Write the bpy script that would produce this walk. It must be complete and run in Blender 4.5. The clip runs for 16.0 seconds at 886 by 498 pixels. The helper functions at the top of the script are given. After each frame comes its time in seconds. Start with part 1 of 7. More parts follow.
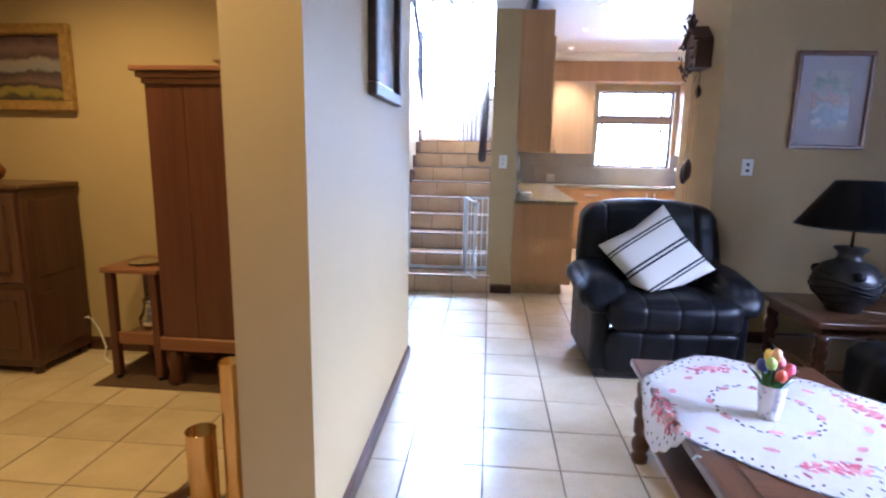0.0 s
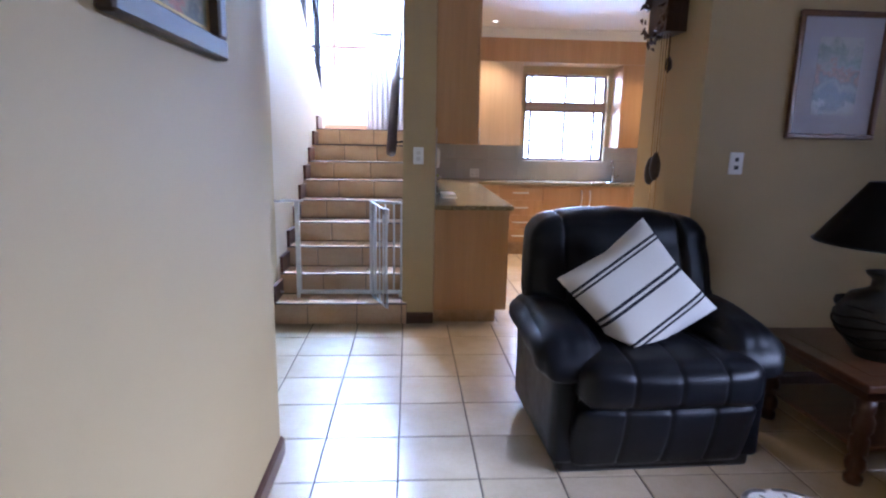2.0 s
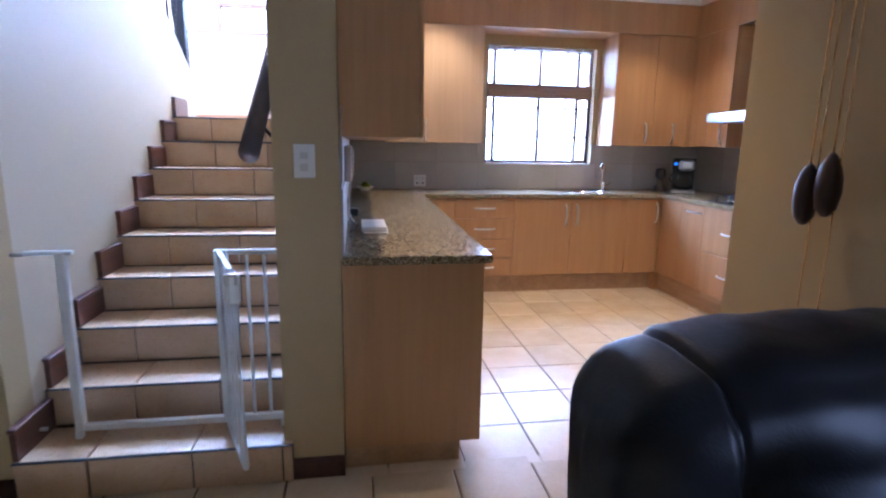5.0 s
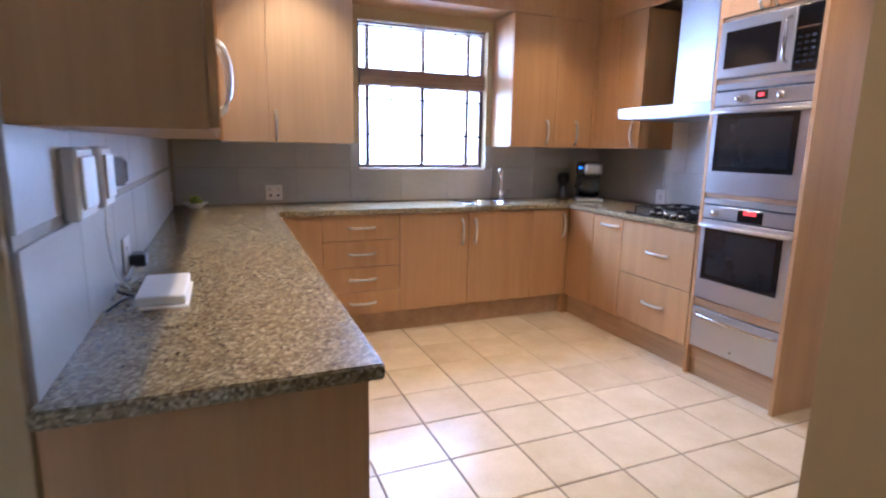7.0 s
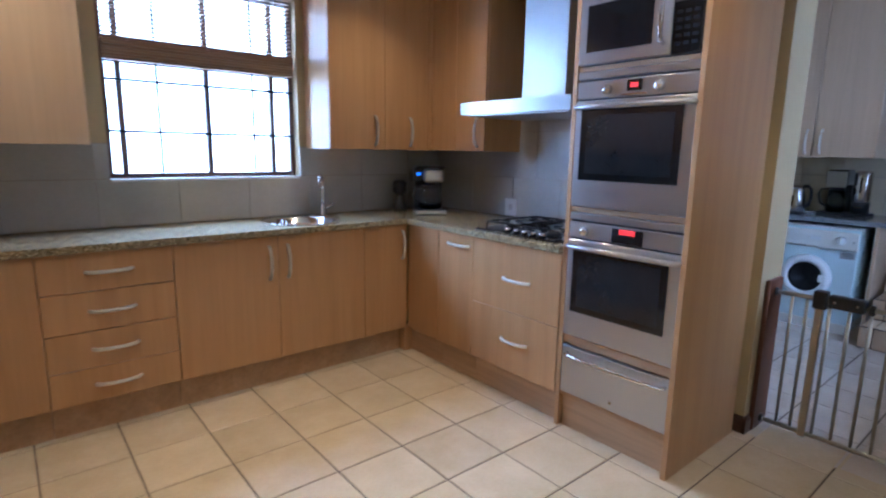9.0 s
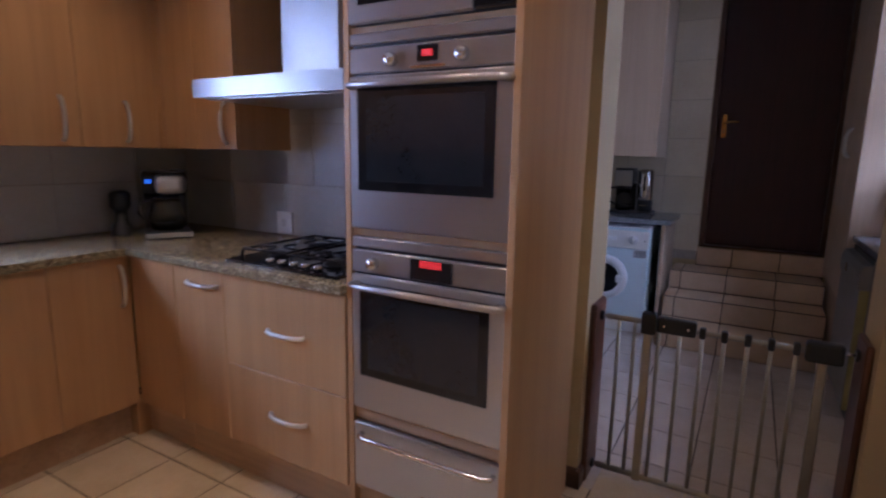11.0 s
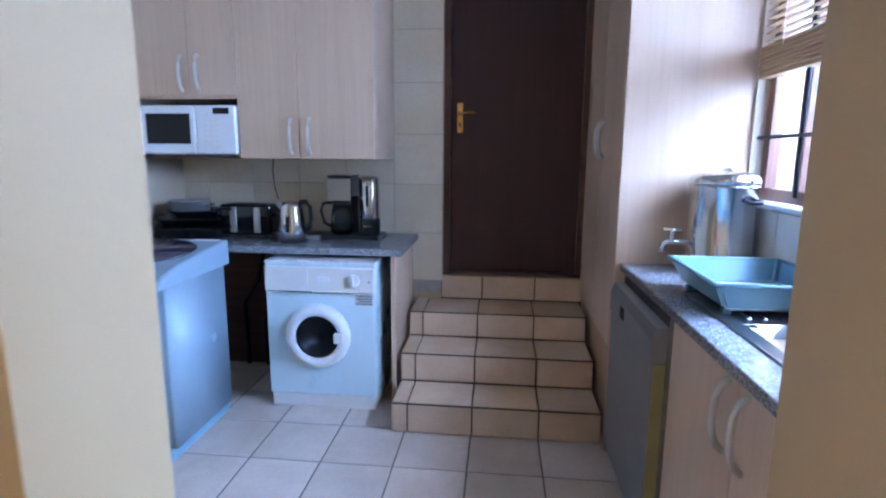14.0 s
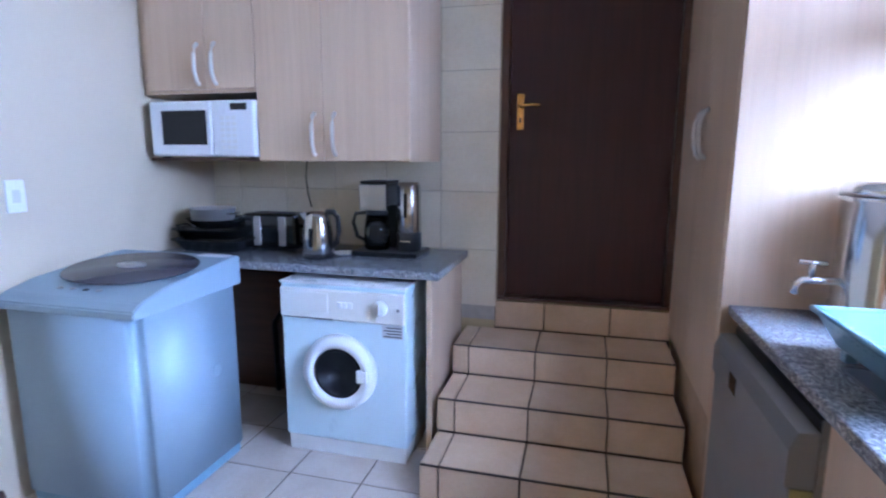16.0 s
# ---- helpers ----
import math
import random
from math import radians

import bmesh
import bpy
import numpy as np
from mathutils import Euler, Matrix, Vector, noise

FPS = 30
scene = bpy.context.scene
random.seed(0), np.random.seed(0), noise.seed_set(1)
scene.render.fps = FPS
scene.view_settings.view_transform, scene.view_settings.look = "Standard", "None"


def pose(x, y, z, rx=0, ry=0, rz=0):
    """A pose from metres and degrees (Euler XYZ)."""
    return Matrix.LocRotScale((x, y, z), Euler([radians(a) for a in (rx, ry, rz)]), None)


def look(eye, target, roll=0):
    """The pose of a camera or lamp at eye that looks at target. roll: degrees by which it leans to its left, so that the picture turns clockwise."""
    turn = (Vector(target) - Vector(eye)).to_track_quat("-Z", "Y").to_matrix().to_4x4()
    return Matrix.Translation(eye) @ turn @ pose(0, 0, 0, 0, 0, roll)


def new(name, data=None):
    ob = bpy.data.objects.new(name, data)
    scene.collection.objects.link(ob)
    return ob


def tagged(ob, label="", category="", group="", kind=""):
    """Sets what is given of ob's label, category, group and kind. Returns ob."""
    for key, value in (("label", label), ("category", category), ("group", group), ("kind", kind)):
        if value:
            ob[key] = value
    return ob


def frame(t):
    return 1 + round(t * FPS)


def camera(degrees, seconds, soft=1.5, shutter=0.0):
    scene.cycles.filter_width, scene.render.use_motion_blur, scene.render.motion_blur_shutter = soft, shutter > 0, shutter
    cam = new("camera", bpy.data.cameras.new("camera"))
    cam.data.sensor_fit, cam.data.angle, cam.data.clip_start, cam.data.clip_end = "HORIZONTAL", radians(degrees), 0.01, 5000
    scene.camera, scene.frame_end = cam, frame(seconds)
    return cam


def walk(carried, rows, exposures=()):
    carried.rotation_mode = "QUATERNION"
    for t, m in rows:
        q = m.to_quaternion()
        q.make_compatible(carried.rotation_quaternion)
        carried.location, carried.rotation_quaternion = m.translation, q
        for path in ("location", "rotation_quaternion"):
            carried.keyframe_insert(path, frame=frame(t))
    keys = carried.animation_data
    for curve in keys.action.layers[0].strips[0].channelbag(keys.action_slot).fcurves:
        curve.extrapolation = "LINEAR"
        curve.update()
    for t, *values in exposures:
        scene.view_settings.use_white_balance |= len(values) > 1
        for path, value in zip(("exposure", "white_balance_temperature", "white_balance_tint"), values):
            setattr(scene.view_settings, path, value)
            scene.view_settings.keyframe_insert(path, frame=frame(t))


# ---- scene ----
cam = camera(79.3, 16.0, soft=2.2, shutter=0.4)
METRES, EYE, TILT, LEAN, TURN = 8.0, 1.35, 0.0, 0.0, 4.8
ROWS = [
    (0.0, 0.0, 0.0, 0.0, 0.2, -10.42, -1.09),
    (0.5, 0.0036, 0.0308, -0.0003, -2.63, -10.56, -1.15),
    (1.0, 0.0055, 0.0679, 0.0003, -5.15, -10.78, -1.12),
    (1.5, 0.0101, 0.1047, -0.001, -7.48, -10.96, -1.17),
    (2.0, 0.0184, 0.1445, -0.0002, -8.37, -11.14, -1.09),
    (2.5, 0.0284, 0.1866, -0.0001, -8.93, -11.16, -1.06),
    (3.0, 0.0399, 0.2303, -0.0008, -9.32, -11.21, -1.03),
    (5.5, 0.0757, 0.4132, -0.0028, -16.8, -10.99, -1.03),
    (6.0, 0.0843, 0.4474, -0.0022, -20.44, -10.93, -1.12),
    (6.5, 0.0974, 0.477, -0.0032, -24.17, -10.87, -1.0),
    (7.0, 0.1109, 0.5042, -0.0028, -27.23, -10.78, -0.99),
    (7.5, 0.125, 0.531, -0.0021, -30.61, -10.72, -0.95),
    (8.0, 0.1425, 0.5523, -0.0019, -35.18, -10.62, -0.95),
    (10.5, 0.2515, 0.6285, 0.0002, -58.97, -10.24, -0.98),
    (11.0, 0.2746, 0.6346, -0.001, -64.81, -10.19, -0.97),
    (11.5, 0.3048, 0.6396, -0.0007, -70.62, -10.18, -0.92),
    (12.0, 0.3345, 0.6443, 0.0014, -76.42, -10.16, -0.9),
    (12.5, 0.3659, 0.6408, 0.0014, -82.02, -10.09, -0.68),
    (13.0, 0.4036, 0.6344, 0.0001, -86.15, -10.02, -0.88),
    (13.5, 0.4365, 0.6262, 0.0033, -87.89, -10.2, -0.5),
    (14.0, 0.4652, 0.6185, 0.0025, -88.88, -10.05, -0.42),
    (14.5, 0.4881, 0.6117, 0.0012, -88.93, -9.9, -0.38),
    (15.0, 0.508, 0.6086, 0.0008, -88.73, -9.76, -0.33),
    (15.5, 0.5252, 0.604, 0.0003, -86.24, -9.73, -0.27),
    (16.0, 0.5349, 0.6023, 0.0008, -80.11, -9.64, -0.23),
]
walk(cam, [(t, pose(0, 0, EYE, TILT, LEAN, TURN) @ pose(METRES * x, METRES * y, METRES * z, 90 + pitch, roll, yaw)) for t, x, y, z, yaw, pitch, roll in ROWS],
     exposures=[(0.0, 0.6, 4950, 28), (2.0, -0.05, 5050, 30), (3.0, -0.1, 4780, 30), (6.0, -0.36, 4780, 30), (7.0, -0.25, 4950, 28), (8.0, -0.05, 4600, 17), (10.3, -1.95, 4950, 32), (11.0, -1.6, 5200, 40), (12.0, -0.7, 4950, 28), (13.0, -0.2, 4650, 20), (14.0, 0.1, 4600, 24), (14.5, 0.3, 4620, 25), (16.0, 0.3, 4680, 27)])

# ---- world and lights ----
world = bpy.data.worlds.new("sky")
scene.world = world
world.use_nodes = True
wn = world.node_tree
sky = wn.nodes.new("ShaderNodeTexSky")
sky.sky_type, sky.sun_disc = "NISHITA", False
sky.sun_elevation, sky.sun_rotation = radians(57), radians(190)
wn.links.new(sky.outputs[0], wn.nodes["Background"].inputs[0])
wn.nodes["Background"].inputs[1].default_value = 0.12


def lamp(name, kind, m, energy, color, **more):
    data = bpy.data.lights.new(name, kind)
    data.energy, data.color = energy, color
    if kind == "AREA":
        data.shape, data.size, data.size_y = "RECTANGLE", more["w"], more["h"]
        data.spread = radians(more.get("spread", 180))
    if kind == "SPOT":
        data.spot_size, data.spot_blend, data.shadow_soft_size = radians(more["cone"]), 0.7, 0.04
    if kind == "POINT":
        data.shadow_soft_size = more["r"]
    if kind == "SUN":
        data.angle = radians(more["angle"])
    ob = new(name, data)
    ob.matrix_world = m
    return ob


DAY = (0.56, 0.79, 1.0)
lamp("sun", "SUN", look((0, 0, 12), (1.3, 7.6, 0)), 3.0, (1.0, 0.95, 0.88), angle=0.6)
# daylight in the window openings
lamp("kitchen_daylight", "AREA", look((2.07, 8.62, 1.75), (2.2, 6.0, 0.0)), 580, DAY, w=1.5, h=1.5)
lamp("landing_daylight", "AREA", look((-0.5, 9.1, 3.1), (-0.5, 6.2, 0.7)), 640, DAY, w=2.0, h=1.7, spread=85)
# added fill from an invented side window, brightens landing wall and curtain
lamp("landing_side_fill", "AREA", look((-2.52, 7.15, 3.2), (-0.4, 8.6, 2.0)), 260, (0.86, 0.92, 1.0), w=1.4, h=1.3, spread=120)
lamp("laundry_daylight", "AREA", look((4.95, 3.55, 1.95), (5.35, 5.2, 0.85)), 165, (0.68, 0.84, 1.0), w=1.5, h=1.0, spread=130)
lamp("living_daylight", "AREA", look((3.85, 1.1, 1.75), (1.5, 1.75, 0.25)), 46, (0.8, 0.9, 1.0), w=1.6, h=1.2, spread=62)
# warm ceiling lights
WARM = (1.0, 0.73, 0.34)
DOWN = [(1.0, 5.35), (1.0, 6.35), (1.0, 7.45), (2.85, 7.3), (2.85, 5.45), (2.85, 6.35)]
for i, (x, y) in enumerate(DOWN):
    lamp("downlight_lamp", "SPOT", look((x, y, 2.66), (x, y, 0)), 80 if x < 2 else 62, WARM, cone=98)
for x, y in ((-2.1, 2.1), (-1.2, 0.6)):
    lamp("dining_downlight", "SPOT", look((x, y, 2.66), (x, y, 0)), 76, (1.0, 0.66, 0.16), cone=150)

# ---- materials ----
def node_mat(name):
    m = bpy.data.materials.new(name)
    m.use_nodes = True
    nt = m.node_tree
    return m, nt, nt.nodes["Principled BSDF"]


def N(nt, kind, **sets):
    n = nt.nodes.new("ShaderNode" + kind)
    for key, value in sets.items():
        n.inputs[key.replace("_", " ")].default_value = value
    return n


def ramp(nt, source, stops):
    r = nt.nodes.new("ShaderNodeValToRGB")
    el = r.color_ramp.elements
    while len(el) < len(stops):
        el.new(0.5)
    for e, (p, c) in zip(el, stops):
        e.position, e.color = p, (*c, 1)
    nt.links.new(source, r.inputs[0])
    return r.outputs[0]


def coords(nt, scale=(1, 1, 1), shift=0.0):
    tc = nt.nodes.new("ShaderNodeTexCoord")
    mp = nt.nodes.new("ShaderNodeMapping")
    mp.inputs["Scale"].default_value = scale
    nt.links.new(tc.outputs["Object"], mp.inputs["Vector"])
    if shift:
        info = nt.nodes.new("ShaderNodeObjectInfo")
        mul = nt.nodes.new("ShaderNodeVectorMath")
        mul.operation = "SCALE"
        mul.inputs[3].default_value = shift
        com = nt.nodes.new("ShaderNodeCombineXYZ")
        for k in range(3):
            nt.links.new(info.outputs["Random"], com.inputs[k])
        nt.links.new(com.outputs[0], mul.inputs[0])
        nt.links.new(mul.outputs[0], mp.inputs["Location"])
    return mp.outputs[0]


def mix(nt, fac, a, b, mode="MIX"):
    m = nt.nodes.new("ShaderNodeMix")
    m.data_type, m.blend_type = "RGBA", mode
    for value, sock in ((fac, 0), (a, 6), (b, 7)):
        if hasattr(value, "links"):
            nt.links.new(value, m.inputs[sock])
        elif sock == 0:
            m.inputs[0].default_value = value
        else:
            m.inputs[sock].default_value = (*value, 1)
    return m.outputs[2]


def bump(nt, b, height, strength, distance=0.002):
    n = nt.nodes.new("ShaderNodeBump")
    n.inputs["Strength"].default_value, n.inputs["Distance"].default_value = strength, distance
    nt.links.new(height, n.inputs["Height"])
    nt.links.new(n.outputs[0], b.inputs["Normal"])


def noise_tex(nt, vec, scale, detail=4.0, rough=0.55):
    n = N(nt, "TexNoise", Scale=scale, Detail=detail, Roughness=rough)
    nt.links.new(vec, n.inputs["Vector"])
    return n.outputs[0]


def paint(name, color, rough=0.55, metal=0.0, var=0.08, scale=6.0, grain=120.0, relief=0.15, stretch=(1, 1, 1), coat=0.0, shift=0.0):
    """Plain surface with stains and fine grain at two scales."""
    m, nt, b = node_mat(name)
    v = coords(nt, stretch, shift)
    big, fine = noise_tex(nt, v, scale), noise_tex(nt, v, grain, 2.0)
    dark = tuple(c * (1 - var) for c in color)
    light = tuple(min(1, c * (1 + var)) for c in color)
    c1 = ramp(nt, big, [(0.3, dark), (0.7, light)])
    c2 = ramp(nt, fine, [(0.3, (1 - var * 0.5,) * 3), (0.7, (1, 1, 1))])
    nt.links.new(mix(nt, 1.0, c1, c2, "MULTIPLY"), b.inputs["Base Color"])
    rr = ramp(nt, big, [(0.2, (max(0.02, rough - 0.07),) * 3), (0.8, (min(1, rough + 0.07),) * 3)])
    nt.links.new(rr, b.inputs["Roughness"])
    b.inputs["Metallic"].default_value, b.inputs["Coat Weight"].default_value = metal, coat
    if relief:
        bump(nt, b, fine, relief, 0.001)
    return m


def wood(name, a, c, rough=0.4, along="z", fine=1.0, coat=0.0, streak=0.5, shift=3.0):
    """Grain drawn out along one axis, darker pores and slow bands."""
    m, nt, b = node_mat(name)
    s = {"x": (0.6, 14, 14), "y": (14, 0.6, 14), "z": (14, 14, 0.6)}[along]
    v = coords(nt, tuple(k * fine for k in s), shift)
    s2 = tuple(k * 5 * fine for k in s)
    v2 = coords(nt, s2, shift)
    band, pore = noise_tex(nt, v, 1.0, 5, 0.6), noise_tex(nt, v2, 1.0, 2)
    c1 = ramp(nt, band, [(0.25, a), (0.5, tuple((p + q) / 2 for p, q in zip(a, c))), (0.75, c)])
    c2 = ramp(nt, pore, [(0.35, (1 - streak * 0.5,) * 3), (0.55, (1, 1, 1))])
    nt.links.new(mix(nt, 1.0, c1, c2, "MULTIPLY"), b.inputs["Base Color"])
    b.inputs["Roughness"].default_value, b.inputs["Coat Weight"].default_value = rough, coat
    bump(nt, b, pore, 0.12, 0.0006)
    return m


def granite(name, stops, rough=0.12, scale=70):
    m, nt, b = node_mat(name)
    v = coords(nt)
    vo = N(nt, "TexVoronoi", Scale=scale)
    nt.links.new(v, vo.inputs["Vector"])
    g = noise_tex(nt, v, scale * 0.9, 3, 0.7)
    sep = nt.nodes.new("ShaderNodeSeparateColor")
    nt.links.new(vo.outputs["Color"], sep.inputs[0])
    c1 = ramp(nt, sep.outputs[0], stops)
    c2 = ramp(nt, g, [(0.36, (0.5, 0.46, 0.40)), (0.58, (1, 1, 1))])
    nt.links.new(mix(nt, 0.35, c1, c2, "MULTIPLY"), b.inputs["Base Color"])
    b.inputs["Roughness"].default_value = rough
    return m


def tile_mat(name, a, c, rough=0.22, scale=5.0, vary=0.1):
    """Glazed ceramic with cloudy glaze; each tile differs a little."""
    m, nt, b = node_mat(name)
    v = coords(nt, (1, 1, 1), 7.0)
    cloud, speck = noise_tex(nt, v, scale, 6, 0.6), noise_tex(nt, v, scale * 18, 3)
    info = nt.nodes.new("ShaderNodeObjectInfo")
    c1 = ramp(nt, cloud, [(0.3, a), (0.7, c)])
    tone = ramp(nt, info.outputs["Random"], [(0, (1 - vary,) * 3), (1, (1, 1, 1))])
    c2 = ramp(nt, speck, [(0.3, (0.96, 0.95, 0.93)), (0.6, (1, 1, 1))])
    nt.links.new(mix(nt, 1.0, mix(nt, 1.0, c1, tone, "MULTIPLY"), c2, "MULTIPLY"), b.inputs["Base Color"])
    rr = ramp(nt, speck, [(0.2, (rough - 0.02,) * 3), (0.8, (rough + 0.03,) * 3)])
    nt.links.new(rr, b.inputs["Roughness"])
    bump(nt, b, cloud, 0.06, 0.002)
    return m


def steel(name, color=(0.50, 0.50, 0.51), rough=0.3, along="y"):
    m, nt, b = node_mat(name)
    tan = nt.nodes.new("ShaderNodeTangent")
    tan.direction_type, tan.axis = "RADIAL", "Z"
    nt.links.new(tan.outputs[0], b.inputs["Tangent"])
    b.inputs["Anisotropic"].default_value = 0.6
    b.inputs["Anisotropic Rotation"].default_value = 0.25
    s = {"x": (3, 900, 900), "y": (900, 3, 900), "z": (900, 900, 3)}[along]
    line = noise_tex(nt, coords(nt, s), 1.0, 2)
    nt.links.new(ramp(nt, line, [(0.3, tuple(k * 0.95 for k in color)), (0.7, color)]), b.inputs["Base Color"])
    b.inputs["Metallic"].default_value = 1.0
    rr = ramp(nt, line, [(0.2, (rough - 0.02,) * 3), (0.8, (rough + 0.03,) * 3)])
    nt.links.new(rr, b.inputs["Roughness"])
    return m


def clear_glass(name, tint=(1, 1, 1), rough=0.0):
    m, nt, b = node_mat(name)
    b.inputs["Base Color"].default_value = (*tint, 1)
    b.inputs["Transmission Weight"].default_value, b.inputs["Roughness"].default_value = 1.0, rough
    b.inputs["IOR"].default_value = 1.45
    return m


def glow(name, color, strength):
    m, nt, b = node_mat(name)
    b.inputs["Base Color"].default_value = (*color, 1)
    b.inputs["Emission Color"].default_value, b.inputs["Emission Strength"].default_value = (*color, 1), strength
    return m


def leather(name, color):
    m, nt, b = node_mat(name)
    v = coords(nt)
    vo = N(nt, "TexVoronoi", Scale=260.0)
    nt.links.new(v, vo.inputs["Vector"])
    fold, crease = noise_tex(nt, v, 7.0, 4), noise_tex(nt, v, 38.0, 5, 0.6)
    nt.links.new(ramp(nt, fold, [(0.3, tuple(k * 0.8 for k in color)), (0.75, tuple(k * 1.3 for k in color))]), b.inputs["Base Color"])
    nt.links.new(ramp(nt, crease, [(0.25, (0.32,) * 3), (0.75, (0.44,) * 3)]), b.inputs["Roughness"])
    b.inputs["Specular IOR Level"].default_value = 0.22
    hm = mix(nt, 0.4, crease, vo.outputs["Distance"])
    bump(nt, b, hm, 0.3, 0.0025)
    return m


def picture(name, stops, scale=5.0, seed=0.0, stretch=(1, 1, 1)):
    """A painted sheet: blotches of several colours."""
    m, nt, b = node_mat(name)
    v = coords(nt, stretch)
    w = N(nt, "TexNoise", Scale=scale, Detail=9.0, Roughness=0.72, Distortion=0.25)
    w.noise_dimensions = "4D"
    w.inputs["W"].default_value = seed
    nt.links.new(v, w.inputs["Vector"])
    nt.links.new(ramp(nt, w.outputs[0], stops), b.inputs["Base Color"])
    b.inputs["Roughness"].default_value = 0.35
    return m


def banded_picture(name, stops, wobble=0.3, scale=6.0, seed=0.0):
    """A painted sheet whose colours lie in uneven bands from its foot to its top."""
    m, nt, b = node_mat(name)
    tc = nt.nodes.new("ShaderNodeTexCoord")
    sep = nt.nodes.new("ShaderNodeSeparateXYZ")
    nt.links.new(tc.outputs["Generated"], sep.inputs[0])
    w = N(nt, "TexNoise", Scale=scale, Detail=7.0, Roughness=0.62, Distortion=0.3)
    w.noise_dimensions = "4D"
    w.inputs["W"].default_value = seed
    nt.links.new(coords(nt), w.inputs["Vector"])
    off = nt.nodes.new("ShaderNodeMath")
    off.operation = "MULTIPLY_ADD"
    nt.links.new(w.outputs[0], off.inputs[0])
    off.inputs[1].default_value = wobble
    off.inputs[2].default_value = -wobble / 2
    add = nt.nodes.new("ShaderNodeMath")
    nt.links.new(sep.outputs[2], add.inputs[0])
    nt.links.new(off.outputs[0], add.inputs[1])
    nt.links.new(ramp(nt, add.outputs[0], stops), b.inputs["Base Color"])
    b.inputs["Roughness"].default_value = 0.35
    return m


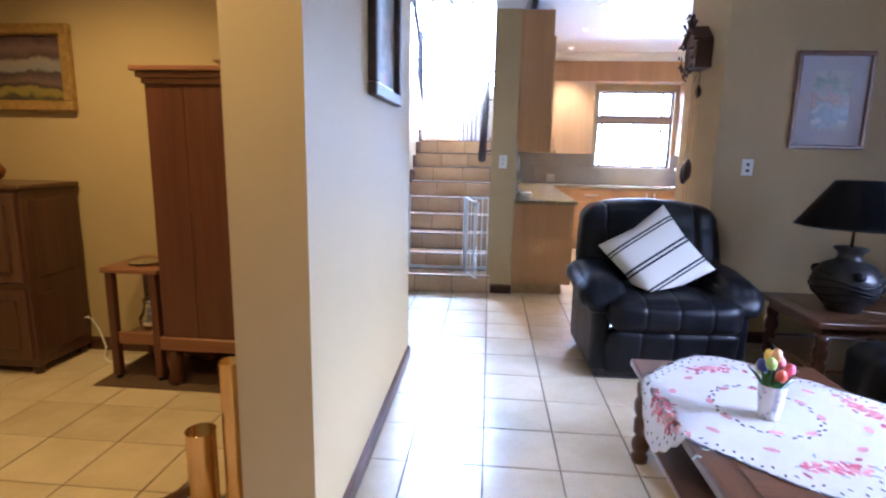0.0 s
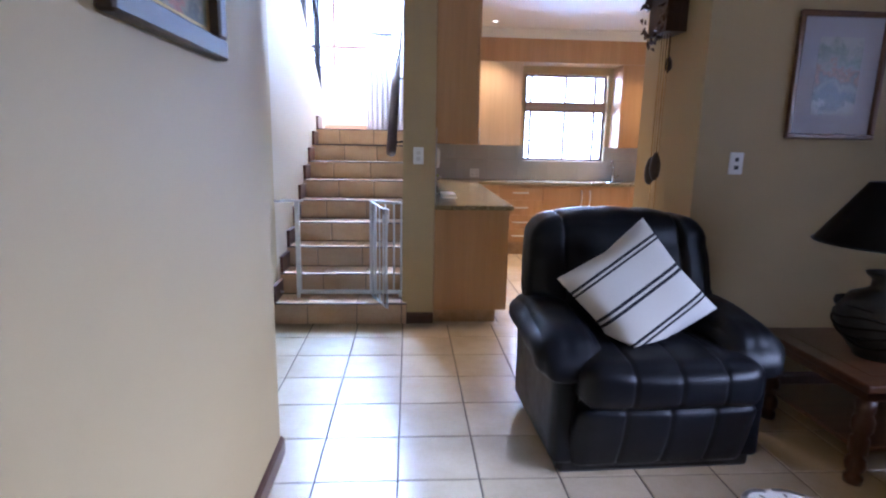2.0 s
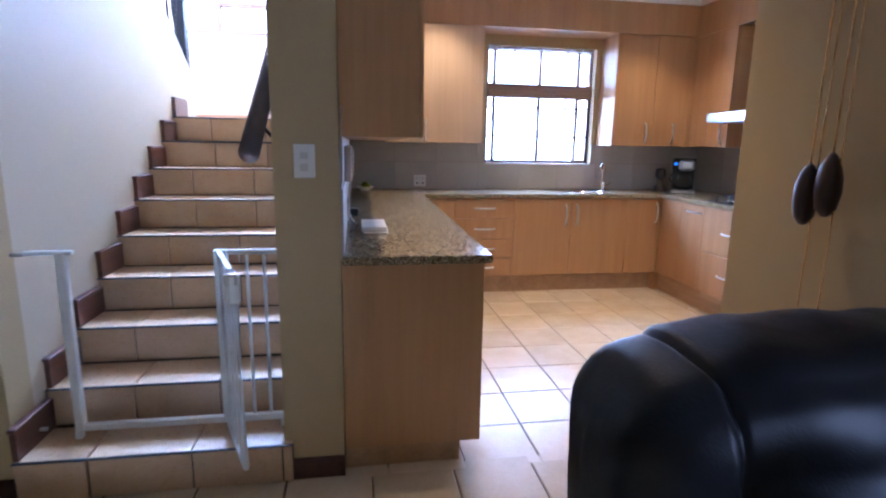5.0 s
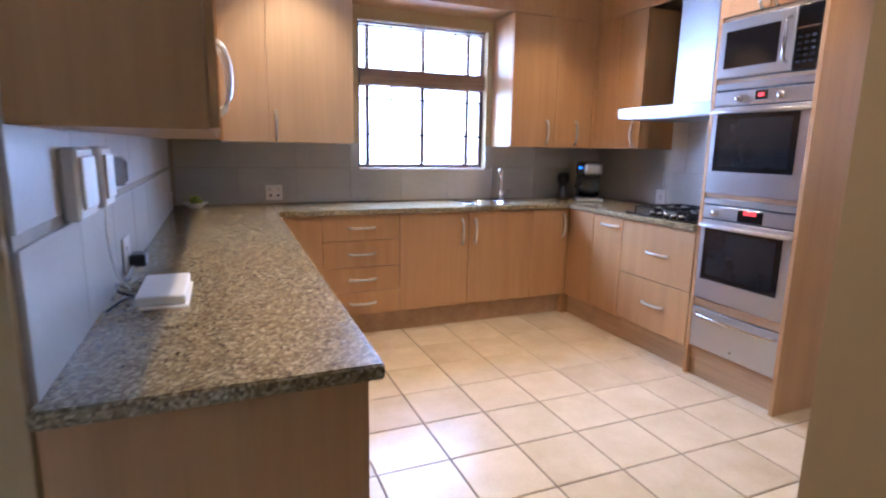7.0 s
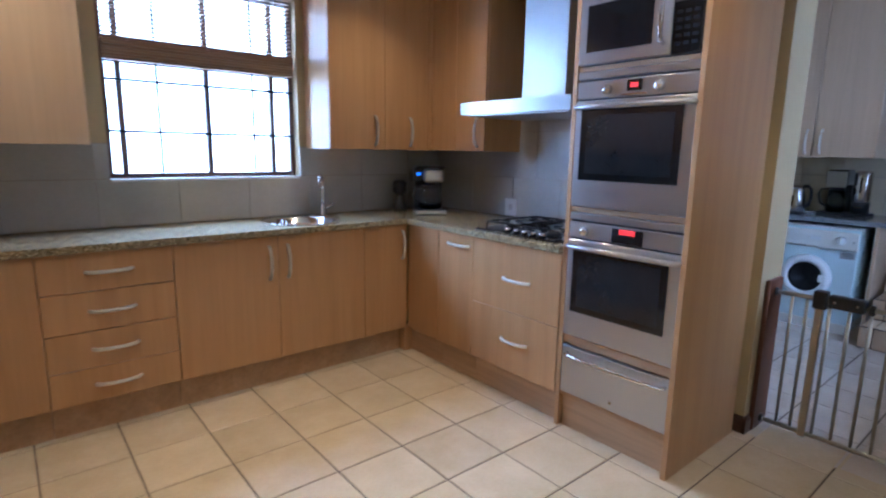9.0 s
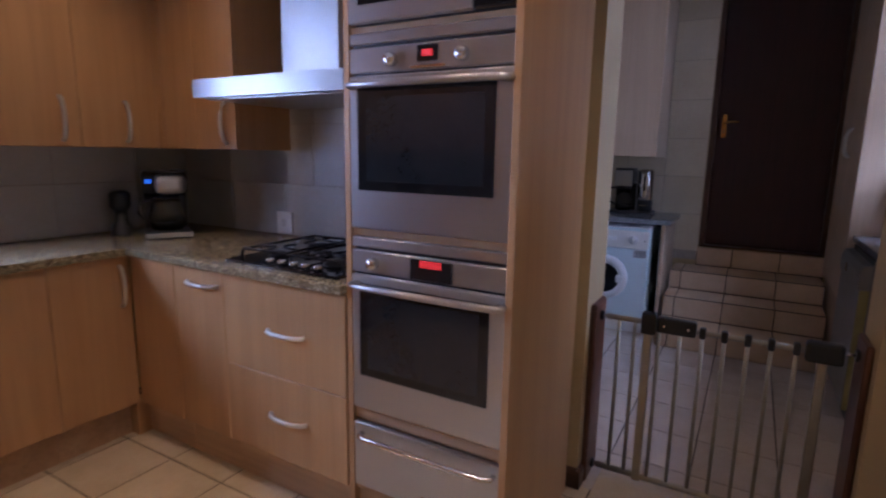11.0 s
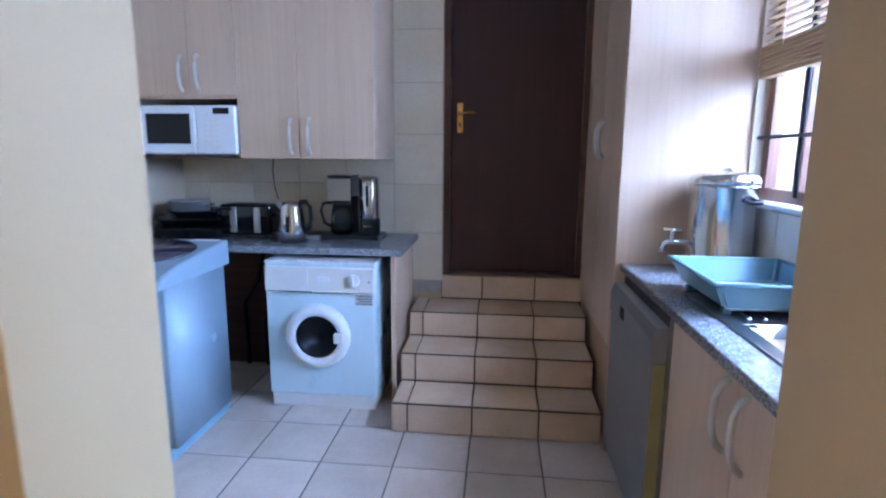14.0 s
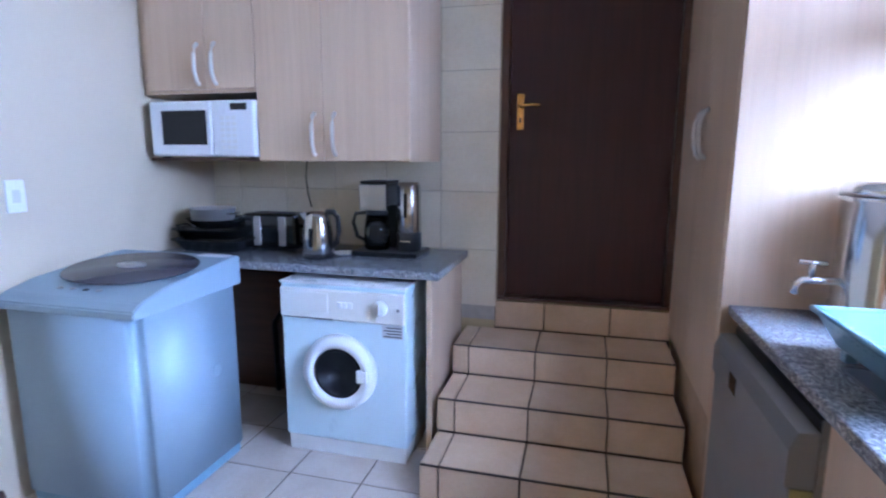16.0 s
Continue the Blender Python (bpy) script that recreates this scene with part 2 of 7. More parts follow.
M = dict(
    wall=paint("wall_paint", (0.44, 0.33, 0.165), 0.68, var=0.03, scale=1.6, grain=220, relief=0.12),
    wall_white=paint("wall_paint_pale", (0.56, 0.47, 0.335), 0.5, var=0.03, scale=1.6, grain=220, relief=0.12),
    ceil=paint("ceiling_paint", (0.82, 0.82, 0.80), 0.7, var=0.02, scale=2),
    floor_tile=tile_mat("glazed_floor_tile", (0.57, 0.45, 0.285), (0.70, 0.57, 0.395), 0.2, 4.0, 0.13),
    stair_tile=tile_mat("stair_tile", (0.52, 0.325, 0.18), (0.64, 0.44, 0.27), 0.28, 4.0, 0.10),
    step_tile=tile_mat("step_tile", (0.60, 0.43, 0.28), (0.72, 0.545, 0.375), 0.24, 4.0, 0.10),
    wash_tile=tile_mat("wash_floor_tile", (0.56, 0.47, 0.38), (0.68, 0.59, 0.50), 0.24, 4.0, 0.10),
    cream_tile=tile_mat("cream_wall_tile", (0.62, 0.54, 0.38), (0.70, 0.62, 0.46), 0.2, 3.0, 0.05),
    grey_tile=tile_mat("grey_wall_tile", (0.42, 0.40, 0.365), (0.50, 0.48, 0.44), 0.3, 3.0, 0.05),
    grout=paint("grout", (0.10, 0.07, 0.055), 0.85, var=0.2, scale=20),
    step_grout=paint("dark_step_grout", (0.045, 0.03, 0.026), 0.8, var=0.2, scale=20),
    pale_grout=paint("pale_grout", (0.36, 0.32, 0.26), 0.85, var=0.1, scale=20),
    skirting=wood("skirting_wood", (0.055, 0.022, 0.012), (0.10, 0.04, 0.02), 0.35, "y"),
    dark_wood=wood("dark_stained_wood", (0.05, 0.02, 0.010), (0.11, 0.045, 0.022), 0.35, "z", coat=0.15),
    dark_wood_x=wood("dark_stained_wood_x", (0.06, 0.025, 0.012), (0.13, 0.055, 0.025), 0.3, "x", coat=0.2),
    dark_wood_y=wood("dark_stained_wood_y", (0.06, 0.025, 0.012), (0.13, 0.055, 0.025), 0.3, "y", coat=0.2),
    red_wood=wood("reddish_wood", (0.06, 0.018, 0.007), (0.13, 0.042, 0.016), 0.4, "z", 0.6, coat=0.1, streak=0.35),
    red_wood_x=wood("reddish_wood_x", (0.16, 0.06, 0.025), (0.28, 0.12, 0.05), 0.4, "x", 0.6, coat=0.1, streak=0.35),
    door_brown=wood("door_brown", (0.034, 0.007, 0.006), (0.050, 0.011, 0.009), 0.45, "z"),
    oak=wood("oak_laminate", (0.40, 0.21, 0.08), (0.50, 0.285, 0.12), 0.35, "z", 0.8, streak=0.12),
    pale_oak=wood("pale_oak_laminate", (0.54, 0.385, 0.25), (0.63, 0.465, 0.315), 0.35, "z", 0.8, streak=0.09),
    oak_y=wood("oak_laminate_long", (0.36, 0.21, 0.10), (0.50, 0.32, 0.17), 0.35, "y", 0.8, streak=0.25),
    granite=granite("speckled_granite", [(0.0, (0.08, 0.062, 0.04)), (0.25, (0.17, 0.13, 0.068)), (0.6, (0.27, 0.21, 0.11)), (0.85, (0.38, 0.31, 0.18)), (1.0, (0.52, 0.45, 0.30))], 0.2, 150),
    granite2=granite("grey_granite", [(0.0, (0.09, 0.10, 0.115)), (0.4, (0.19, 0.20, 0.215)), (0.8, (0.31, 0.32, 0.33)), (1.0, (0.48, 0.48, 0.49))], 0.14, 210),
    steel=steel("brushed_steel"),
    dark_steel=steel("dark_brushed_steel", (0.36, 0.36, 0.37), 0.3, "z"),
    steel_x=steel("brushed_steel_x", along="x"),
    steel_z=steel("brushed_steel_z", along="z"),
    urn_steel=steel("polished_steel", (0.62, 0.61, 0.60), 0.16, "z"),
    chrome=paint("chrome", (0.75, 0.75, 0.76), 0.12, 1.0, 0.03, relief=0),
    satin=paint("satin_aluminium", (0.72, 0.70, 0.67), 0.32, 0.85, 0.03, relief=0),
    brass=paint("brass", (0.62, 0.40, 0.13), 0.22, 1.0, 0.12, relief=0.05),
    gold=paint("gilt_frame", (0.50, 0.33, 0.10), 0.4, 0.7, 0.2, 30, relief=0.4),
    white=paint("white_enamel", (0.80, 0.81, 0.82), 0.3, var=0.02),
    # white enamel with the blue of the window light mixed into its colour
    pale_blue=paint("white_enamel_blue_lit", (0.64, 0.77, 0.82), 0.3, var=0.02),
    plastic_white=paint("white_plastic", (0.78, 0.77, 0.73), 0.4, var=0.03),
    rocker=paint("rocker_plastic", (0.62, 0.60, 0.55), 0.35, var=0.03),
    black=paint("black_plastic", (0.012, 0.012, 0.013), 0.35, var=0.2),
    black_gloss=paint("black_glass", (0.008, 0.008, 0.009), 0.05, var=0.1, relief=0),
    iron=paint("black_iron", (0.015, 0.015, 0.017), 0.45, 0.6, 0.2),
    leather=leather("black_leather", (0.007, 0.0075, 0.010)),
    glass=clear_glass("window_glass"),
)

# ---- mesh helpers ----
BASE = {}


def box(bm, x0, x1, y0, y1, z0, z1, bev=0.0, seg=1):
    made = bmesh.ops.create_cube(bm, size=1, matrix=Matrix.LocRotScale(((x0 + x1) / 2, (y0 + y1) / 2, (z0 + z1) / 2), None, (abs(x1 - x0), abs(y1 - y0), abs(z1 - z0))))
    if bev:
        edges = list({e for v in made["verts"] for e in v.link_edges})
        bmesh.ops.bevel(bm, geom=edges, offset=bev, segments=seg, affect="EDGES", profile=0.5)
    return bm


def B(*args, **more):
    return box(bmesh.new(), *args, **more)


def lathe(bm, profile, at=(0, 0, 0), seg=24, turn=None):
    """Revolves (radius, height) pairs about z."""
    m = Matrix.Translation(at) @ (turn or Matrix())
    rings = []
    for r, z in profile:
        rings.append([bm.verts.new(m @ Vector((max(r, 0.0004) * math.cos(2 * math.pi * i / seg), max(r, 0.0004) * math.sin(2 * math.pi * i / seg), z))) for i in range(seg)])
    for a, c in zip(rings, rings[1:]):
        for i in range(seg):
            f = bm.faces.new((a[i], a[(i + 1) % seg], c[(i + 1) % seg], c[i]))
            f.smooth = True
    bm.faces.new(rings[0][::-1])
    bm.faces.new(rings[-1])
    return bm


def tube(bm, pts, r, seg=8, flat=1.0):
    """A rod along a line of points."""
    pts = [Vector(p) for p in pts]
    rings, up = [], Vector((0, 0, 1))
    for i, p in enumerate(pts):
        d = (pts[min(i + 1, len(pts) - 1)] - pts[max(i - 1, 0)]).normalized()
        side = d.cross(up if abs(d.z) < 0.95 else Vector((1, 0, 0))).normalized()
        top = side.cross(d)
        rings.append([bm.verts.new(p + r * (math.cos(2 * math.pi * k / seg) * side + flat * math.sin(2 * math.pi * k / seg) * top)) for k in range(seg)])
    for a, c in zip(rings, rings[1:]):
        for k in range(seg):
            f = bm.faces.new((a[k], a[(k + 1) % seg], c[(k + 1) % seg], c[k]))
            f.smooth = True
    bm.faces.new(rings[0][::-1])
    bm.faces.new(rings[-1])
    return bm


def arc(a, c, rise, n=10):
    """Points from a to c, bowed by the vector rise."""
    a, c, rise = Vector(a), Vector(c), Vector(rise)
    return [a.lerp(c, i / n) + rise * math.sin(math.pi * i / n) ** 0.7 for i in range(n + 1)]


def extrude(bm, outline, axis, lo, hi):
    """A prism: outline of pairs in the plane across axis."""
    def at(p, h):
        return {"x": (h, p[0], p[1]), "y": (p[0], h, p[1]), "z": (p[0], p[1], h)}[axis]
    a, c = [bm.verts.new(at(p, lo)) for p in outline], [bm.verts.new(at(p, hi)) for p in outline]
    bm.faces.new(a), bm.faces.new(c[::-1])
    for i in range(len(a)):
        j = (i + 1) % len(a)
        bm.faces.new((a[i], c[i], c[j], a[j]))
    bmesh.ops.recalc_face_normals(bm, faces=bm.faces)
    return bm


def mesh_ob(name, bm, material, smooth=False):
    me = bpy.data.meshes.new(name)
    if smooth:
        for f in bm.faces:
            f.smooth = True
    bm.to_mesh(me)
    bm.free()
    me.materials.append(material)
    return new(name, me)


def part(name, bm, material, parent, label="", smooth=False):
    """One mesh under a thing or a part; its points are given in the world."""
    bm.transform(Matrix.Translation(-BASE[parent]))
    ob = mesh_ob(name, bm, material, smooth)
    ob.parent = parent
    BASE[ob] = BASE[parent]
    return tagged(ob, label)


def thing(name, at, label, category, group=""):
    ob = new(name)
    ob.location = at
    ob.empty_display_size = 0.1
    BASE[ob] = Vector(at)
    return tagged(ob, label, category, group)


def lone(name, bm, material, label, category, group="", kind="", smooth=False):
    """A thing of one mesh."""
    lows = [v.co for v in bm.verts]
    at = Vector((sum(c.x for c in lows) / len(lows), sum(c.y for c in lows) / len(lows), min(c.z for c in lows)))
    bm.transform(Matrix.Translation(-at))
    ob = mesh_ob(name, bm, material, smooth)
    ob.location = at
    BASE[ob] = at
    return tagged(ob, label, category, group, kind)


def structure(name, bm, material, label, category):
    ob = mesh_ob(name, bm, material)
    BASE[ob] = Vector()
    return tagged(ob, label, category, kind="structure")


def wall(name, axis, at, thick, lo, hi, z0, z1, material, label, holes=()):
    """A wall across axis, from at to at + thick, with holes (a, b, bottom, top)."""
    bm = bmesh.new()

    def slab(a, c, b0, b1):
        if c - a > 0.001 and b1 - b0 > 0.001:
            args = (at, at + thick, a, c) if axis == "x" else (a, c, at, at + thick)
            box(bm, *args, b0, b1)
    p = lo
    for a, c, b0, b1 in sorted(holes):
        slab(p, a, z0, z1), slab(a, c, z0, b0), slab(a, c, b1, z1)
        p = c
    slab(p, hi, z0, z1)
    return structure(name, bm, material, label, "wall")


# ---- the shell ----
CEIL, LOW = 2.70, -0.06
wall("wall_dining_end", "x", -0.73, 0.23, 1.44, 3.32, LOW, CEIL, M["wall"], "cream painted wall end beside the passage")
wall("wall_dining_back", "y", 3.20, 0.12, -3.4, -0.73, LOW, CEIL, M["wall"], "cream painted dining room wall")
wall("wall_dining_left", "x", -3.5, 0.1, -3.1, 3.32, LOW, CEIL, M["wall"], "cream painted dining room side wall")
wall("wall_south", "y", -3.1, 0.2, -3.4, 3.6, LOW, CEIL, M["wall"], "cream painted living room wall")
wall("wall_living_right", "x", 3.6, 0.12, -3.1, 3.95, LOW, CEIL, M["wall"], "cream painted living room wall with a window", holes=[(0.35, 2.35, 0.9, 2.2)])
wall("wall_pillar", "y", 3.95, 0.75, 1.57, 3.77, LOW, CEIL, M["wall"], "cream painted wall block between living room and kitchen")
wall("wall_kitchen_right", "x", 3.77, 0.25, 3.95, 8.35, LOW, CEIL, M["wall"], "cream painted wall with a doorway to the laundry", holes=[(4.855, 5.745, LOW, 2.1)])
wall("wall_kitchen_back", "y", 8.15, 0.2, 0.24, 3.77, LOW, CEIL, M["wall"], "cream painted kitchen wall with a window", holes=[(1.53, 2.60, 1.16, 2.24)])
wall("wall_stair_right", "x", 0.007, 0.233, 5.07, 8.35, LOW, CEIL, M["wall"], "cream painted wall between stairs and kitchen")
wall("wall_hall", "y", 5.07, 0.15, -3.4, -0.95, LOW, CEIL, M["wall"], "cream painted hall wall beside the stairs", holes=[(-2.03, -1.22, LOW, 1.97)])
wall("wall_hall_left", "x", -3.5, 0.1, 3.32, 5.22, LOW, CEIL, M["wall"], "cream painted hall end wall")
wall("wall_hall_back", "y", 6.0, 0.1, -3.4, -1.05, LOW, CEIL, M["wall"], "plain wall behind the hall door")
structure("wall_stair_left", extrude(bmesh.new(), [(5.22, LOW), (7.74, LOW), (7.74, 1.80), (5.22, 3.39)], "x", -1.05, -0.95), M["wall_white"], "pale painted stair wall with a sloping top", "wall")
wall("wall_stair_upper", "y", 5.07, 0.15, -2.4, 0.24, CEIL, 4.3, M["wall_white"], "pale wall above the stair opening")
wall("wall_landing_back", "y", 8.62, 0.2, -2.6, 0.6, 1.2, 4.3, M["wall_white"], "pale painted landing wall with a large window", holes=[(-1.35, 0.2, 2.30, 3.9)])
# the opening here is invented, to let the landing fill lamp in
wall("wall_landing_left", "x", -2.6, 0.1, 5.07, 8.62, 1.2, 4.3, M["wall_white"], "pale landing side wall with an added, unseen window opening", holes=[(6.4, 7.9, 2.5, 3.9)])
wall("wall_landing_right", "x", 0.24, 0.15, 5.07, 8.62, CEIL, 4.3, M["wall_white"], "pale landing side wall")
wall("wall_landing_end", "x", 0.045, 0.19, 8.35, 8.62, 1.2, CEIL, M["wall_white"], "pale landing corner")
wall("wall_laundry_back", "x", 6.62, 0.2, 3.85, 7.6, LOW, CEIL, M["wall"], "cream laundry wall behind the cupboards", holes=[(4.71, 5.58, 0.59, 2.62)])
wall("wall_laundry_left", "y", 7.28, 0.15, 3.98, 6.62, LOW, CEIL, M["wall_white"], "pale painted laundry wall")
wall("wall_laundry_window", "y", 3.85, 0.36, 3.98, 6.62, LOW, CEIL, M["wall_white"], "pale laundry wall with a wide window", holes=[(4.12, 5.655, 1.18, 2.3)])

for nm, x0, x1, y0, y1, z in (("ceiling", -3.5, 3.77, -3.1, 5.07, CEIL), ("ceiling_kitchen", 0.24, 3.98, 5.07, 8.35, CEIL), ("ceiling_laundry", 3.98, 6.82, 3.85, 7.55, CEIL), ("ceiling_stairs", -2.7, 0.4, 5.07, 8.82, 4.3), ("ceiling_hall", -3.5, -1.05, 5.07, 6.1, CEIL)):
    structure(nm, B(x0, x1, y0, y1, z, z + 0.12), M["ceil"], "white painted plaster ceiling", "ceiling")


def cornice(bm, a, c, side):
    """A coved plaster strip under the ceiling from a to c; side points off the wall."""
    a, c, s = Vector(a), Vector(c), Vector(side)
    prof = [(0.0, 0.0), (0.0, -0.10), (0.015, -0.10), (0.03, -0.06), (0.06, -0.03), (0.09, -0.015), (0.09, 0.0)]
    rows = [[bm.verts.new(p + s * u + Vector((0, 0, w))) for u, w in prof] for p in (a, c)]
    for i in range(len(prof)):
        j = (i + 1) % len(prof)
        bm.faces.new((rows[0][i], rows[0][j], rows[1][j], rows[1][i]))
    bm.faces.new(rows[0]), bm.faces.new(rows[1][::-1])


cz = CEIL - 0.002
bm = bmesh.new()
cornice(bm, (0.24, 7.815, cz), (3.43, 7.815, cz), (0, -1, 0))
cornice(bm, (3.43, 5.75, cz), (3.43, 7.815, cz), (-1, 0, 0))
cornice(bm, (0.24, 5.07, cz), (0.24, 7.8, cz), (1, 0, 0))
cornice(bm, (0.007, 5.068, cz), (0.24, 5.068, cz), (0, -1, 0))
bmesh.ops.recalc_face_normals(bm, faces=bm.faces)
structure("trim_cornice", bm, M["ceil"], "white coved plaster cornice", "cornice")


def skirt(bm, a, c, side, h=0.085, t=0.016):
    a, c, s = Vector(a), Vector(c), Vector(side)
    prof = [(0.0, 0.0), (t, 0.0), (t, h * 0.75), (t * 0.6, h * 0.9), (0.0, h)]
    rows = [[bm.verts.new(p + s * u + Vector((0, 0, w))) for u, w in prof] for p in (a, c)]
    for i in range(len(prof)):
        j = (i + 1) % len(prof)
        bm.faces.new((rows[0][i], rows[0][j], rows[1][j], rows[1][i]))
    bm.faces.new(rows[0]), bm.faces.new(rows[1][::-1])


bm = bmesh.new()
for a, c, s in (((-0.5, 1.44, 0), (-0.5, 3.336, 0), (1, 0, 0)), ((-0.73, 3.32, 0), (-0.5, 3.32, 0), (0, 1, 0)), ((-0.73, 1.44, 0), (-0.5, 1.44, 0), (0, -1, 0)),
                ((1.57, 3.95, 0), (3.6, 3.95, 0), (0, -1, 0)), ((1.57, 3.934, 0), (1.57, 4.716, 0), (-1, 0, 0)), ((1.57, 4.7, 0), (3.77, 4.7, 0), (0, 1, 0)),
                ((-0.01, 5.07, 0), (0.24, 5.07, 0), (0, -1, 0)), ((-1.22, 5.07, 0), (-0.96, 5.07, 0), (0, -1, 0)),
                ((-3.4, 3.2, 0), (-0.73, 3.2, 0), (0, -1, 0)), ((3.77, 5.73, 0), (3.77, 5.80, 0), (-1, 0, 0)), ((3.754, 5.745, 0), (3.98, 5.745, 0), (0, -1, 0)),
                ((3.98, 7.28, 0), (5.25, 7.28, 0), (0, -1, 0)), ((3.77, 4.7, 0), (3.77, 4.855, 0), (-1, 0, 0))):
    skirt(bm, a, c, s)
bmesh.ops.recalc_face_normals(bm, faces=bm.faces)
structure("baseboard", bm, M["skirting"], "dark stained wooden baseboard", "baseboard")

# floor slabs, set below the tiles that lie on them
FLOORS = {}
for nm, x0, x1, y0, y1 in (("floor_living", -3.5, 3.77, -3.1, 5.07), ("floor_kitchen", 0.04, 3.88, 5.07, 8.35), ("floor_laundry", 3.88, 6.82, 3.85, 7.55), ("floor_hall", -3.5, -0.95, 5.07, 6.1)):
    FLOORS[nm] = structure(nm, B(x0, x1, y0, y1, -0.2, -0.003), M["grout"], "floor of glazed beige ceramic tiles with dark grout", "floor")
structure("ground", B(-60, 60, -60, 60, -0.5, -0.3), paint("ground_soil", (0.16, 0.14, 0.09), 0.9, var=0.3, scale=0.5), "dry garden ground outside", "ground")

# ---- stairs: tiled steps ----
RISE, GO, Y0 = 0.165, 0.262, 5.04
stairs = structure("stairs", bmesh.new(), M["grout"], "straight flight of nine tiled steps with dark edges", "stairs")
bm = bmesh.new()
for k in range(9):
    box(bm, -0.95, 0.04, Y0 + 0.012 + k * GO, Y0 + 0.012 + (k + 1) * GO if k < 8 else 8.62, -0.05 if k == 0 else 0, (k + 1) * RISE - 0.011)
box(bm, -2.5, -0.95, 7.42, 8.62, 1.25, 9 * RISE - 0.011)
bm.to_mesh(stairs.data)
bm.free()


def slab_mesh(name, w, d, h, material, bev=0.003):
    """A tile with its top at 0, about its own middle."""
    bm = B(-w / 2, w / 2, -d / 2, d / 2, -h, 0)
    top = [e for e in bm.edges if all(v.co.z > -1e-5 for v in e.verts)]
    bmesh.ops.bevel(bm, geom=top, offset=bev, segments=1, affect="EDGES")
    me = bpy.data.meshes.new(name)
    bm.to_mesh(me)
    bm.free()
    me.materials.append(material)
    return me


def lay(name, me, parent, m):
    ob = new(name, me)
    ob.parent = parent
    ob.matrix_basis = m
    return ob


nose_mat = paint("dark_step_edge", (0.09, 0.095, 0.12), 0.22, var=0.1)
for k in range(9):
    y, z = Y0 + k * GO, (k + 1) * RISE
    cuts = [-0.95, -0.70, -0.335, 0.0, 0.04] if k % 2 == 0 else [-0.95, -0.62, -0.285, 0.04]
    for a, c in zip(cuts, cuts[1:]):
        deep = GO - 0.016 if k < 8 else 0.33
        lay("tread_tile", slab_mesh("tread_tile", c - a - 0.006, deep, 0.010, M["stair_tile"]), stairs, pose((a + c) / 2, y + deep / 2 + 0.004, z))
        lay("riser_tile", slab_mesh("riser_tile", c - a - 0.006, RISE - 0.013, 0.010, M["stair_tile"]), stairs, pose((a + c) / 2, y + 0.002, z - RISE / 2 - 0.0035, 90))
    ob = mesh_ob("nosing", B(-0.95, 0.04, y - 0.005, y + 0.005, z - 0.0085, z + 0.001, bev=0.0025), nose_mat)
    ob.parent = stairs
for i in range(5):
    for j in range(3):
        lay("landing_tile", slab_mesh("landing_tile", 0.327, 0.327, 0.01, M["stair_tile"]), stairs, pose(-0.12 - 0.333 * i, 7.66 + 0.333 * j, 9 * RISE))

# stepped skirting beside the stairs
stair_wood = wood("stair_skirting_wood", (0.085, 0.032, 0.024), (0.15, 0.06, 0.042), 0.3, "y", coat=0.3)
for k in range(9):
    y, z = Y0 + k * GO, (k + 1) * RISE
    bm = bmesh.new()
    extrude(bm, [(y + 0.01, z - 0.02), (y + GO + 0.03, z - 0.02), (y + GO + 0.03, z + 0.125), (y + 0.075, z + 0.125), (y + 0.01, z + 0.125)], "x", -0.949, -0.928)
    box(bm, -0.949, -0.920, y - 0.004, y + GO * 0.93, z + 0.115, z + 0.133, bev=0.004)
    ob = mesh_ob("skirting", bm, stair_wood)
    ob.parent = stairs

# ---- kitchen ----
def facing(way, at):
    """Maps (along the front, out of it, up) to the world for a front that looks along way."""
    return {"y-": lambda a, d, z: (a, at - d, z), "y+": lambda a, d, z: (a, at + d, z), "x-": lambda a, d, z: (at - d, a, z), "x+": lambda a, d, z: (at + d, a, z)}[way]


def fbox(P, a0, a1, d0, d1, z0, z1, bev=0.0, bm=None):
    p, q = P(a0, d0, z0), P(a1, d1, z1)
    lo, hi = [min(u, w) for u, w in zip(p, q)], [max(u, w) for u, w in zip(p, q)]
    return box(bm or bmesh.new(), lo[0], hi[0], lo[1], hi[1], lo[2], hi[2], bev=bev)


def bow(P, a, z, size, upright, d=0.018, out=0.032, r=0.0088):
    """A bowed bar handle."""
    if upright:
        pts = [P(a, d + o, zz) for zz, o in ((z - size / 2, 0), (z - size * 0.42, out * 0.55), (z - size * 0.22, out * 0.92), (z, out), (z + size * 0.22, out * 0.92), (z + size * 0.42, out * 0.55), (z + size / 2, 0))]
    else:
        pts = [P(aa, d + o, z) for aa, o in ((a - size / 2, 0), (a - size * 0.42, out * 0.55), (a - size * 0.22, out * 0.92), (a, out), (a + size * 0.22, out * 0.92), (a + size * 0.42, out * 0.55), (a + size / 2, 0))]
    return tube(bmesh.new(), pts, r, 8)


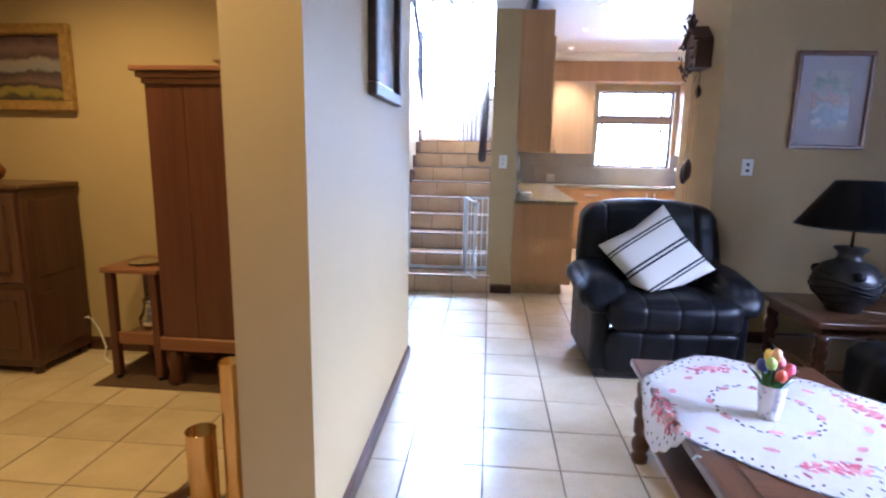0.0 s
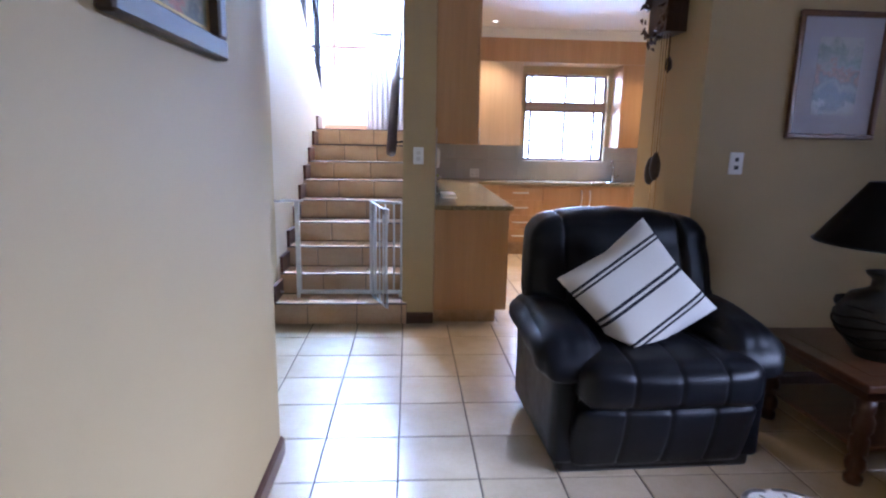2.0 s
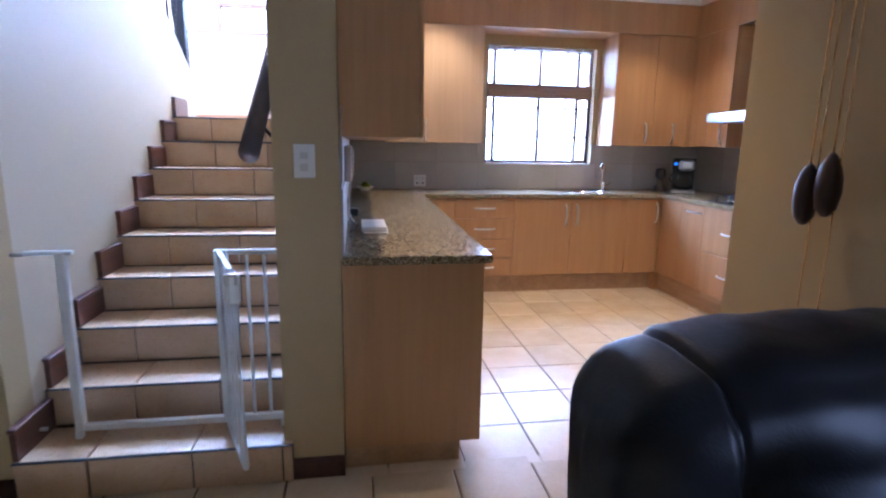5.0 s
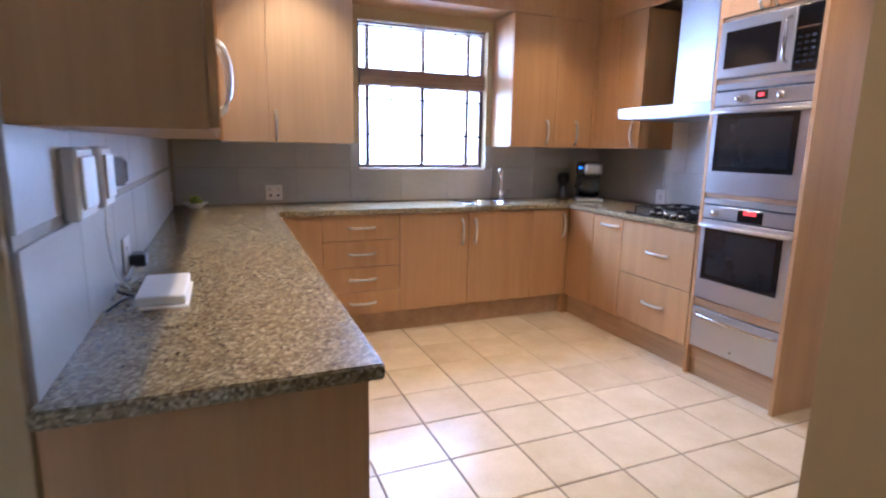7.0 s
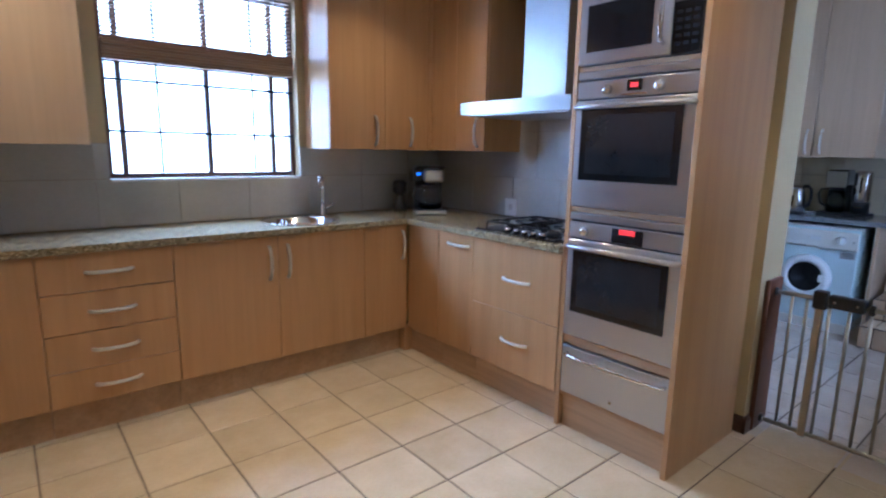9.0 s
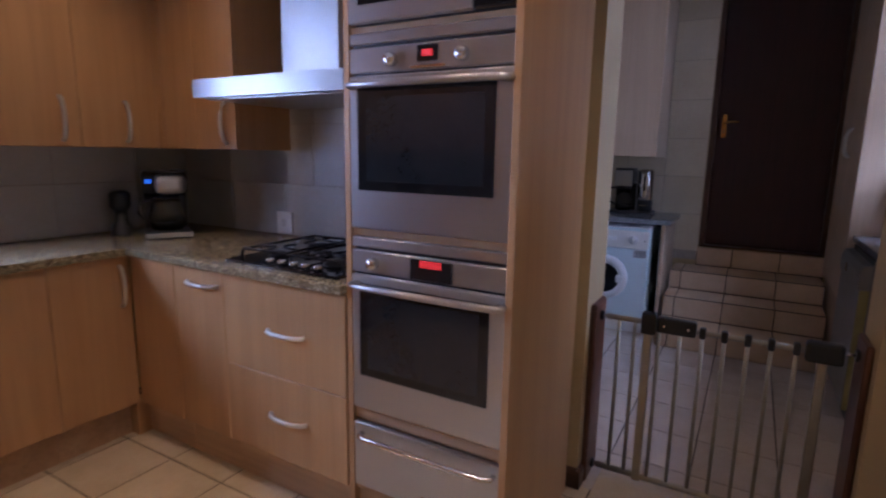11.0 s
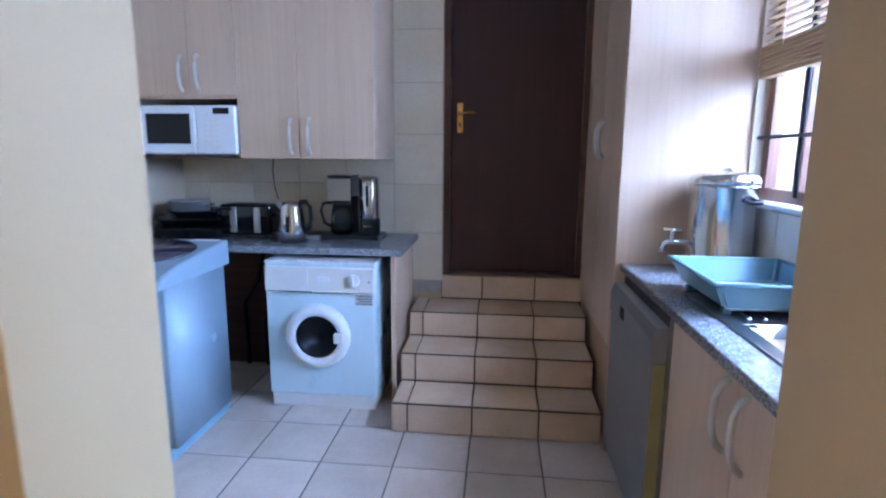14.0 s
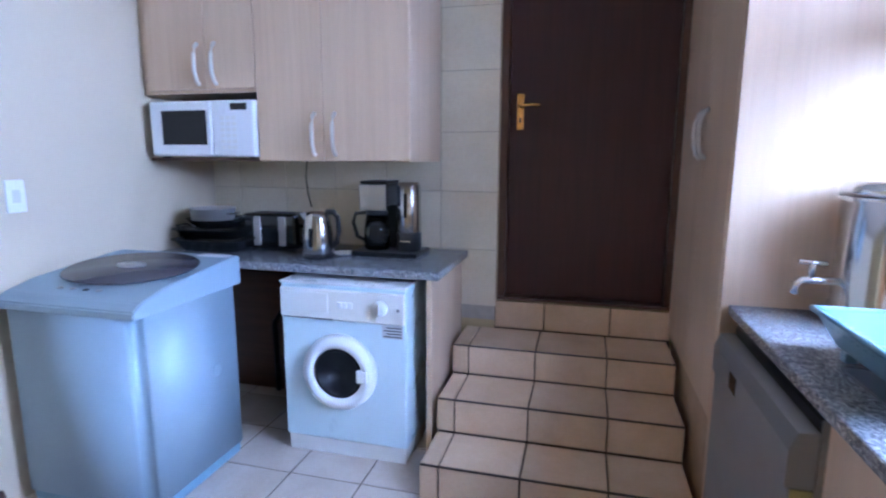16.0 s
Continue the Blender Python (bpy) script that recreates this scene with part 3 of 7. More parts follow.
def cabinet(name, label, way, at, a0, a1, depth, z0, z1, fronts, wood_mat, group="", kick=None):
    """fronts: (kind, a0, a1, z0, z1, handle) with handle (a, z, upright) or None."""
    P = facing(way, at)
    base = P((a0 + a1) / 2, -depth / 2, 0.0 if kick else z0)
    cab = thing(name, base, label, "cabinet", group)
    part("body", fbox(P, a0 + 0.001, a1 - 0.001, -depth, -0.001, z0, z1, 0.001), wood_mat, cab)
    if kick:
        part("kick_plate", fbox(P, a0 + 0.001, a1 - 0.001, -depth, -kick[1], 0.0, z0 - 0.001), M["oak_y"], cab)
    for kind, b0, b1, c0, c1, h in fronts:
        d = part(kind, fbox(P, b0 + 0.0015, b1 - 0.0015, 0.0, 0.018, c0 + 0.0015, c1 - 0.0015, 0.002), wood_mat, cab)
        if h:
            part("handle", bow(P, h[0], h[1], 0.185, h[2]), M["satin"], d, "bowed satin metal handle")
    return cab


OAK = M["oak"]
BASE_G, WALL_G = "oak base cabinets", "oak wall cabinets"
FZ0, FZ1 = 0.165, 0.868
K = (FZ0, 0.05)
cabinet("base_cabinet", "oak laminate corner filler cabinet under granite worktop", "y-", 7.648, 0.792, 1.15, 0.48, FZ0, FZ1, [("panel", 0.792, 1.15, FZ0, FZ1, None)], OAK, BASE_G, K)
zs = [0.868, 0.69, 0.505, 0.33, FZ0]
cabinet("drawer_cabinet", "oak laminate cabinet with four drawers and bowed handles", "y-", 7.648, 1.15, 1.69, 0.48, FZ0, FZ1,
        [("drawer", 1.15, 1.69, zs[k + 1], zs[k], (1.42, (zs[k] + zs[k + 1]) / 2, False)) for k in range(4)], OAK, BASE_G, K)
cabinet("sink_cabinet", "oak laminate sink cabinet with two doors", "y-", 7.648, 1.69, 2.77, 0.48, FZ0, FZ1,
        [("door", 1.69, 2.22, FZ0, FZ1, (2.17, 0.72, True)), ("door", 2.22, 2.77, FZ0, FZ1, (2.275, 0.72, True))], OAK, BASE_G, K)
cabinet("base_cabinet", "oak laminate corner cabinet with one door", "y-", 7.648, 2.77, 3.10, 0.48, FZ0, FZ1, [("door", 2.77, 3.098, FZ0, FZ1, (3.055, 0.735, True))], OAK, BASE_G, K)
cabinet("base_cabinet", "oak laminate corner cabinet beside the hob", "x-", 3.118, 7.31, 7.648, 0.6, FZ0, FZ1, [("door", 7.31, 7.625, FZ0, FZ1, None)], OAK, BASE_G, (FZ0, 0.03))
cabinet("base_cabinet", "narrow oak laminate pull-out cabinet", "x-", 3.118, 7.0, 7.31, 0.6, FZ0, FZ1, [("door", 7.0, 7.31, FZ0, FZ1, (7.125, 0.805, False))], OAK, BASE_G, (FZ0, 0.03))
cabinet("drawer_cabinet", "oak laminate cabinet with two deep drawers under the hob", "x-", 3.118, 6.381, 7.0, 0.6, FZ0, FZ1,
        [("drawer", 6.381, 7.0, 0.50, FZ1, (6.665, 0.68, False)), ("drawer", 6.381, 7.0, FZ0, 0.50, (6.665, 0.345, False))], OAK, BASE_G, (FZ0, 0.03))
pen = cabinet("peninsula_cabinet", "oak laminate peninsula cabinet with a plain end panel", "x+", 0.772, 5.108, 7.64, 0.528, 0.10, 0.871,
              [("door", 5.11 + 0.42 * k, 5.53 + 0.42 * k, 0.10, 0.868, None) for k in range(6)], OAK, BASE_G, (0.10, 0.05))
part("end_panel", B(0.243, 0.802, 5.085, 5.107, 0.10, 0.871, bev=0.001), OAK, pen)

# worktop: U-shaped granite with a round opening for the sink
SX, SY, SR = 2.47, 7.86, 0.205


def holed(bm, x0, x1, y0, y1, z0, z1, cx, cy, r, n=40):
    angs = sorted([2 * math.pi * i / n for i in range(n)] + [math.atan2(y - cy, x - cx) % (2 * math.pi) for x in (x0, x1) for y in (y0, y1)])
    rings = []
    for z in (z0, z1):
        inn, out = [], []
        for a in angs:
            c, s = math.cos(a), math.sin(a)
            t = min(((x1 if c > 0 else x0) - cx) / c if abs(c) > 1e-6 else 9, ((y1 if s > 0 else y0) - cy) / s if abs(s) > 1e-6 else 9)
            inn.append(bm.verts.new((cx + r * c, cy + r * s, z)))
            out.append(bm.verts.new((cx + t * c, cy + t * s, z)))
        rings.append((inn, out))
    m = len(angs)
    for i in range(m):
        j = (i + 1) % m
        for a, c, d, e in ((rings[1][0][i], rings[1][1][i], rings[1][1][j], rings[1][0][j]), (rings[0][0][j], rings[0][1][j], rings[0][1][i], rings[0][0][i]),
                           (rings[0][1][i], rings[0][1][j], rings[1][1][j], rings[1][1][i]), (rings[0][0][j], rings[0][0][i], rings[1][0][i], rings[1][0][j])):
            bm.faces.new((a, c, d, e))


TOP0, TOP1 = 0.872, 0.905
worktop = thing("worktop", (1.6, 7.8, TOP0), "polished speckled brown granite worktop, U-shaped, on oak cabinets", "worktop")
bm = extrude(bmesh.new(), [(0.243, 5.055), (0.828, 5.055), (0.872, 7.605), (0.872, 8.147), (0.243, 8.147)], "z", TOP0, TOP1)
bmesh.ops.bevel(bm, geom=list(bm.edges), offset=0.004, segments=2, affect="EDGES")
part("slab", bm, M["granite"], worktop)
bm = B(0.8725, 2.2, 7.605, 8.147, TOP0, TOP1)
holed(bm, 2.2, 2.76, 7.605, 8.147, TOP0, TOP1, SX, SY, SR)
box(bm, 2.76, 3.0745, 7.605, 8.147, TOP0, TOP1)
part("slab", bm, M["granite"], worktop)
part("slab", B(3.075, 3.767, 6.381, 8.147, TOP0, TOP1, bev=0.003), M["granite"], worktop)

sink = thing("round_sink", (SX, SY, 0.73), "round stainless steel sink bowl set in the granite worktop", "sink")
part("bowl", lathe(bmesh.new(), [(0.02, 0.745), (0.145, 0.748), (0.18, 0.775), (0.193, 0.90), (0.225, 0.906), (0.227, 0.911), (0.217, 0.912), (0.186, 0.902), (0.174, 0.78), (0.135, 0.757), (0.02, 0.754)], (SX, SY, 0), 40), M["chrome"], sink, smooth=True)
part("drain", lathe(bmesh.new(), [(0.0, 0.7545), (0.035, 0.755), (0.04, 0.758), (0.035, 0.760), (0.0, 0.757)], (SX, SY, 0), 20), M["steel"], sink)
tap = thing("kitchen_tap", (2.66, 7.985, TOP1), "chrome gooseneck mixer tap on the worktop", "tap")
part("base", lathe(bmesh.new(), [(0.028, TOP1), (0.028, 0.915), (0.02, 0.925), (0.02, 0.98), (0.016, 0.985)], (2.66, 7.985, 0), 20), M["chrome"], tap)
part("spout", tube(bmesh.new(), [(2.66, 7.985, 0.98), (2.66, 7.985, 1.10), (2.655, 7.975, 1.14), (2.64, 7.955, 1.165), (2.62, 7.93, 1.17), (2.60, 7.905, 1.16), (2.59, 7.89, 1.135), (2.588, 7.888, 1.10)], 0.011, 10), M["chrome"], tap)
part("lever", tube(bmesh.new(), [(2.67, 7.985, 0.955), (2.70, 7.985, 0.965), (2.735, 7.98, 0.985)], 0.007, 8), M["chrome"], tap)
tap.location += Vector((0.04, 0.04, 0))

# wall cabinets and the panel above them
UZ0, UZ1 = 1.34, 2.33
# same oak as its neighbours; the paler laminate stands in for daylight sheen
cabinet("wall_cabinet", "oak laminate wall cabinet beside the window, two doors", "y-", 7.838, 0.575, 1.42, 0.31, UZ0, UZ1,
        [("door", 0.575, 0.86, UZ0, UZ1, None), ("door", 0.86, 1.42, UZ0, UZ1, (0.905, 1.45, True))], M["pale_oak"], WALL_G)
cabinet("wall_cabinet", "oak laminate wall cabinet, two doors, beside the cooker corner", "y-", 7.838, 2.65, 3.43, 0.31, UZ0, UZ1,
        [("door", 2.65, 3.05, UZ0, UZ1, (2.975, 1.46, True)), ("door", 3.05, 3.41, UZ0, UZ1, (3.25, 1.46, True))], OAK, WALL_G)
cabinet("wall_cabinet", "oak laminate corner wall cabinet beside the cooker hood", "x-", 3.448, 7.28, 7.83, 0.32, UZ0, UZ1,
        [("door", 7.28, 7.56, UZ0, UZ1, (7.345, 1.46, True)), ("door", 7.56, 7.815, UZ0, UZ1, None)], OAK, WALL_G)
cabinet("wall_cabinet", "oak laminate wall cabinet over the peninsula with curved door handles", "x+", 0.535, 5.10, 6.42, 0.293, UZ0 + 0.01, 2.598,
        [("door", 5.10, 5.76, UZ0 + 0.01, 2.38, (5.70, 1.50, True)), ("door", 5.76, 6.42, UZ0 + 0.01, 2.38, (5.82, 1.50, True))], OAK, WALL_G)
cabinet("wall_cabinet", "oak laminate wall cabinet in the corner over the worktop", "x+", 0.535, 6.42, 7.83, 0.293, UZ0 + 0.01, 2.598,
        [("door", 6.42, 7.12, UZ0 + 0.01, 2.38, None), ("door", 7.12, 7.81, UZ0 + 0.01, 2.38, None)], OAK, WALL_G)
bm = bmesh.new()
box(bm, 0.575, 3.43, 7.822, 7.842, UZ1 + 0.002, 2.598)
box(bm, 3.432, 3.452, 5.80, 7.84, UZ1 + 0.002, 2.598)
box(bm, 1.422, 2.648, 7.842, 8.147, UZ1 + 0.002, UZ1 + 0.02)
structure("trim_bulkhead", bm, M["oak"], "oak laminate panel closing the gap above the wall cabinets", "panel")

bm = bmesh.new()
box(bm, 3.40, 3.452, 7.812, 7.84, UZ0, UZ1)
box(bm, 0.53, 0.577, 7.805, 7.838, UZ0 + 0.01, 2.598)
box(bm, 3.085, 3.16, 7.64, 7.71, 0.0, FZ0)
structure("trim_corner_fillers", bm, OAK, "oak laminate corner fillers between cabinets", "filler")

# cooker hood
hood = thing("cooker_hood", (3.48, 6.855, 1.54), "brushed steel cooker hood with a tall square chimney", "cooker hood")
part("canopy", extrude(bmesh.new(), [(3.2, 1.545), (3.765, 1.545), (3.765, 1.64), (3.4, 1.64), (3.2, 1.615)], "y", 6.46, 7.25), M["steel"], hood)
part("chimney", B(3.46, 3.765, 6.70, 7.01, 1.64, 2.33, bev=0.003), M["steel_z"], hood)
part("filter", B(3.24, 3.72, 6.50, 7.21, 1.538, 1.546, bev=0.002), M["steel_x"], hood, "dark grease filter grid")

# tall oven housing
tall = thing("oven_housing", (3.43, 6.1, 0), "tall oak laminate housing for two ovens and a microwave", "cabinet")
part("side_panel", B(3.085, 3.732, 5.80, 5.822, 0, 2.598, bev=0.001), M["oak"], tall)
part("side_panel", B(3.105, 3.765, 6.378, 6.40, 0, 2.598, bev=0.001), M["oak"], tall)
part("back_body", B(3.16, 3.765, 5.823, 6.377, 0.02, 2.33), M["oak"], tall)
part("kick_plate", B(3.135, 3.155, 5.823, 6.377, 0, 0.165), M["oak_y"], tall)
for z0, z1 in ((1.076, 1.10), (1.69, 1.712), (2.012, 2.03), (0.437, 0.486), (0.165, 0.19)):
    part("rail", B(3.118, 3.16, 5.823, 6.377, z0, z1), M["oak_y"], tall)
for a, c, h in ((5.823, 6.10, 6.06), (6.10, 6.377, 6.14)):
    d = part("door", B(3.10, 3.118, a + 0.002, c - 0.002, 2.035, 2.33, bev=0.002), OAK, tall)
    part("handle", bow(facing("x-", 3.118), h, 2.11, 0.15, True), M["chrome"], d)
part("top_panel", B(3.10, 3.118, 5.823, 6.377, 2.333, 2.598), OAK, tall)

red = glow("red_display", (1.0, 0.03, 0.02), 0.7)


def oven(z0, big, label):
    """A built-in oven 0.59 high with its front at x = 3.10."""
    ov = thing("built_in_oven", (3.3, 6.1, z0), label, "oven", "built-in ovens")
    P = facing("x-", 3.118)
    top = z0 + 0.585
    part("trim_strip", fbox(P, 5.815, 6.385, 0.0, 0.022, top - 0.032, top, 0.003), M["steel"], ov)
    part("shadow_gap", fbox(P, 5.822, 6.378, -0.03, 0.012, top - 0.13, top - 0.032), M["black"], ov)
    ctrl = part("control_panel", fbox(P, 5.815, 6.385, 0.0, 0.022, top - 0.115, top - 0.042, 0.003), M["steel"], ov)
    dz = top - 0.078
    w = 0.075 if big else 0.035
    c0 = 6.08 if big else 6.10
    part("display_frame", fbox(P, c0 - w, c0 + w, 0.0221, 0.0255, dz - (0.034 if big else 0.016), dz + 0.030, 0.002), M["black_gloss"], ctrl)
    part("display", fbox(P, c0 - w * 0.5, c0 + w * 0.5, 0.0256, 0.0268, dz + (0.006 if big else -0.002), dz + (0.027 if big else 0.016)), red, ctrl, "glowing red clock display")
    for a in ((6.295,) if big else (6.225, 5.985)):
        part("knob", lathe(bmesh.new(), [(0.02, 0), (0.02, 0.018), (0.016, 0.024), (0.0, 0.025)], P(a, 0.022, dz - 0.004), 20, pose(0, 0, 0, 0, -90)), M["chrome"], ctrl)
    if not big:
        part("slot", fbox(P, 6.04, 6.16, 0.0221, 0.026, dz - 0.032, dz - 0.025, 0.001), M["chrome"], ctrl)
    door = part("door", fbox(P, 5.815, 6.385, 0.0, 0.026, z0, top - 0.122, 0.004), M["steel"], ov)
    part("window", fbox(P, 5.878, 6.352, 0.0261, 0.0285, z0 + 0.12, top - 0.150, 0.001), M["black_gloss"], door, "dark glass oven window")
    part("inner_frame", fbox(P, 5.910, 6.318, 0.0286, 0.0292, z0 + 0.15, top - 0.185), paint("oven_glass_inner", (0.02, 0.021, 0.022), 0.06, var=0.3, scale=3, relief=0), door)
    h = top - 0.152
    part("handle", tube(bmesh.new(), [P(a, d, h) for a, d in ((5.835, 0.024), (5.837, 0.05), (5.86, 0.062), (5.98, 0.068), (6.10, 0.07), (6.22, 0.068), (6.34, 0.062), (6.363, 0.05), (6.365, 0.024))], 0.0135, 10, 0.8), M["steel"], door, "brushed steel bar handle")
    return ov


oven(1.103, False, "upper built-in steel oven with dark glass door and red clock")
oven(0.489, True, "lower built-in steel oven with dark glass door and large red clock")
wd = thing("warming_drawer", (3.3, 6.1, 0.195), "brushed steel warming drawer under the ovens", "drawer")
front = part("front", fbox(facing("x-", 3.118), 5.815, 6.385, 0, 0.022, 0.195, 0.432, 0.003), M["steel"], wd)
part("handle", tube(bmesh.new(), [facing("x-", 3.118)(a, d, 0.397) for a, d in ((5.85, 0.02), (5.853, 0.045), (5.88, 0.055), (6.10, 0.06), (6.32, 0.055), (6.347, 0.045), (6.35, 0.02))], 0.009, 8), M["chrome"], front)
part("badge", lathe(bmesh.new(), [(0.008, 0), (0.008, 0.002), (0.0, 0.002)], facing("x-", 3.118)(6.10, 0.022, 0.235), 12, pose(0, 0, 0, 0, -90)), M["chrome"], front)

mw = thing("built_in_microwave", (3.3, 6.11, 1.714), "steel microwave oven with a black keypad, in the tall housing", "microwave")
P = facing("x-", 3.118)
part("body", fbox(P, 5.83, 6.376, -0.3, 0.004, 1.714, 2.01), M["black"], mw)
md = part("door", fbox(P, 5.958, 6.385, 0.004, 0.03, 1.716, 2.008, 0.004), M["steel"], mw)
part("window", fbox(P, 6.035, 6.345, 0.0301, 0.032, 1.765, 1.955, 0.001), M["black_gloss"], md)
part("handle", tube(bmesh.new(), [P(5.985, 0.028, 1.76), P(5.985, 0.055, 1.768), P(5.985, 0.06, 1.80), P(5.985, 0.06, 1.93), P(5.985, 0.055, 1.957), P(5.985, 0.028, 1.965)], 0.009, 8), M["chrome"], md)
kp = part("keypad", fbox(P, 5.835, 5.955, 0.004, 0.03, 1.716, 2.008, 0.004), M["black_gloss"], mw)
for i in range(5):
    for j in range(3):
        part("key", fbox(P, 5.850 + 0.033 * j, 5.872 + 0.033 * j, 0.0301, 0.0312, 1.745 + 0.028 * i, 1.757 + 0.028 * i), M["iron"], kp)
part("keypad_frame", fbox(P, 5.842, 5.948, 0.0301, 0.0318, 1.90, 1.908), M["chrome"], kp)

tall.location.y -= 0.022
for ob in [o for o in scene.objects if o.name.split(".")[0] in ("built_in_oven", "warming_drawer", "built_in_microwave")]:
    ob.location.y -= 0.034
    ob.scale.y = 0.979

# hob
hob = thing("gas_hob", (3.38, 6.72, TOP1), "black gas hob with cast iron pan supports on the worktop", "hob")
part("plate", B(3.13, 3.64, 6.44, 7.02, TOP1, TOP1 + 0.012, bev=0.004), M["black_gloss"], hob)
for x, y, r in ((3.28, 6.58, 0.045), (3.28, 6.88, 0.035), (3.51, 6.58, 0.035), (3.51, 6.88, 0.05), (3.395, 6.73, 0.03)):
    b = part("burner", lathe(bmesh.new(), [(r, TOP1 + 0.012), (r, TOP1 + 0.02), (r * 0.8, TOP1 + 0.026), (r * 0.75, TOP1 + 0.033), (0.0, TOP1 + 0.034)], (x, y, 0), 20), M["iron"], hob)
for y0, y1 in ((6.47, 6.73), (6.745, 7.0)):
    bm = bmesh.new()
    zt = TOP1 + 0.048
    for xx in (3.2, 3.60):
        tube(bm, [(xx, y0, TOP1 + 0.012), (xx, y0 + 0.01, zt), (xx, y1 - 0.01, zt), (xx, y1, TOP1 + 0.012)], 0.0055, 6)
    for yy in (y0 + 0.02, y1 - 0.02):
        tube(bm, [(3.2, yy, zt), (3.60, yy, zt)], 0.0055, 6)
    ym = (y0 + y1) / 2
    for xx in (3.28, 3.51):
        tube(bm, [(xx - 0.09, ym, zt), (xx - 0.025, ym, zt + 0.004)], 0.005, 6)
        tube(bm, [(xx + 0.025, ym, zt + 0.004), (xx + 0.09, ym, zt)], 0.005, 6)
        tube(bm, [(xx, y0 + 0.02, zt), (xx, ym - 0.025, zt + 0.004)], 0.005, 6)
        tube(bm, [(xx, ym + 0.025, zt + 0.004), (xx, y1 - 0.02, zt)], 0.005, 6)
    part("pan_support", bm, M["iron"], hob)
for k in range(5):
    part("knob", lathe(bmesh.new(), [(0.017, TOP1 + 0.012), (0.017, TOP1 + 0.03), (0.014, TOP1 + 0.034), (0, TOP1 + 0.034)], (3.165, 6.56 + 0.06 * k, 0), 16), M["chrome"], hob)


def plate(name, way, at, a, z, w, h, bits, label):
    """A wall switch or socket plate; bits: (offset along, offset up, w, h, dark)."""
    P = facing(way, at)
    pl = thing(name, P(a, 0, z - h / 2), label, name.replace("_", " "))
    face = part("plate", fbox(P, a - w / 2, a + w / 2, 0.0, 0.009, z - h / 2, z + h / 2, 0.003), M["plastic_white"], pl)
    for u, v, bw, bh, dark in bits:
        part("slot" if dark else "rocker", fbox(P, a + u - bw / 2, a + u + bw / 2, 0.0091, 0.012, z + v - bh / 2, z + v + bh / 2, 0.001), M["black"] if dark else M["rocker"], face)
    return pl


plate("light_switch", "y-", 5.07, 0.118, 1.26, 0.075, 0.12, [(0, 0.02, 0.028, 0.022, False), (0, -0.022, 0.028, 0.028, False)], "white double light switch on the cream wall")
plate("wall_socket", "y-", 3.95, 1.79, 1.275, 0.075, 0.115, [(0, 0.02, 0.02, 0.02, True), (0, -0.022, 0.024, 0.02, True)], "white wall socket on the cream wall")
plate("wall_socket", "y-", 8.138, 0.90, 0.985, 0.115, 0.11, [(-0.03, 0.025, 0.02, 0.022, False), (0.03, 0.025, 0.02, 0.022, False), (-0.025, -0.02, 0.016, 0.014, True), (0.028, -0.02, 0.016, 0.014, True)], "white double socket on the grey tiles")
plate("wall_socket", "x-", 3.757, 7.335, 0.97, 0.11, 0.115, [(0, 0.0, 0.03, 0.04, False)], "white switch plate on the grey tiles behind the hob")
plate("wall_socket", "x+", 0.253, 6.02, 0.975, 0.11, 0.115, [(-0.02, 0.02, 0.02, 0.02, False), (0.02, -0.02, 0.02, 0.02, True)], "white socket above the peninsula worktop")
plate("light_switch", "y-", 7.28, 5.44, 1.205, 0.075, 0.125, [(0, 0.0, 0.03, 0.05, False)], "white light switch on the laundry wall")
plate("wall_socket", "x+", 0.253, 7.78, 0.97, 0.11, 0.11, [(0, 0.0, 0.03, 0.04, False)], "white socket in the kitchen corner")

# intercom boxes over the peninsula
for y, w, h, mat, lab in ((5.44, 0.16, 0.15, "plastic_white", "white intercom box on the tiled wall"), (5.68, 0.13, 0.15, "plastic_white", "white telephone handset box on the tiled wall"), (5.98, 0.09, 0.085, "steel", "small grey thermostat box on the tiled wall")):
    pb = thing("wall_box", (0.27, y, 1.24 - h / 2), lab, "wall box")
    f = part("case", B(0.253, 0.285, y - w / 2, y + w / 2, 1.24 - h / 2, 1.24 + h / 2, bev=0.006), M[mat], pb)
    part("cover", B(0.2855, 0.292, y - w * 0.4, y + w * 0.4, 1.24 - h * 0.35, 1.24 + h * 0.38, bev=0.003), M[mat], f)
cable = lone("telephone_cable", tube(bmesh.new(), [(0.275, 5.66, 1.168), (0.268, 5.68, 1.10), (0.265, 5.72, 1.03), (0.27, 5.75, 0.97), (0.30, 5.74, 0.925)], 0.003, 6), M["plastic_white"], "thin white cable hanging to the router", "cable")
router = thing("router", (0.385, 5.73, TOP1), "flat white router with black cables on the worktop", "router")
part("case", B(0.325, 0.445, 5.60, 5.87, TOP1 + 0.006, TOP1 + 0.032, bev=0.006, seg=2), M["plastic_white"], router)
part("lower_case", B(0.335, 0.452, 5.59, 5.86, TOP1, TOP1 + 0.0055, bev=0.002), M["plastic_white"], router)
part("cable", tube(bmesh.new(), [(0.33, 5.66, 0.922), (0.29, 5.63, 0.95), (0.275, 5.70, 0.955), (0.285, 5.76, 0.93), (0.27, 5.85, 0.915), (0.275, 6.0, 0.94)], 0.0035, 6), M["black"], router)
part("cable", tube(bmesh.new(), [(0.33, 5.70, 0.92), (0.30, 5.60, 0.935), (0.27, 5.58, 0.915), (0.28, 5.66, 0.91), (0.29, 5.74, 0.912)], 0.0035, 6), M["black"], router)
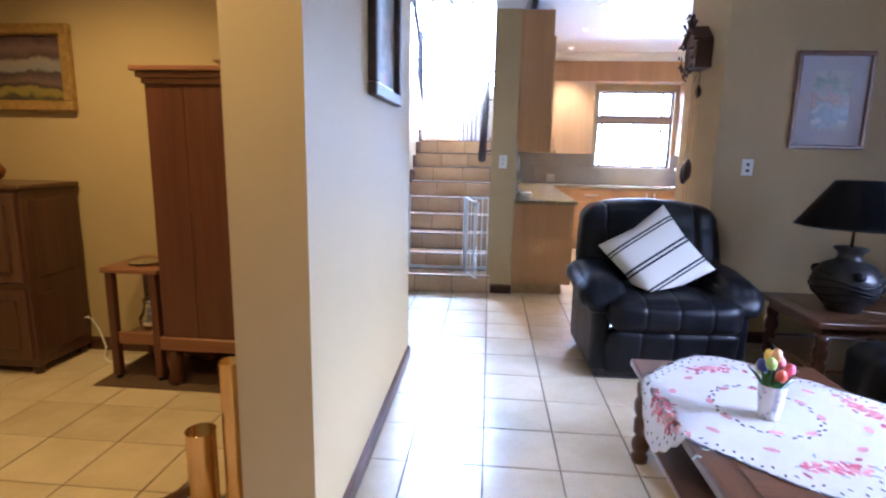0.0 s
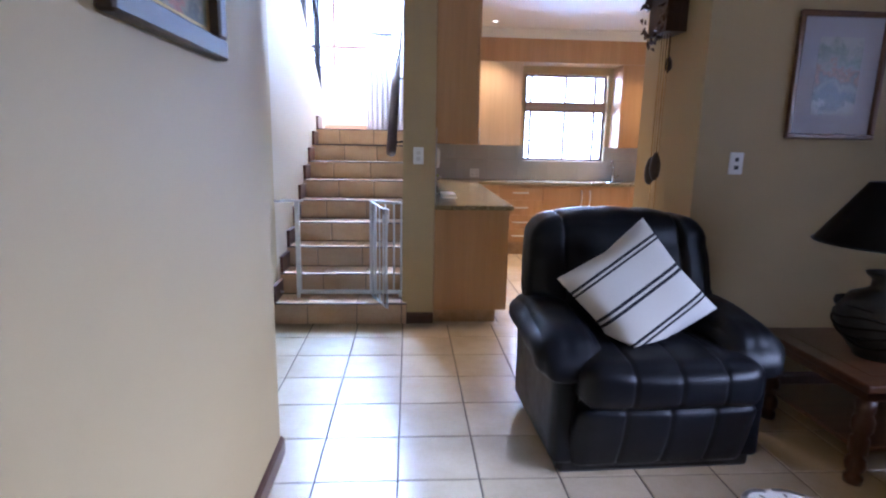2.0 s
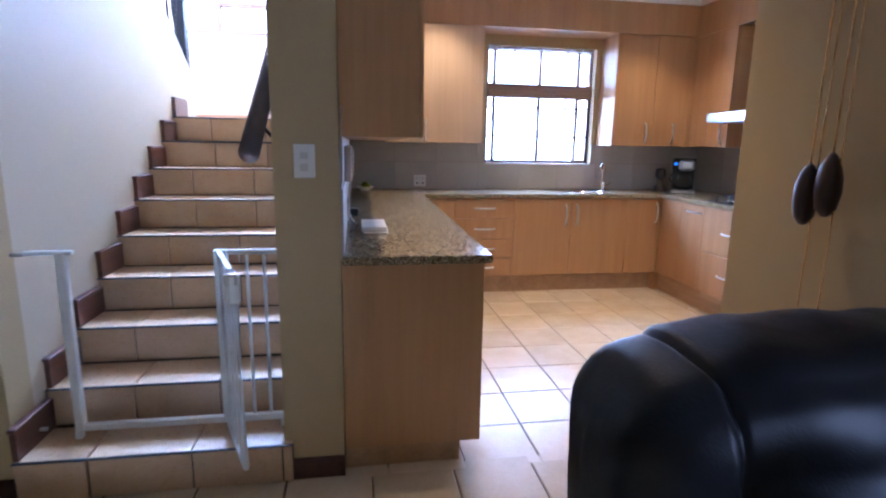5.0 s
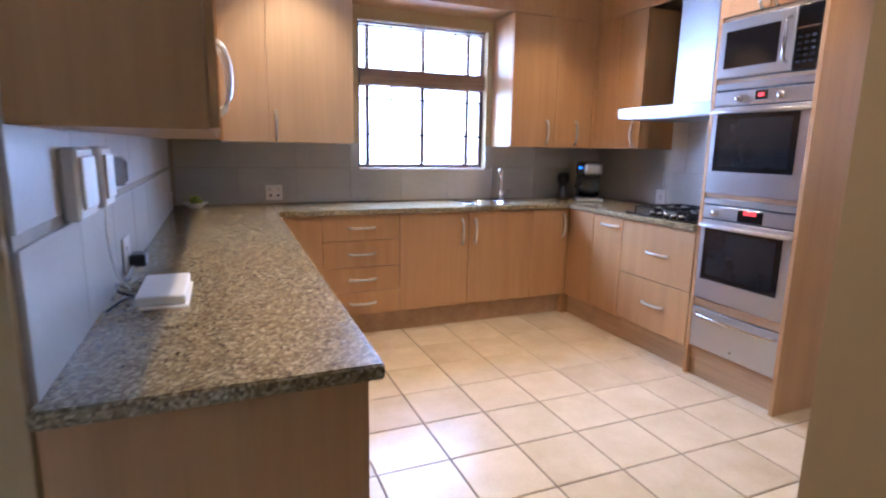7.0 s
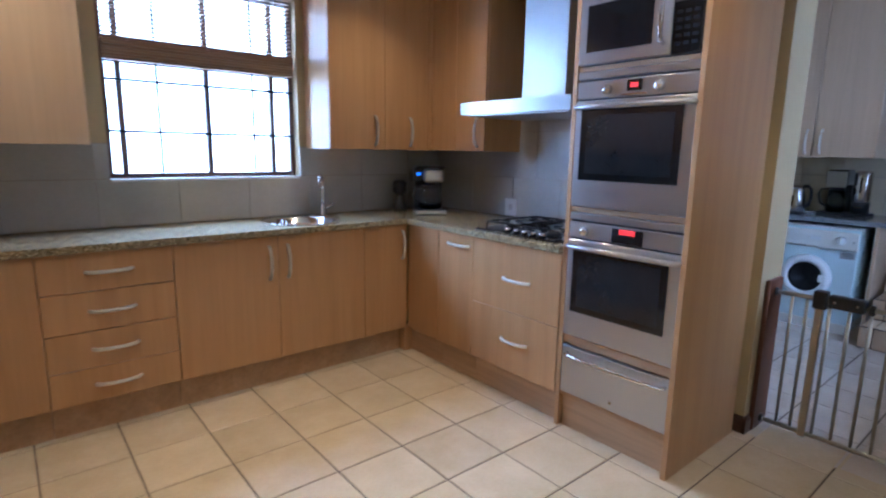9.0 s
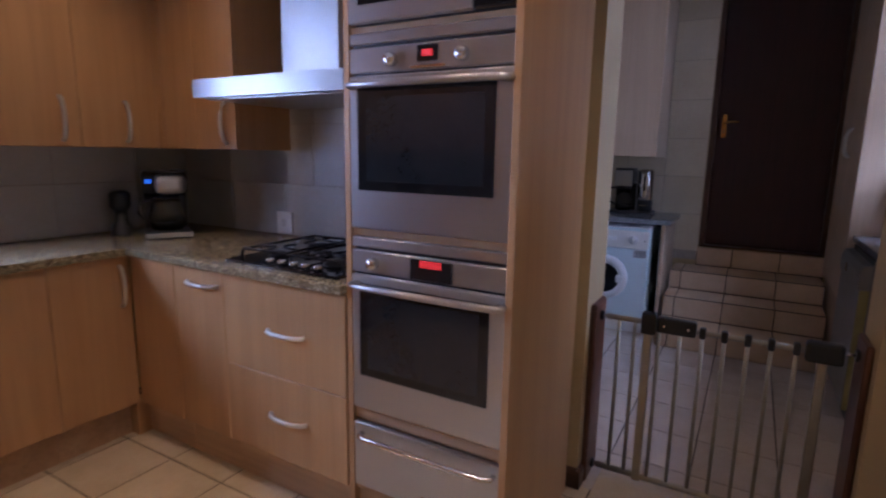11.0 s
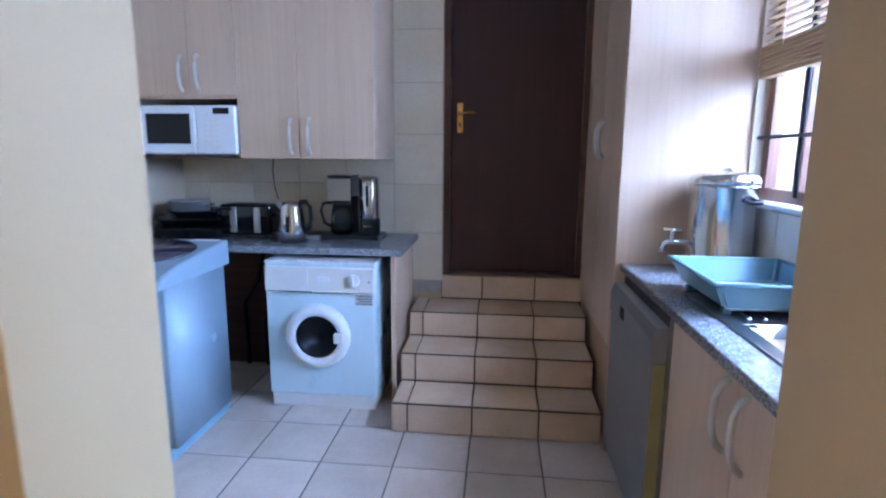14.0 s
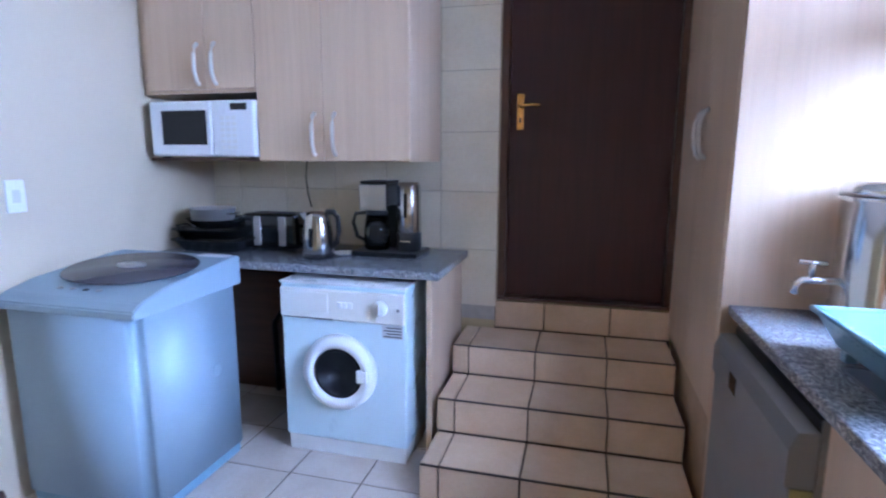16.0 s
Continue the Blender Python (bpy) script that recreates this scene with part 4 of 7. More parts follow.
lone("power_adapter", B(0.266, 0.312, 6.0, 6.07, 0.935, 0.975, bev=0.005), M["black"], "black power adapter plugged in above the worktop", "adapter")

# fruit bowl in the corner
fb = thing("fruit_bowl", (0.385, 7.98, TOP1), "shallow white bowl with a green apple", "bowl")
part("bowl", lathe(bmesh.new(), [(0.035, 0), (0.04, 0.004), (0.075, 0.03), (0.08, 0.036), (0.074, 0.033), (0.035, 0.01), (0, 0.008)], (0.385, 7.98, TOP1), 24), M["white"], fb, smooth=True)
apple_mat = paint("green_apple_skin", (0.30, 0.38, 0.06), 0.3, var=0.2, scale=20)
for dx, dy, r in ((0.0, 0.01, 0.036), (0.02, -0.03, 0.028)):
    part("apple", lathe(bmesh.new(), [(0.006, -0.95 * r), (0.6 * r, -0.8 * r), (0.95 * r, -0.2 * r), (r, 0.25 * r), (0.75 * r, 0.75 * r), (0.3 * r, 0.88 * r), (0.05 * r, 0.7 * r)], (0.385 + dx, 7.98 + dy, TOP1 + 0.012 + r), 18), apple_mat, fb, smooth=True)


def coffee_maker(at, turn, h, mats, label, light=None):
    """Drip coffee maker looking along -y before it is turned."""
    cm = thing("coffee_maker", (0, 0, 0), label, "coffee maker")
    part("base", B(-0.085, 0.085, -0.12, 0.10, 0, 0.035, bev=0.01, seg=2), mats[1], cm)
    part("tower", B(-0.08, 0.08, 0.03, 0.10, 0.035, h * 0.66, bev=0.01, seg=2), mats[1], cm)
    head = part("head", B(-0.085, 0.085, 0.0, 0.10, h * 0.66, h, bev=0.012, seg=2), mats[1], cm)
    part("basket_front", B(-0.04, 0.076, -0.10, -0.0005, h * 0.67, h - 0.004, bev=0.03, seg=3), mats[0], head, "brushed steel front")
    part("lid", B(-0.08, 0.08, -0.095, 0.095, h + 0.0005, h + 0.012, bev=0.005), mats[1], head)
    part("band", B(-0.0855, 0.0855, -0.122, -0.08, 0.006, 0.03, bev=0.002), mats[0], cm)
    jug = part("jug", lathe(bmesh.new(), [(0.055, 0.04), (0.066, 0.055), (0.068, 0.10), (0.05, h * 0.55), (0.047, h * 0.6), (0.044, h * 0.6), (0.047, h * 0.54), (0.064, 0.10), (0.06, 0.058), (0.0, 0.046)], (0, -0.045, 0), 24), clear_glass("jug_glass", (0.8, 0.85, 0.85), 0.02), cm, smooth=True)
    part("jug_lid", lathe(bmesh.new(), [(0.048, h * 0.6), (0.05, h * 0.62), (0.03, h * 0.645), (0, h * 0.645)], (0, -0.045, 0), 20), mats[1], jug)
    part("jug_handle", tube(bmesh.new(), [(-0.045, -0.05, h * 0.58), (-0.09, -0.06, h * 0.55), (-0.10, -0.06, h * 0.4), (-0.07, -0.055, h * 0.25)], 0.009, 8), mats[1], jug)
    if light:
        part("display", B(-0.072, -0.050, -0.0055, -0.0005, h * 0.83, h * 0.89), light, head, "lit blue display")
    cm.matrix_basis = pose(*at, 0, 0, turn) @ Matrix.Diagonal((1.22, 1.12, 1, 1))
    return cm


coffee_maker((3.405, 7.80, TOP1), -30, 0.318, (M["steel_z"], M["black"]), "black and steel coffee maker with a lit blue display", glow("blue_display", (0.05, 0.25, 1.0), 2.0))
gr = thing("coffee_grinder", (3.27, 7.97, TOP1), "small black coffee grinder on the worktop", "grinder")
part("base", lathe(bmesh.new(), [(0.045, 0), (0.05, 0.01), (0.045, 0.05), (0.03, 0.07), (0.028, 0.12)], (3.27, 7.97, TOP1), 20), M["black"], gr)
part("hopper", lathe(bmesh.new(), [(0.028, 0.12), (0.048, 0.15), (0.048, 0.21), (0.03, 0.225), (0, 0.226)], (3.27, 7.97, TOP1), 20), M["black"], gr)

# kitchen window: dark frame, bars, pane and half-drawn wooden blind
def window(name, way, at, a0, a1, z0, z1, frame_mat, mull, trans, bars_a, bars_z, label, thick=0.05, fw=0.05):
    """Window set in a wall opening, its frame's front at 'at'; one level of named parts."""
    P = facing(way, at)
    w = structure(name, fbox(P, a0, a1, -thick, 0, z0, z0 + fw, 0.003), frame_mat, label, "window")
    part("window_frame", fbox(P, a0, a1, -thick, 0, z1 - fw, z1, 0.003), frame_mat, w)
    for a, c in ((a0, a0 + fw), (a1 - fw, a1)):
        part("window_frame", fbox(P, a, c, -thick, 0, z0 + fw, z1 - fw, 0.003), frame_mat, w)
    for m in mull:
        part("mullion", fbox(P, m - fw * 0.5, m + fw * 0.5, -thick, 0.002, z0 + fw, z1 - fw, 0.003), frame_mat, w)
    for t in trans:
        part("transom", fbox(P, a0 + fw, a1 - fw, -thick + 0.004, -0.003, t - 0.025, t + 0.025, 0.003), frame_mat, w)
    for b in bars_a:
        part("bar", tube(bmesh.new(), [P(b, 0.02, z0 + 0.03), P(b, 0.02, z1 - 0.03)], 0.008, 6), M["iron"], w)
    for b in bars_z:
        part("bar", tube(bmesh.new(), [P(a0 + 0.02, 0.03, b), P(a1 - 0.02, 0.03, b)], 0.008, 6), M["iron"], w)
    pane = part("pane", fbox(P, a0 + fw - 0.005, a1 - fw + 0.005, -thick * 0.6, -thick * 0.6 + 0.004, z0 + fw - 0.005, z1 - fw + 0.005), M["glass"], w)
    pane.visible_shadow = False
    return w


FRAME = wood("window_frame_wood", (0.10, 0.045, 0.025), (0.18, 0.085, 0.05), 0.4, "z")
window("window_kitchen", "y-", 8.22, 1.53, 2.60, 1.16, 2.24, FRAME, [1.62, 2.07, 2.46], [1.80], [1.80, 2.33], [1.685, 1.415], "brown wooden kitchen window with black burglar bars", fw=0.03)
structure("trim_window_sill", B(1.535, 2.595, 8.135, 8.215, 1.145, 1.163, bev=0.003), M["white"], "white tiled window sill", "sill")


def blind(name, way, at, a0, a1, z_top, z_rail, slats, mat, label, sag=0.0):
    P = facing(way, at)
    bl = thing(name, P((a0 + a1) / 2, 0, z_rail), label, "blind")
    part("head_rail", fbox(P, a0, a1, 0.0, 0.05, z_top - 0.05, z_top, 0.004), mat, bl)
    step = (z_top - 0.06 - z_rail - 0.12) / slats
    for k in range(slats):
        z = z_top - 0.065 - step * k
        p = fbox(P, a0 + 0.01, a1 - 0.01, 0.008, 0.038, z - 0.0018, z + 0.0018)
        part("slat", p, mat, bl)
    for k in range(8):
        part("gathered_slat", fbox(P, a0 + 0.006, a1 - 0.006, 0.003 - 0.002 * (k % 2), 0.044 + 0.003 * (k % 3), z_rail + 0.0155 * k, z_rail + 0.0155 * k + 0.0135, 0.003), mat, bl)
    for f in (0.12, 0.5, 0.88):
        a = a0 + (a1 - a0) * f
        part("cord", tube(bmesh.new(), [P(a, 0.05, z_rail + 0.10), P(a, 0.05, z_top - 0.05)], 0.002, 5), M["plastic_white"], bl)
    return bl


BLIND = wood("blind_wood", (0.30, 0.17, 0.09), (0.44, 0.27, 0.15), 0.5, "x")
blind("kitchen_blind", "y-", 8.205, 1.54, 2.59, 2.325, 1.78, 16, BLIND, "wooden slat blind half drawn up in the kitchen window")

# downlights in the ceiling
for x, y in DOWN:
    dl = thing("downlight", (x, y, CEIL - 0.012), "round recessed ceiling downlight, lit", "ceiling light", "kitchen downlights")
    part("ring", lathe(bmesh.new(), [(0.028, CEIL - 0.002), (0.032, CEIL - 0.010), (0.044, CEIL - 0.008), (0.048, CEIL - 0.001)], (x, y, 0), 24), M["white"], dl)
    part("bulb", lathe(bmesh.new(), [(0.027, CEIL - 0.001), (0.027, CEIL - 0.004), (0.0, CEIL - 0.005)], (x, y, 0), 20), glow("bulb_glow", (1.0, 0.85, 0.6), 14.0), dl, "glowing bulb")

# bright sky and pale garden beyond the windows
day = glow("bright_sky", (0.78, 0.89, 1.0), 7.0)
dim_sky = glow("shaded_garden", (0.84, 0.92, 1.0), 0.7)
for nm, args in (("backdrop_kitchen", (-1.2, 5.0, 11.2, 11.25, -0.3, 5.5)), ("backdrop_landing", (-6.5, -1.25, 11.2, 11.25, 0.5, 8.0)), ("backdrop_landing_right", (-1.24, 2.5, 11.3, 11.35, 5.5, 8.0)), ("backdrop_living", (7.0, 7.05, -3.0, 3.0, -0.3, 6.0))):
    structure(nm, B(*args), dim_sky if nm == "backdrop_living" else day, "bright hazy sky outside", "backdrop")

# ---- laundry ----
lsteps = structure("laundry_steps", bmesh.new(), M["step_grout"], "three tiled steps up to the brown door", "steps")
bm = bmesh.new()
LX, LZ = [5.73, 6.0, 6.29, 6.60], [0.0, 0.157, 0.314, 0.462, 0.618]
for k in range(4):
    box(bm, LX[k] + 0.012, 6.619, 4.725 if k < 3 else 4.71, 5.742 if k < 3 else 5.59, -0.05, LZ[k + 1] - 0.011)
bm.to_mesh(lsteps.data)
bm.free()
for k in range(4):
    cuts = [4.725, 5.02, 5.345, 5.665, 5.742] if k < 3 else [4.71, 5.0, 5.33, 5.59]
    for a, c in zip(cuts, cuts[1:]):
        if k < 3:
            d = LX[k + 1] - LX[k] - 0.004
            lay("tread_tile", slab_mesh("tread_tile", d - 0.006, c - a - 0.007, 0.010, M["step_tile"]), lsteps, pose(LX[k] + d / 2 + 0.006, (a + c) / 2, LZ[k + 1]))
        lay("riser_tile", slab_mesh("riser_tile", LZ[k + 1] - LZ[k] - 0.012, c - a - 0.007, 0.010, M["step_tile"]), lsteps, pose(LX[k] + 0.001, (a + c) / 2, (LZ[k] + LZ[k + 1]) / 2 - 0.001, 0, -90))
    if k < 3:
        ob = mesh_ob("grout_line", B(LX[k] - 0.001, LX[k] + 0.0075, 4.726, 5.741, LZ[k + 1] - 0.0065, LZ[k + 1] - 0.0005), M["step_grout"])
        ob.parent = lsteps
        lay("side_tile", slab_mesh("side_tile", LX[k + 1] - LX[k] - 0.01, LZ[k + 1] - LZ[k] - 0.013, 0.010, M["step_tile"]), lsteps, pose((LX[k] + LX[k + 1]) / 2, 5.745, (LZ[k] + LZ[k + 1]) / 2, -90))

# brown door in the end wall
door = structure("door_laundry", B(6.655, 6.695, 4.755, 5.54, 0.637, 2.615, bev=0.003), M["door_brown"], "dark brown flush door, closed, above tiled steps", "door")
for args in ((6.612, 6.70, 5.54, 5.58, 0.635, 2.62), (6.612, 6.70, 4.711, 4.755, 0.635, 2.62)):
    part("door_frame", B(*args, bev=0.003), M["dark_wood"], door)
part("threshold", B(6.60, 6.70, 4.711, 5.58, 0.6185, 0.635, bev=0.003), M["dark_wood_y"], door)
hp = part("handle_plate", B(6.648, 6.654, 5.468, 5.505, 1.50, 1.68, bev=0.002), M["brass"], door, "brass handle plate")
part("door_handle", tube(bmesh.new(), [(6.648, 5.487, 1.615), (6.605, 5.487, 1.615), (6.60, 5.478, 1.615), (6.602, 5.42, 1.62), (6.607, 5.385, 1.617)], 0.008, 8), M["brass"], hp)
part("keyhole", B(6.6465, 6.6479, 5.482, 5.492, 1.535, 1.56), M["black"], hp)
structure("wall_behind_door", B(6.75, 6.80, 4.6, 5.7, 0.4, 2.7), M["wall"], "plain wall behind the door", "wall")

# cream wall tiles behind the counter
wt = structure("wall_tiles_laundry", B(6.6125, 6.6195, 5.585, 7.278, 0.50, 2.69), M["pale_grout"], "cream glazed wall tiles with fine joints", "wall tiles")
me = slab_mesh("wall_tile", 0.302, 0.302, 0.006, M["cream_tile"], 0.0015)
for i in range(6):
    for j in range(7):
        lay("wall_tile", me, wt, pose(6.6075, 5.585 + 0.305 * (i + 0.5), 0.575 + 0.305 * (j + 0.5), 0, -90))
# grey tiles of the kitchen: left, back and right runs
kt = structure("wall_tiles_kitchen", B(0.2405, 0.246, 5.09, 8.149, 0.906, 1.352), M["pale_grout"], "large grey glazed wall tiles above the worktop", "wall tiles")
me = slab_mesh("wall_tile", 0.278, 0.397, 0.006, M["grey_tile"], 0.0015)
for i in range(8):
    for z in (0.906 + 0.133, 0.906 + 0.133 + 0.282):
        if z < 1.3 or True:
            lay("wall_tile", me, kt, pose(0.2525, 5.29 + 0.40 * i, z - 0.02 if z < 1.1 else z, 0, 90)) if i < 7 else None
bm = B(0.25, 3.76, 8.142, 8.149, 0.906, 1.158)
box(bm, 0.25, 1.53, 8.142, 8.149, 1.159, 1.352)
box(bm, 2.60, 3.76, 8.142, 8.149, 1.159, 1.352)
bk = structure("wall_tiles_kitchen_back", bm, M["pale_grout"], "large grey glazed wall tiles under the window", "wall tiles")
me2 = slab_mesh("wall_tile", 0.397, 0.25, 0.006, M["grey_tile"], 0.0015)
me3 = slab_mesh("wall_tile", 0.397, 0.18, 0.006, M["grey_tile"], 0.0015)
for i in range(9):
    x = 0.46 + 0.40 * i
    lay("wall_tile", me2, bk, pose(x, 8.137, 1.035, 90))
    if not (1.5 < x < 2.62):
        lay("wall_tile", me3, bk, pose(x, 8.137, 1.255, 90))
me6 = slab_mesh("wall_tile", 0.066, 0.18, 0.006, M["grey_tile"], 0.0015)
for x in (1.495, 2.632):
    lay("wall_tile", me6, bk, pose(x, 8.137, 1.255, 90))
rk = structure("wall_tiles_kitchen_right", B(3.762, 3.769, 6.41, 8.14, 0.906, 1.80), M["pale_grout"], "large grey glazed wall tiles behind the hob", "wall tiles")
me4 = slab_mesh("wall_tile", 0.262, 0.397, 0.006, M["grey_tile"], 0.0015)
me5 = slab_mesh("wall_tile", 0.297, 0.397, 0.006, M["grey_tile"], 0.0015)
for i in range(4):
    y = 6.73 + 0.40 * i
    for m_, z in ((me4, 1.038), (me5, 1.32), (me5, 1.62)):
        if y < 7.3 or z < 1.4:
            lay("wall_tile", m_, rk, pose(3.757, y + (0.0 if z < 1.2 else 0.2 if y < 7.2 else 0.0), z, 0, -90))

PALE = M["pale_oak"]
LG = "pale oak laundry cupboards"
cabinet("wall_cabinet", "pale oak wall cabinet over the laundry counter, two tall doors", "x-", 6.118, 5.893, 6.635, 0.487, 1.34, 2.62,
        [("door", 5.893, 6.30, 1.34, 2.62, (6.245, 1.46, True)), ("door", 6.30, 6.635, 1.34, 2.62, (6.345, 1.46, True))], PALE, LG)
mwc = cabinet("wall_cabinet", "pale oak wall cabinet above the microwave shelf", "x-", 6.118, 6.637, 7.225, 0.487, 1.655, 2.62,
        [("door", 6.637, 6.895, 1.67, 2.62, (6.842, 1.785, True)), ("door", 6.895, 7.225, 1.67, 2.62, (6.935, 1.785, True))], PALE, LG)
part("shelf", B(6.13, 6.605, 6.637, 7.272, 1.338, 1.354, bev=0.001), M["dark_wood_y"], mwc)
part("filler", B(6.13, 6.605, 7.227, 7.276, 1.655, 2.62), PALE, mwc)
m2 = thing("microwave", (6.3, 6.93, 1.354), "white countertop microwave on the shelf under the cabinet", "microwave")
P = facing("x-", 6.10)
part("body", fbox(P, 6.642, 7.215, -0.36, 0.0, 1.36, 1.62, 0.01), M["white"], m2)
md = part("door", fbox(P, 6.869, 7.215, 0.0005, 0.022, 1.362, 1.618, 0.008), M["white"], m2)
part("window", fbox(P, 6.895, 7.145, 0.0222, 0.024, 1.415, 1.575, 0.001), M["black_gloss"], md, "dark microwave window")
kp = part("keypad", fbox(P, 6.642, 6.866, 0.0005, 0.020, 1.362, 1.618, 0.006), M["white"], m2)
part("display", fbox(P, 6.675, 6.765, 0.0202, 0.0215, 1.573, 1.605), M["black_gloss"], kp)
for i in range(6):
    for j in range(3):
        part("key", fbox(P, 6.735 + 0.031 * j, 6.758 + 0.031 * j, 0.0202, 0.0212, 1.395 + 0.027 * i, 1.411 + 0.027 * i), M["plastic_white"], kp)
for a in (6.68, 7.17):
    part("foot", fbox(P, a - 0.015, a + 0.015, -0.04, -0.01, 1.354, 1.36), M["black"], m2)
part("power_cord", tube(bmesh.new(), [(6.595, 6.66, 1.352), (6.592, 6.67, 1.25), (6.592, 6.66, 1.15), (6.59, 6.64, 1.08)], 0.004, 6), M["black"], m2, "black power cord hanging down the wall")

lone("laundry_counter", B(6.005, 6.606, 5.738, 7.276, 0.838, 0.876, bev=0.006, seg=2), M["granite2"], "polished grey granite counter over the washing machine", "counter")
lone("counter_support", B(6.012, 6.606, 5.772, 5.796, 0.0, 0.8375, bev=0.001), PALE, "pale oak end panel holding up the counter", "panel")
lone("under_counter_back", B(6.52, 6.54, 5.80, 7.27, 0.0, 0.836), M["dark_wood_y"], "dark board at the back under the counter", "panel")
bm = bmesh.new()
for z, y in ((0.30, 6.72), (0.42, 6.85)):
    tube(bm, [(6.50, y, 0.0), (6.49, y, z), (6.48, y - 0.1, z + 0.15), (6.50, y - 0.15, 0.8)], 0.014, 8)
lone("waste_hose", bm, M["iron"], "dark waste hoses under the counter", "hose")

# front-loading machine
wm = thing("front_load_washer", (6.17, 6.16, 0), "white front-loading machine with a round glass door", "washing machine")
P = facing("x-", 5.945)
# body is white; its colour carries the bluish daylight
part("body", fbox(P, 5.845, 6.44, -0.54, 0.0, 0.075, 0.805, 0.006), M["pale_blue"], wm)
part("plinth", fbox(P, 5.855, 6.43, -0.54, -0.006, 0.0, 0.0745, 0.003), M["plastic_white"], wm)
part("lid", fbox(P, 5.842, 6.443, -0.54, 0.006, 0.8055, 0.815, 0.003), M["white"], wm)
cp = part("control_panel", fbox(P, 5.847, 6.438, 0.0005, 0.016, 0.650, 0.788, 0.006), M["plastic_white"], wm)
part("dial", lathe(bmesh.new(), [(0.033, 0), (0.033, 0.012), (0.028, 0.022), (0, 0.023)], P(5.955, 0.016, 0.722), 24, pose(0, 0, 0, 0, -90)), M["white"], cp)
part("dial_grip", fbox(P, 5.950, 5.960, 0.039, 0.046, 0.698, 0.746, 0.002), M["plastic_white"], cp)
for k in range(3):
    part("button", fbox(P, 6.085 + 0.024 * k, 6.105 + 0.024 * k, 0.0162, 0.023, 0.71, 0.738, 0.002), M["white"], cp)
part("lamp", fbox(P, 5.872, 5.88, 0.0162, 0.018, 0.712, 0.722), M["black"], cp)
part("groove", fbox(P, 6.18, 6.42, 0.0162, 0.0172, 0.653, 0.657), M["iron"], cp)
part("drawer", fbox(P, 6.20, 6.43, 0.0162, 0.0195, 0.68, 0.775, 0.002), M["plastic_white"], cp)
label_bars = part("sticker", fbox(P, 5.86, 5.955, 0.0005, 0.0015, 0.585, 0.645), paint("sticker_grey", (0.5, 0.52, 0.55), 0.5), wm)
for k in range(4):
    part("text_bar", fbox(P, 5.866, 5.948 - 0.012 * (k % 2), 0.0016, 0.002, 0.592 + 0.013 * k, 0.597 + 0.013 * k), M["iron"], label_bars)
ring = part("porthole_ring", lathe(bmesh.new(), [(0.116, 0.004), (0.116, 0.03), (0.126, 0.046), (0.152, 0.046), (0.170, 0.03), (0.175, 0.0)], P(6.157, 0.0, 0.412), 48, pose(0, 0, 0, 0, -90)), M["white"], wm, smooth=True)
part("porthole_glass", lathe(bmesh.new(), [(0.115, 0.022), (0.09, 0.010), (0.05, 0.003), (0.0, 0.002)], P(6.157, 0.0, 0.412), 48, pose(0, 0, 0, 0, -90)), M["black_gloss"], ring, "dark round glass", smooth=True)
part("inner_ring", lathe(bmesh.new(), [(0.116, 0.028), (0.108, 0.034), (0.100, 0.028), (0.102, 0.012)], P(6.157, 0.0, 0.412), 48, pose(0, 0, 0, 0, -90)), M["iron"], ring, smooth=True)
part("catch", fbox(P, 6.010, 6.062, 0.03, 0.05, 0.385, 0.442, 0.004), M["white"], ring)

wm.location.y += 0.02

# top-loading machine
tl = thing("top_load_washer", (5.59, 6.94, 0), "silver-grey top-loading washing machine with a dark lid", "washing machine")
silver = paint("silver_grey_panel", (0.33, 0.42, 0.49), 0.46, 0.25, 0.03, relief=0)
# darker copy of the silver, tinted with the window's blue light
silver_blue_lit = paint("silver_panel_blue_lit", (0.235, 0.38, 0.48), 0.33, 0.1, 0.04)
bm = B(5.30, 5.89, 6.63, 7.25, 0.07, 0.80)
bmesh.ops.bevel(bm, geom=[e for e in bm.edges if abs(e.verts[0].co.z - e.verts[1].co.z) > 0.5], offset=0.05, segments=5, affect="EDGES")
part("body", bm, silver, tl, smooth=True)
part("base", B(5.325, 5.865, 6.65, 7.23, 0.0, 0.069, bev=0.02, seg=2), silver_blue_lit, tl)
part("side_grip", lathe(bmesh.new(), [(0.03, 0.0), (0.028, 0.004), (0.018, 0.005), (0.0, 0.001)], (5.70, 6.6295, 0.47), 20, pose(0, 0, 0, 90)), silver, tl)
bm = extrude(bmesh.new(), [(5.294, 0.8005), (5.894, 0.8005), (5.894, 0.925), (5.84, 0.925), (5.45, 0.885), (5.33, 0.855), (5.294, 0.83)], "y", 6.626, 7.254)
bmesh.ops.bevel(bm, geom=list(bm.edges), offset=0.005, segments=2, affect="EDGES")
top = part("top_cover", bm, silver, tl)
slope = math.degrees(math.atan2(0.04, 0.39))
lid_m = pose(5.62, 6.94, 0.9065, 0, -slope, 0)
bm = lathe(bmesh.new(), [(0.0, 0.0), (0.235, 0.0), (0.24, 0.004), (0.235, 0.008), (0.0, 0.012)], (0, 0, 0), 40)
bm.transform(lid_m @ Matrix.Diagonal((0.90, 1.17, 1, 1)))
lid = part("lid", bm, paint("smoked_lid", (0.05, 0.045, 0.06), 0.15, var=0.1), top, "smoked dark lid")
bm = lathe(bmesh.new(), [(0.0, 0.0), (0.05, 0.0), (0.05, 0.006), (0.0, 0.008)], (0, 0, 0.012), 24)
bm.transform(lid_m @ Matrix.Diagonal((0.7, 1.3, 1, 1)))
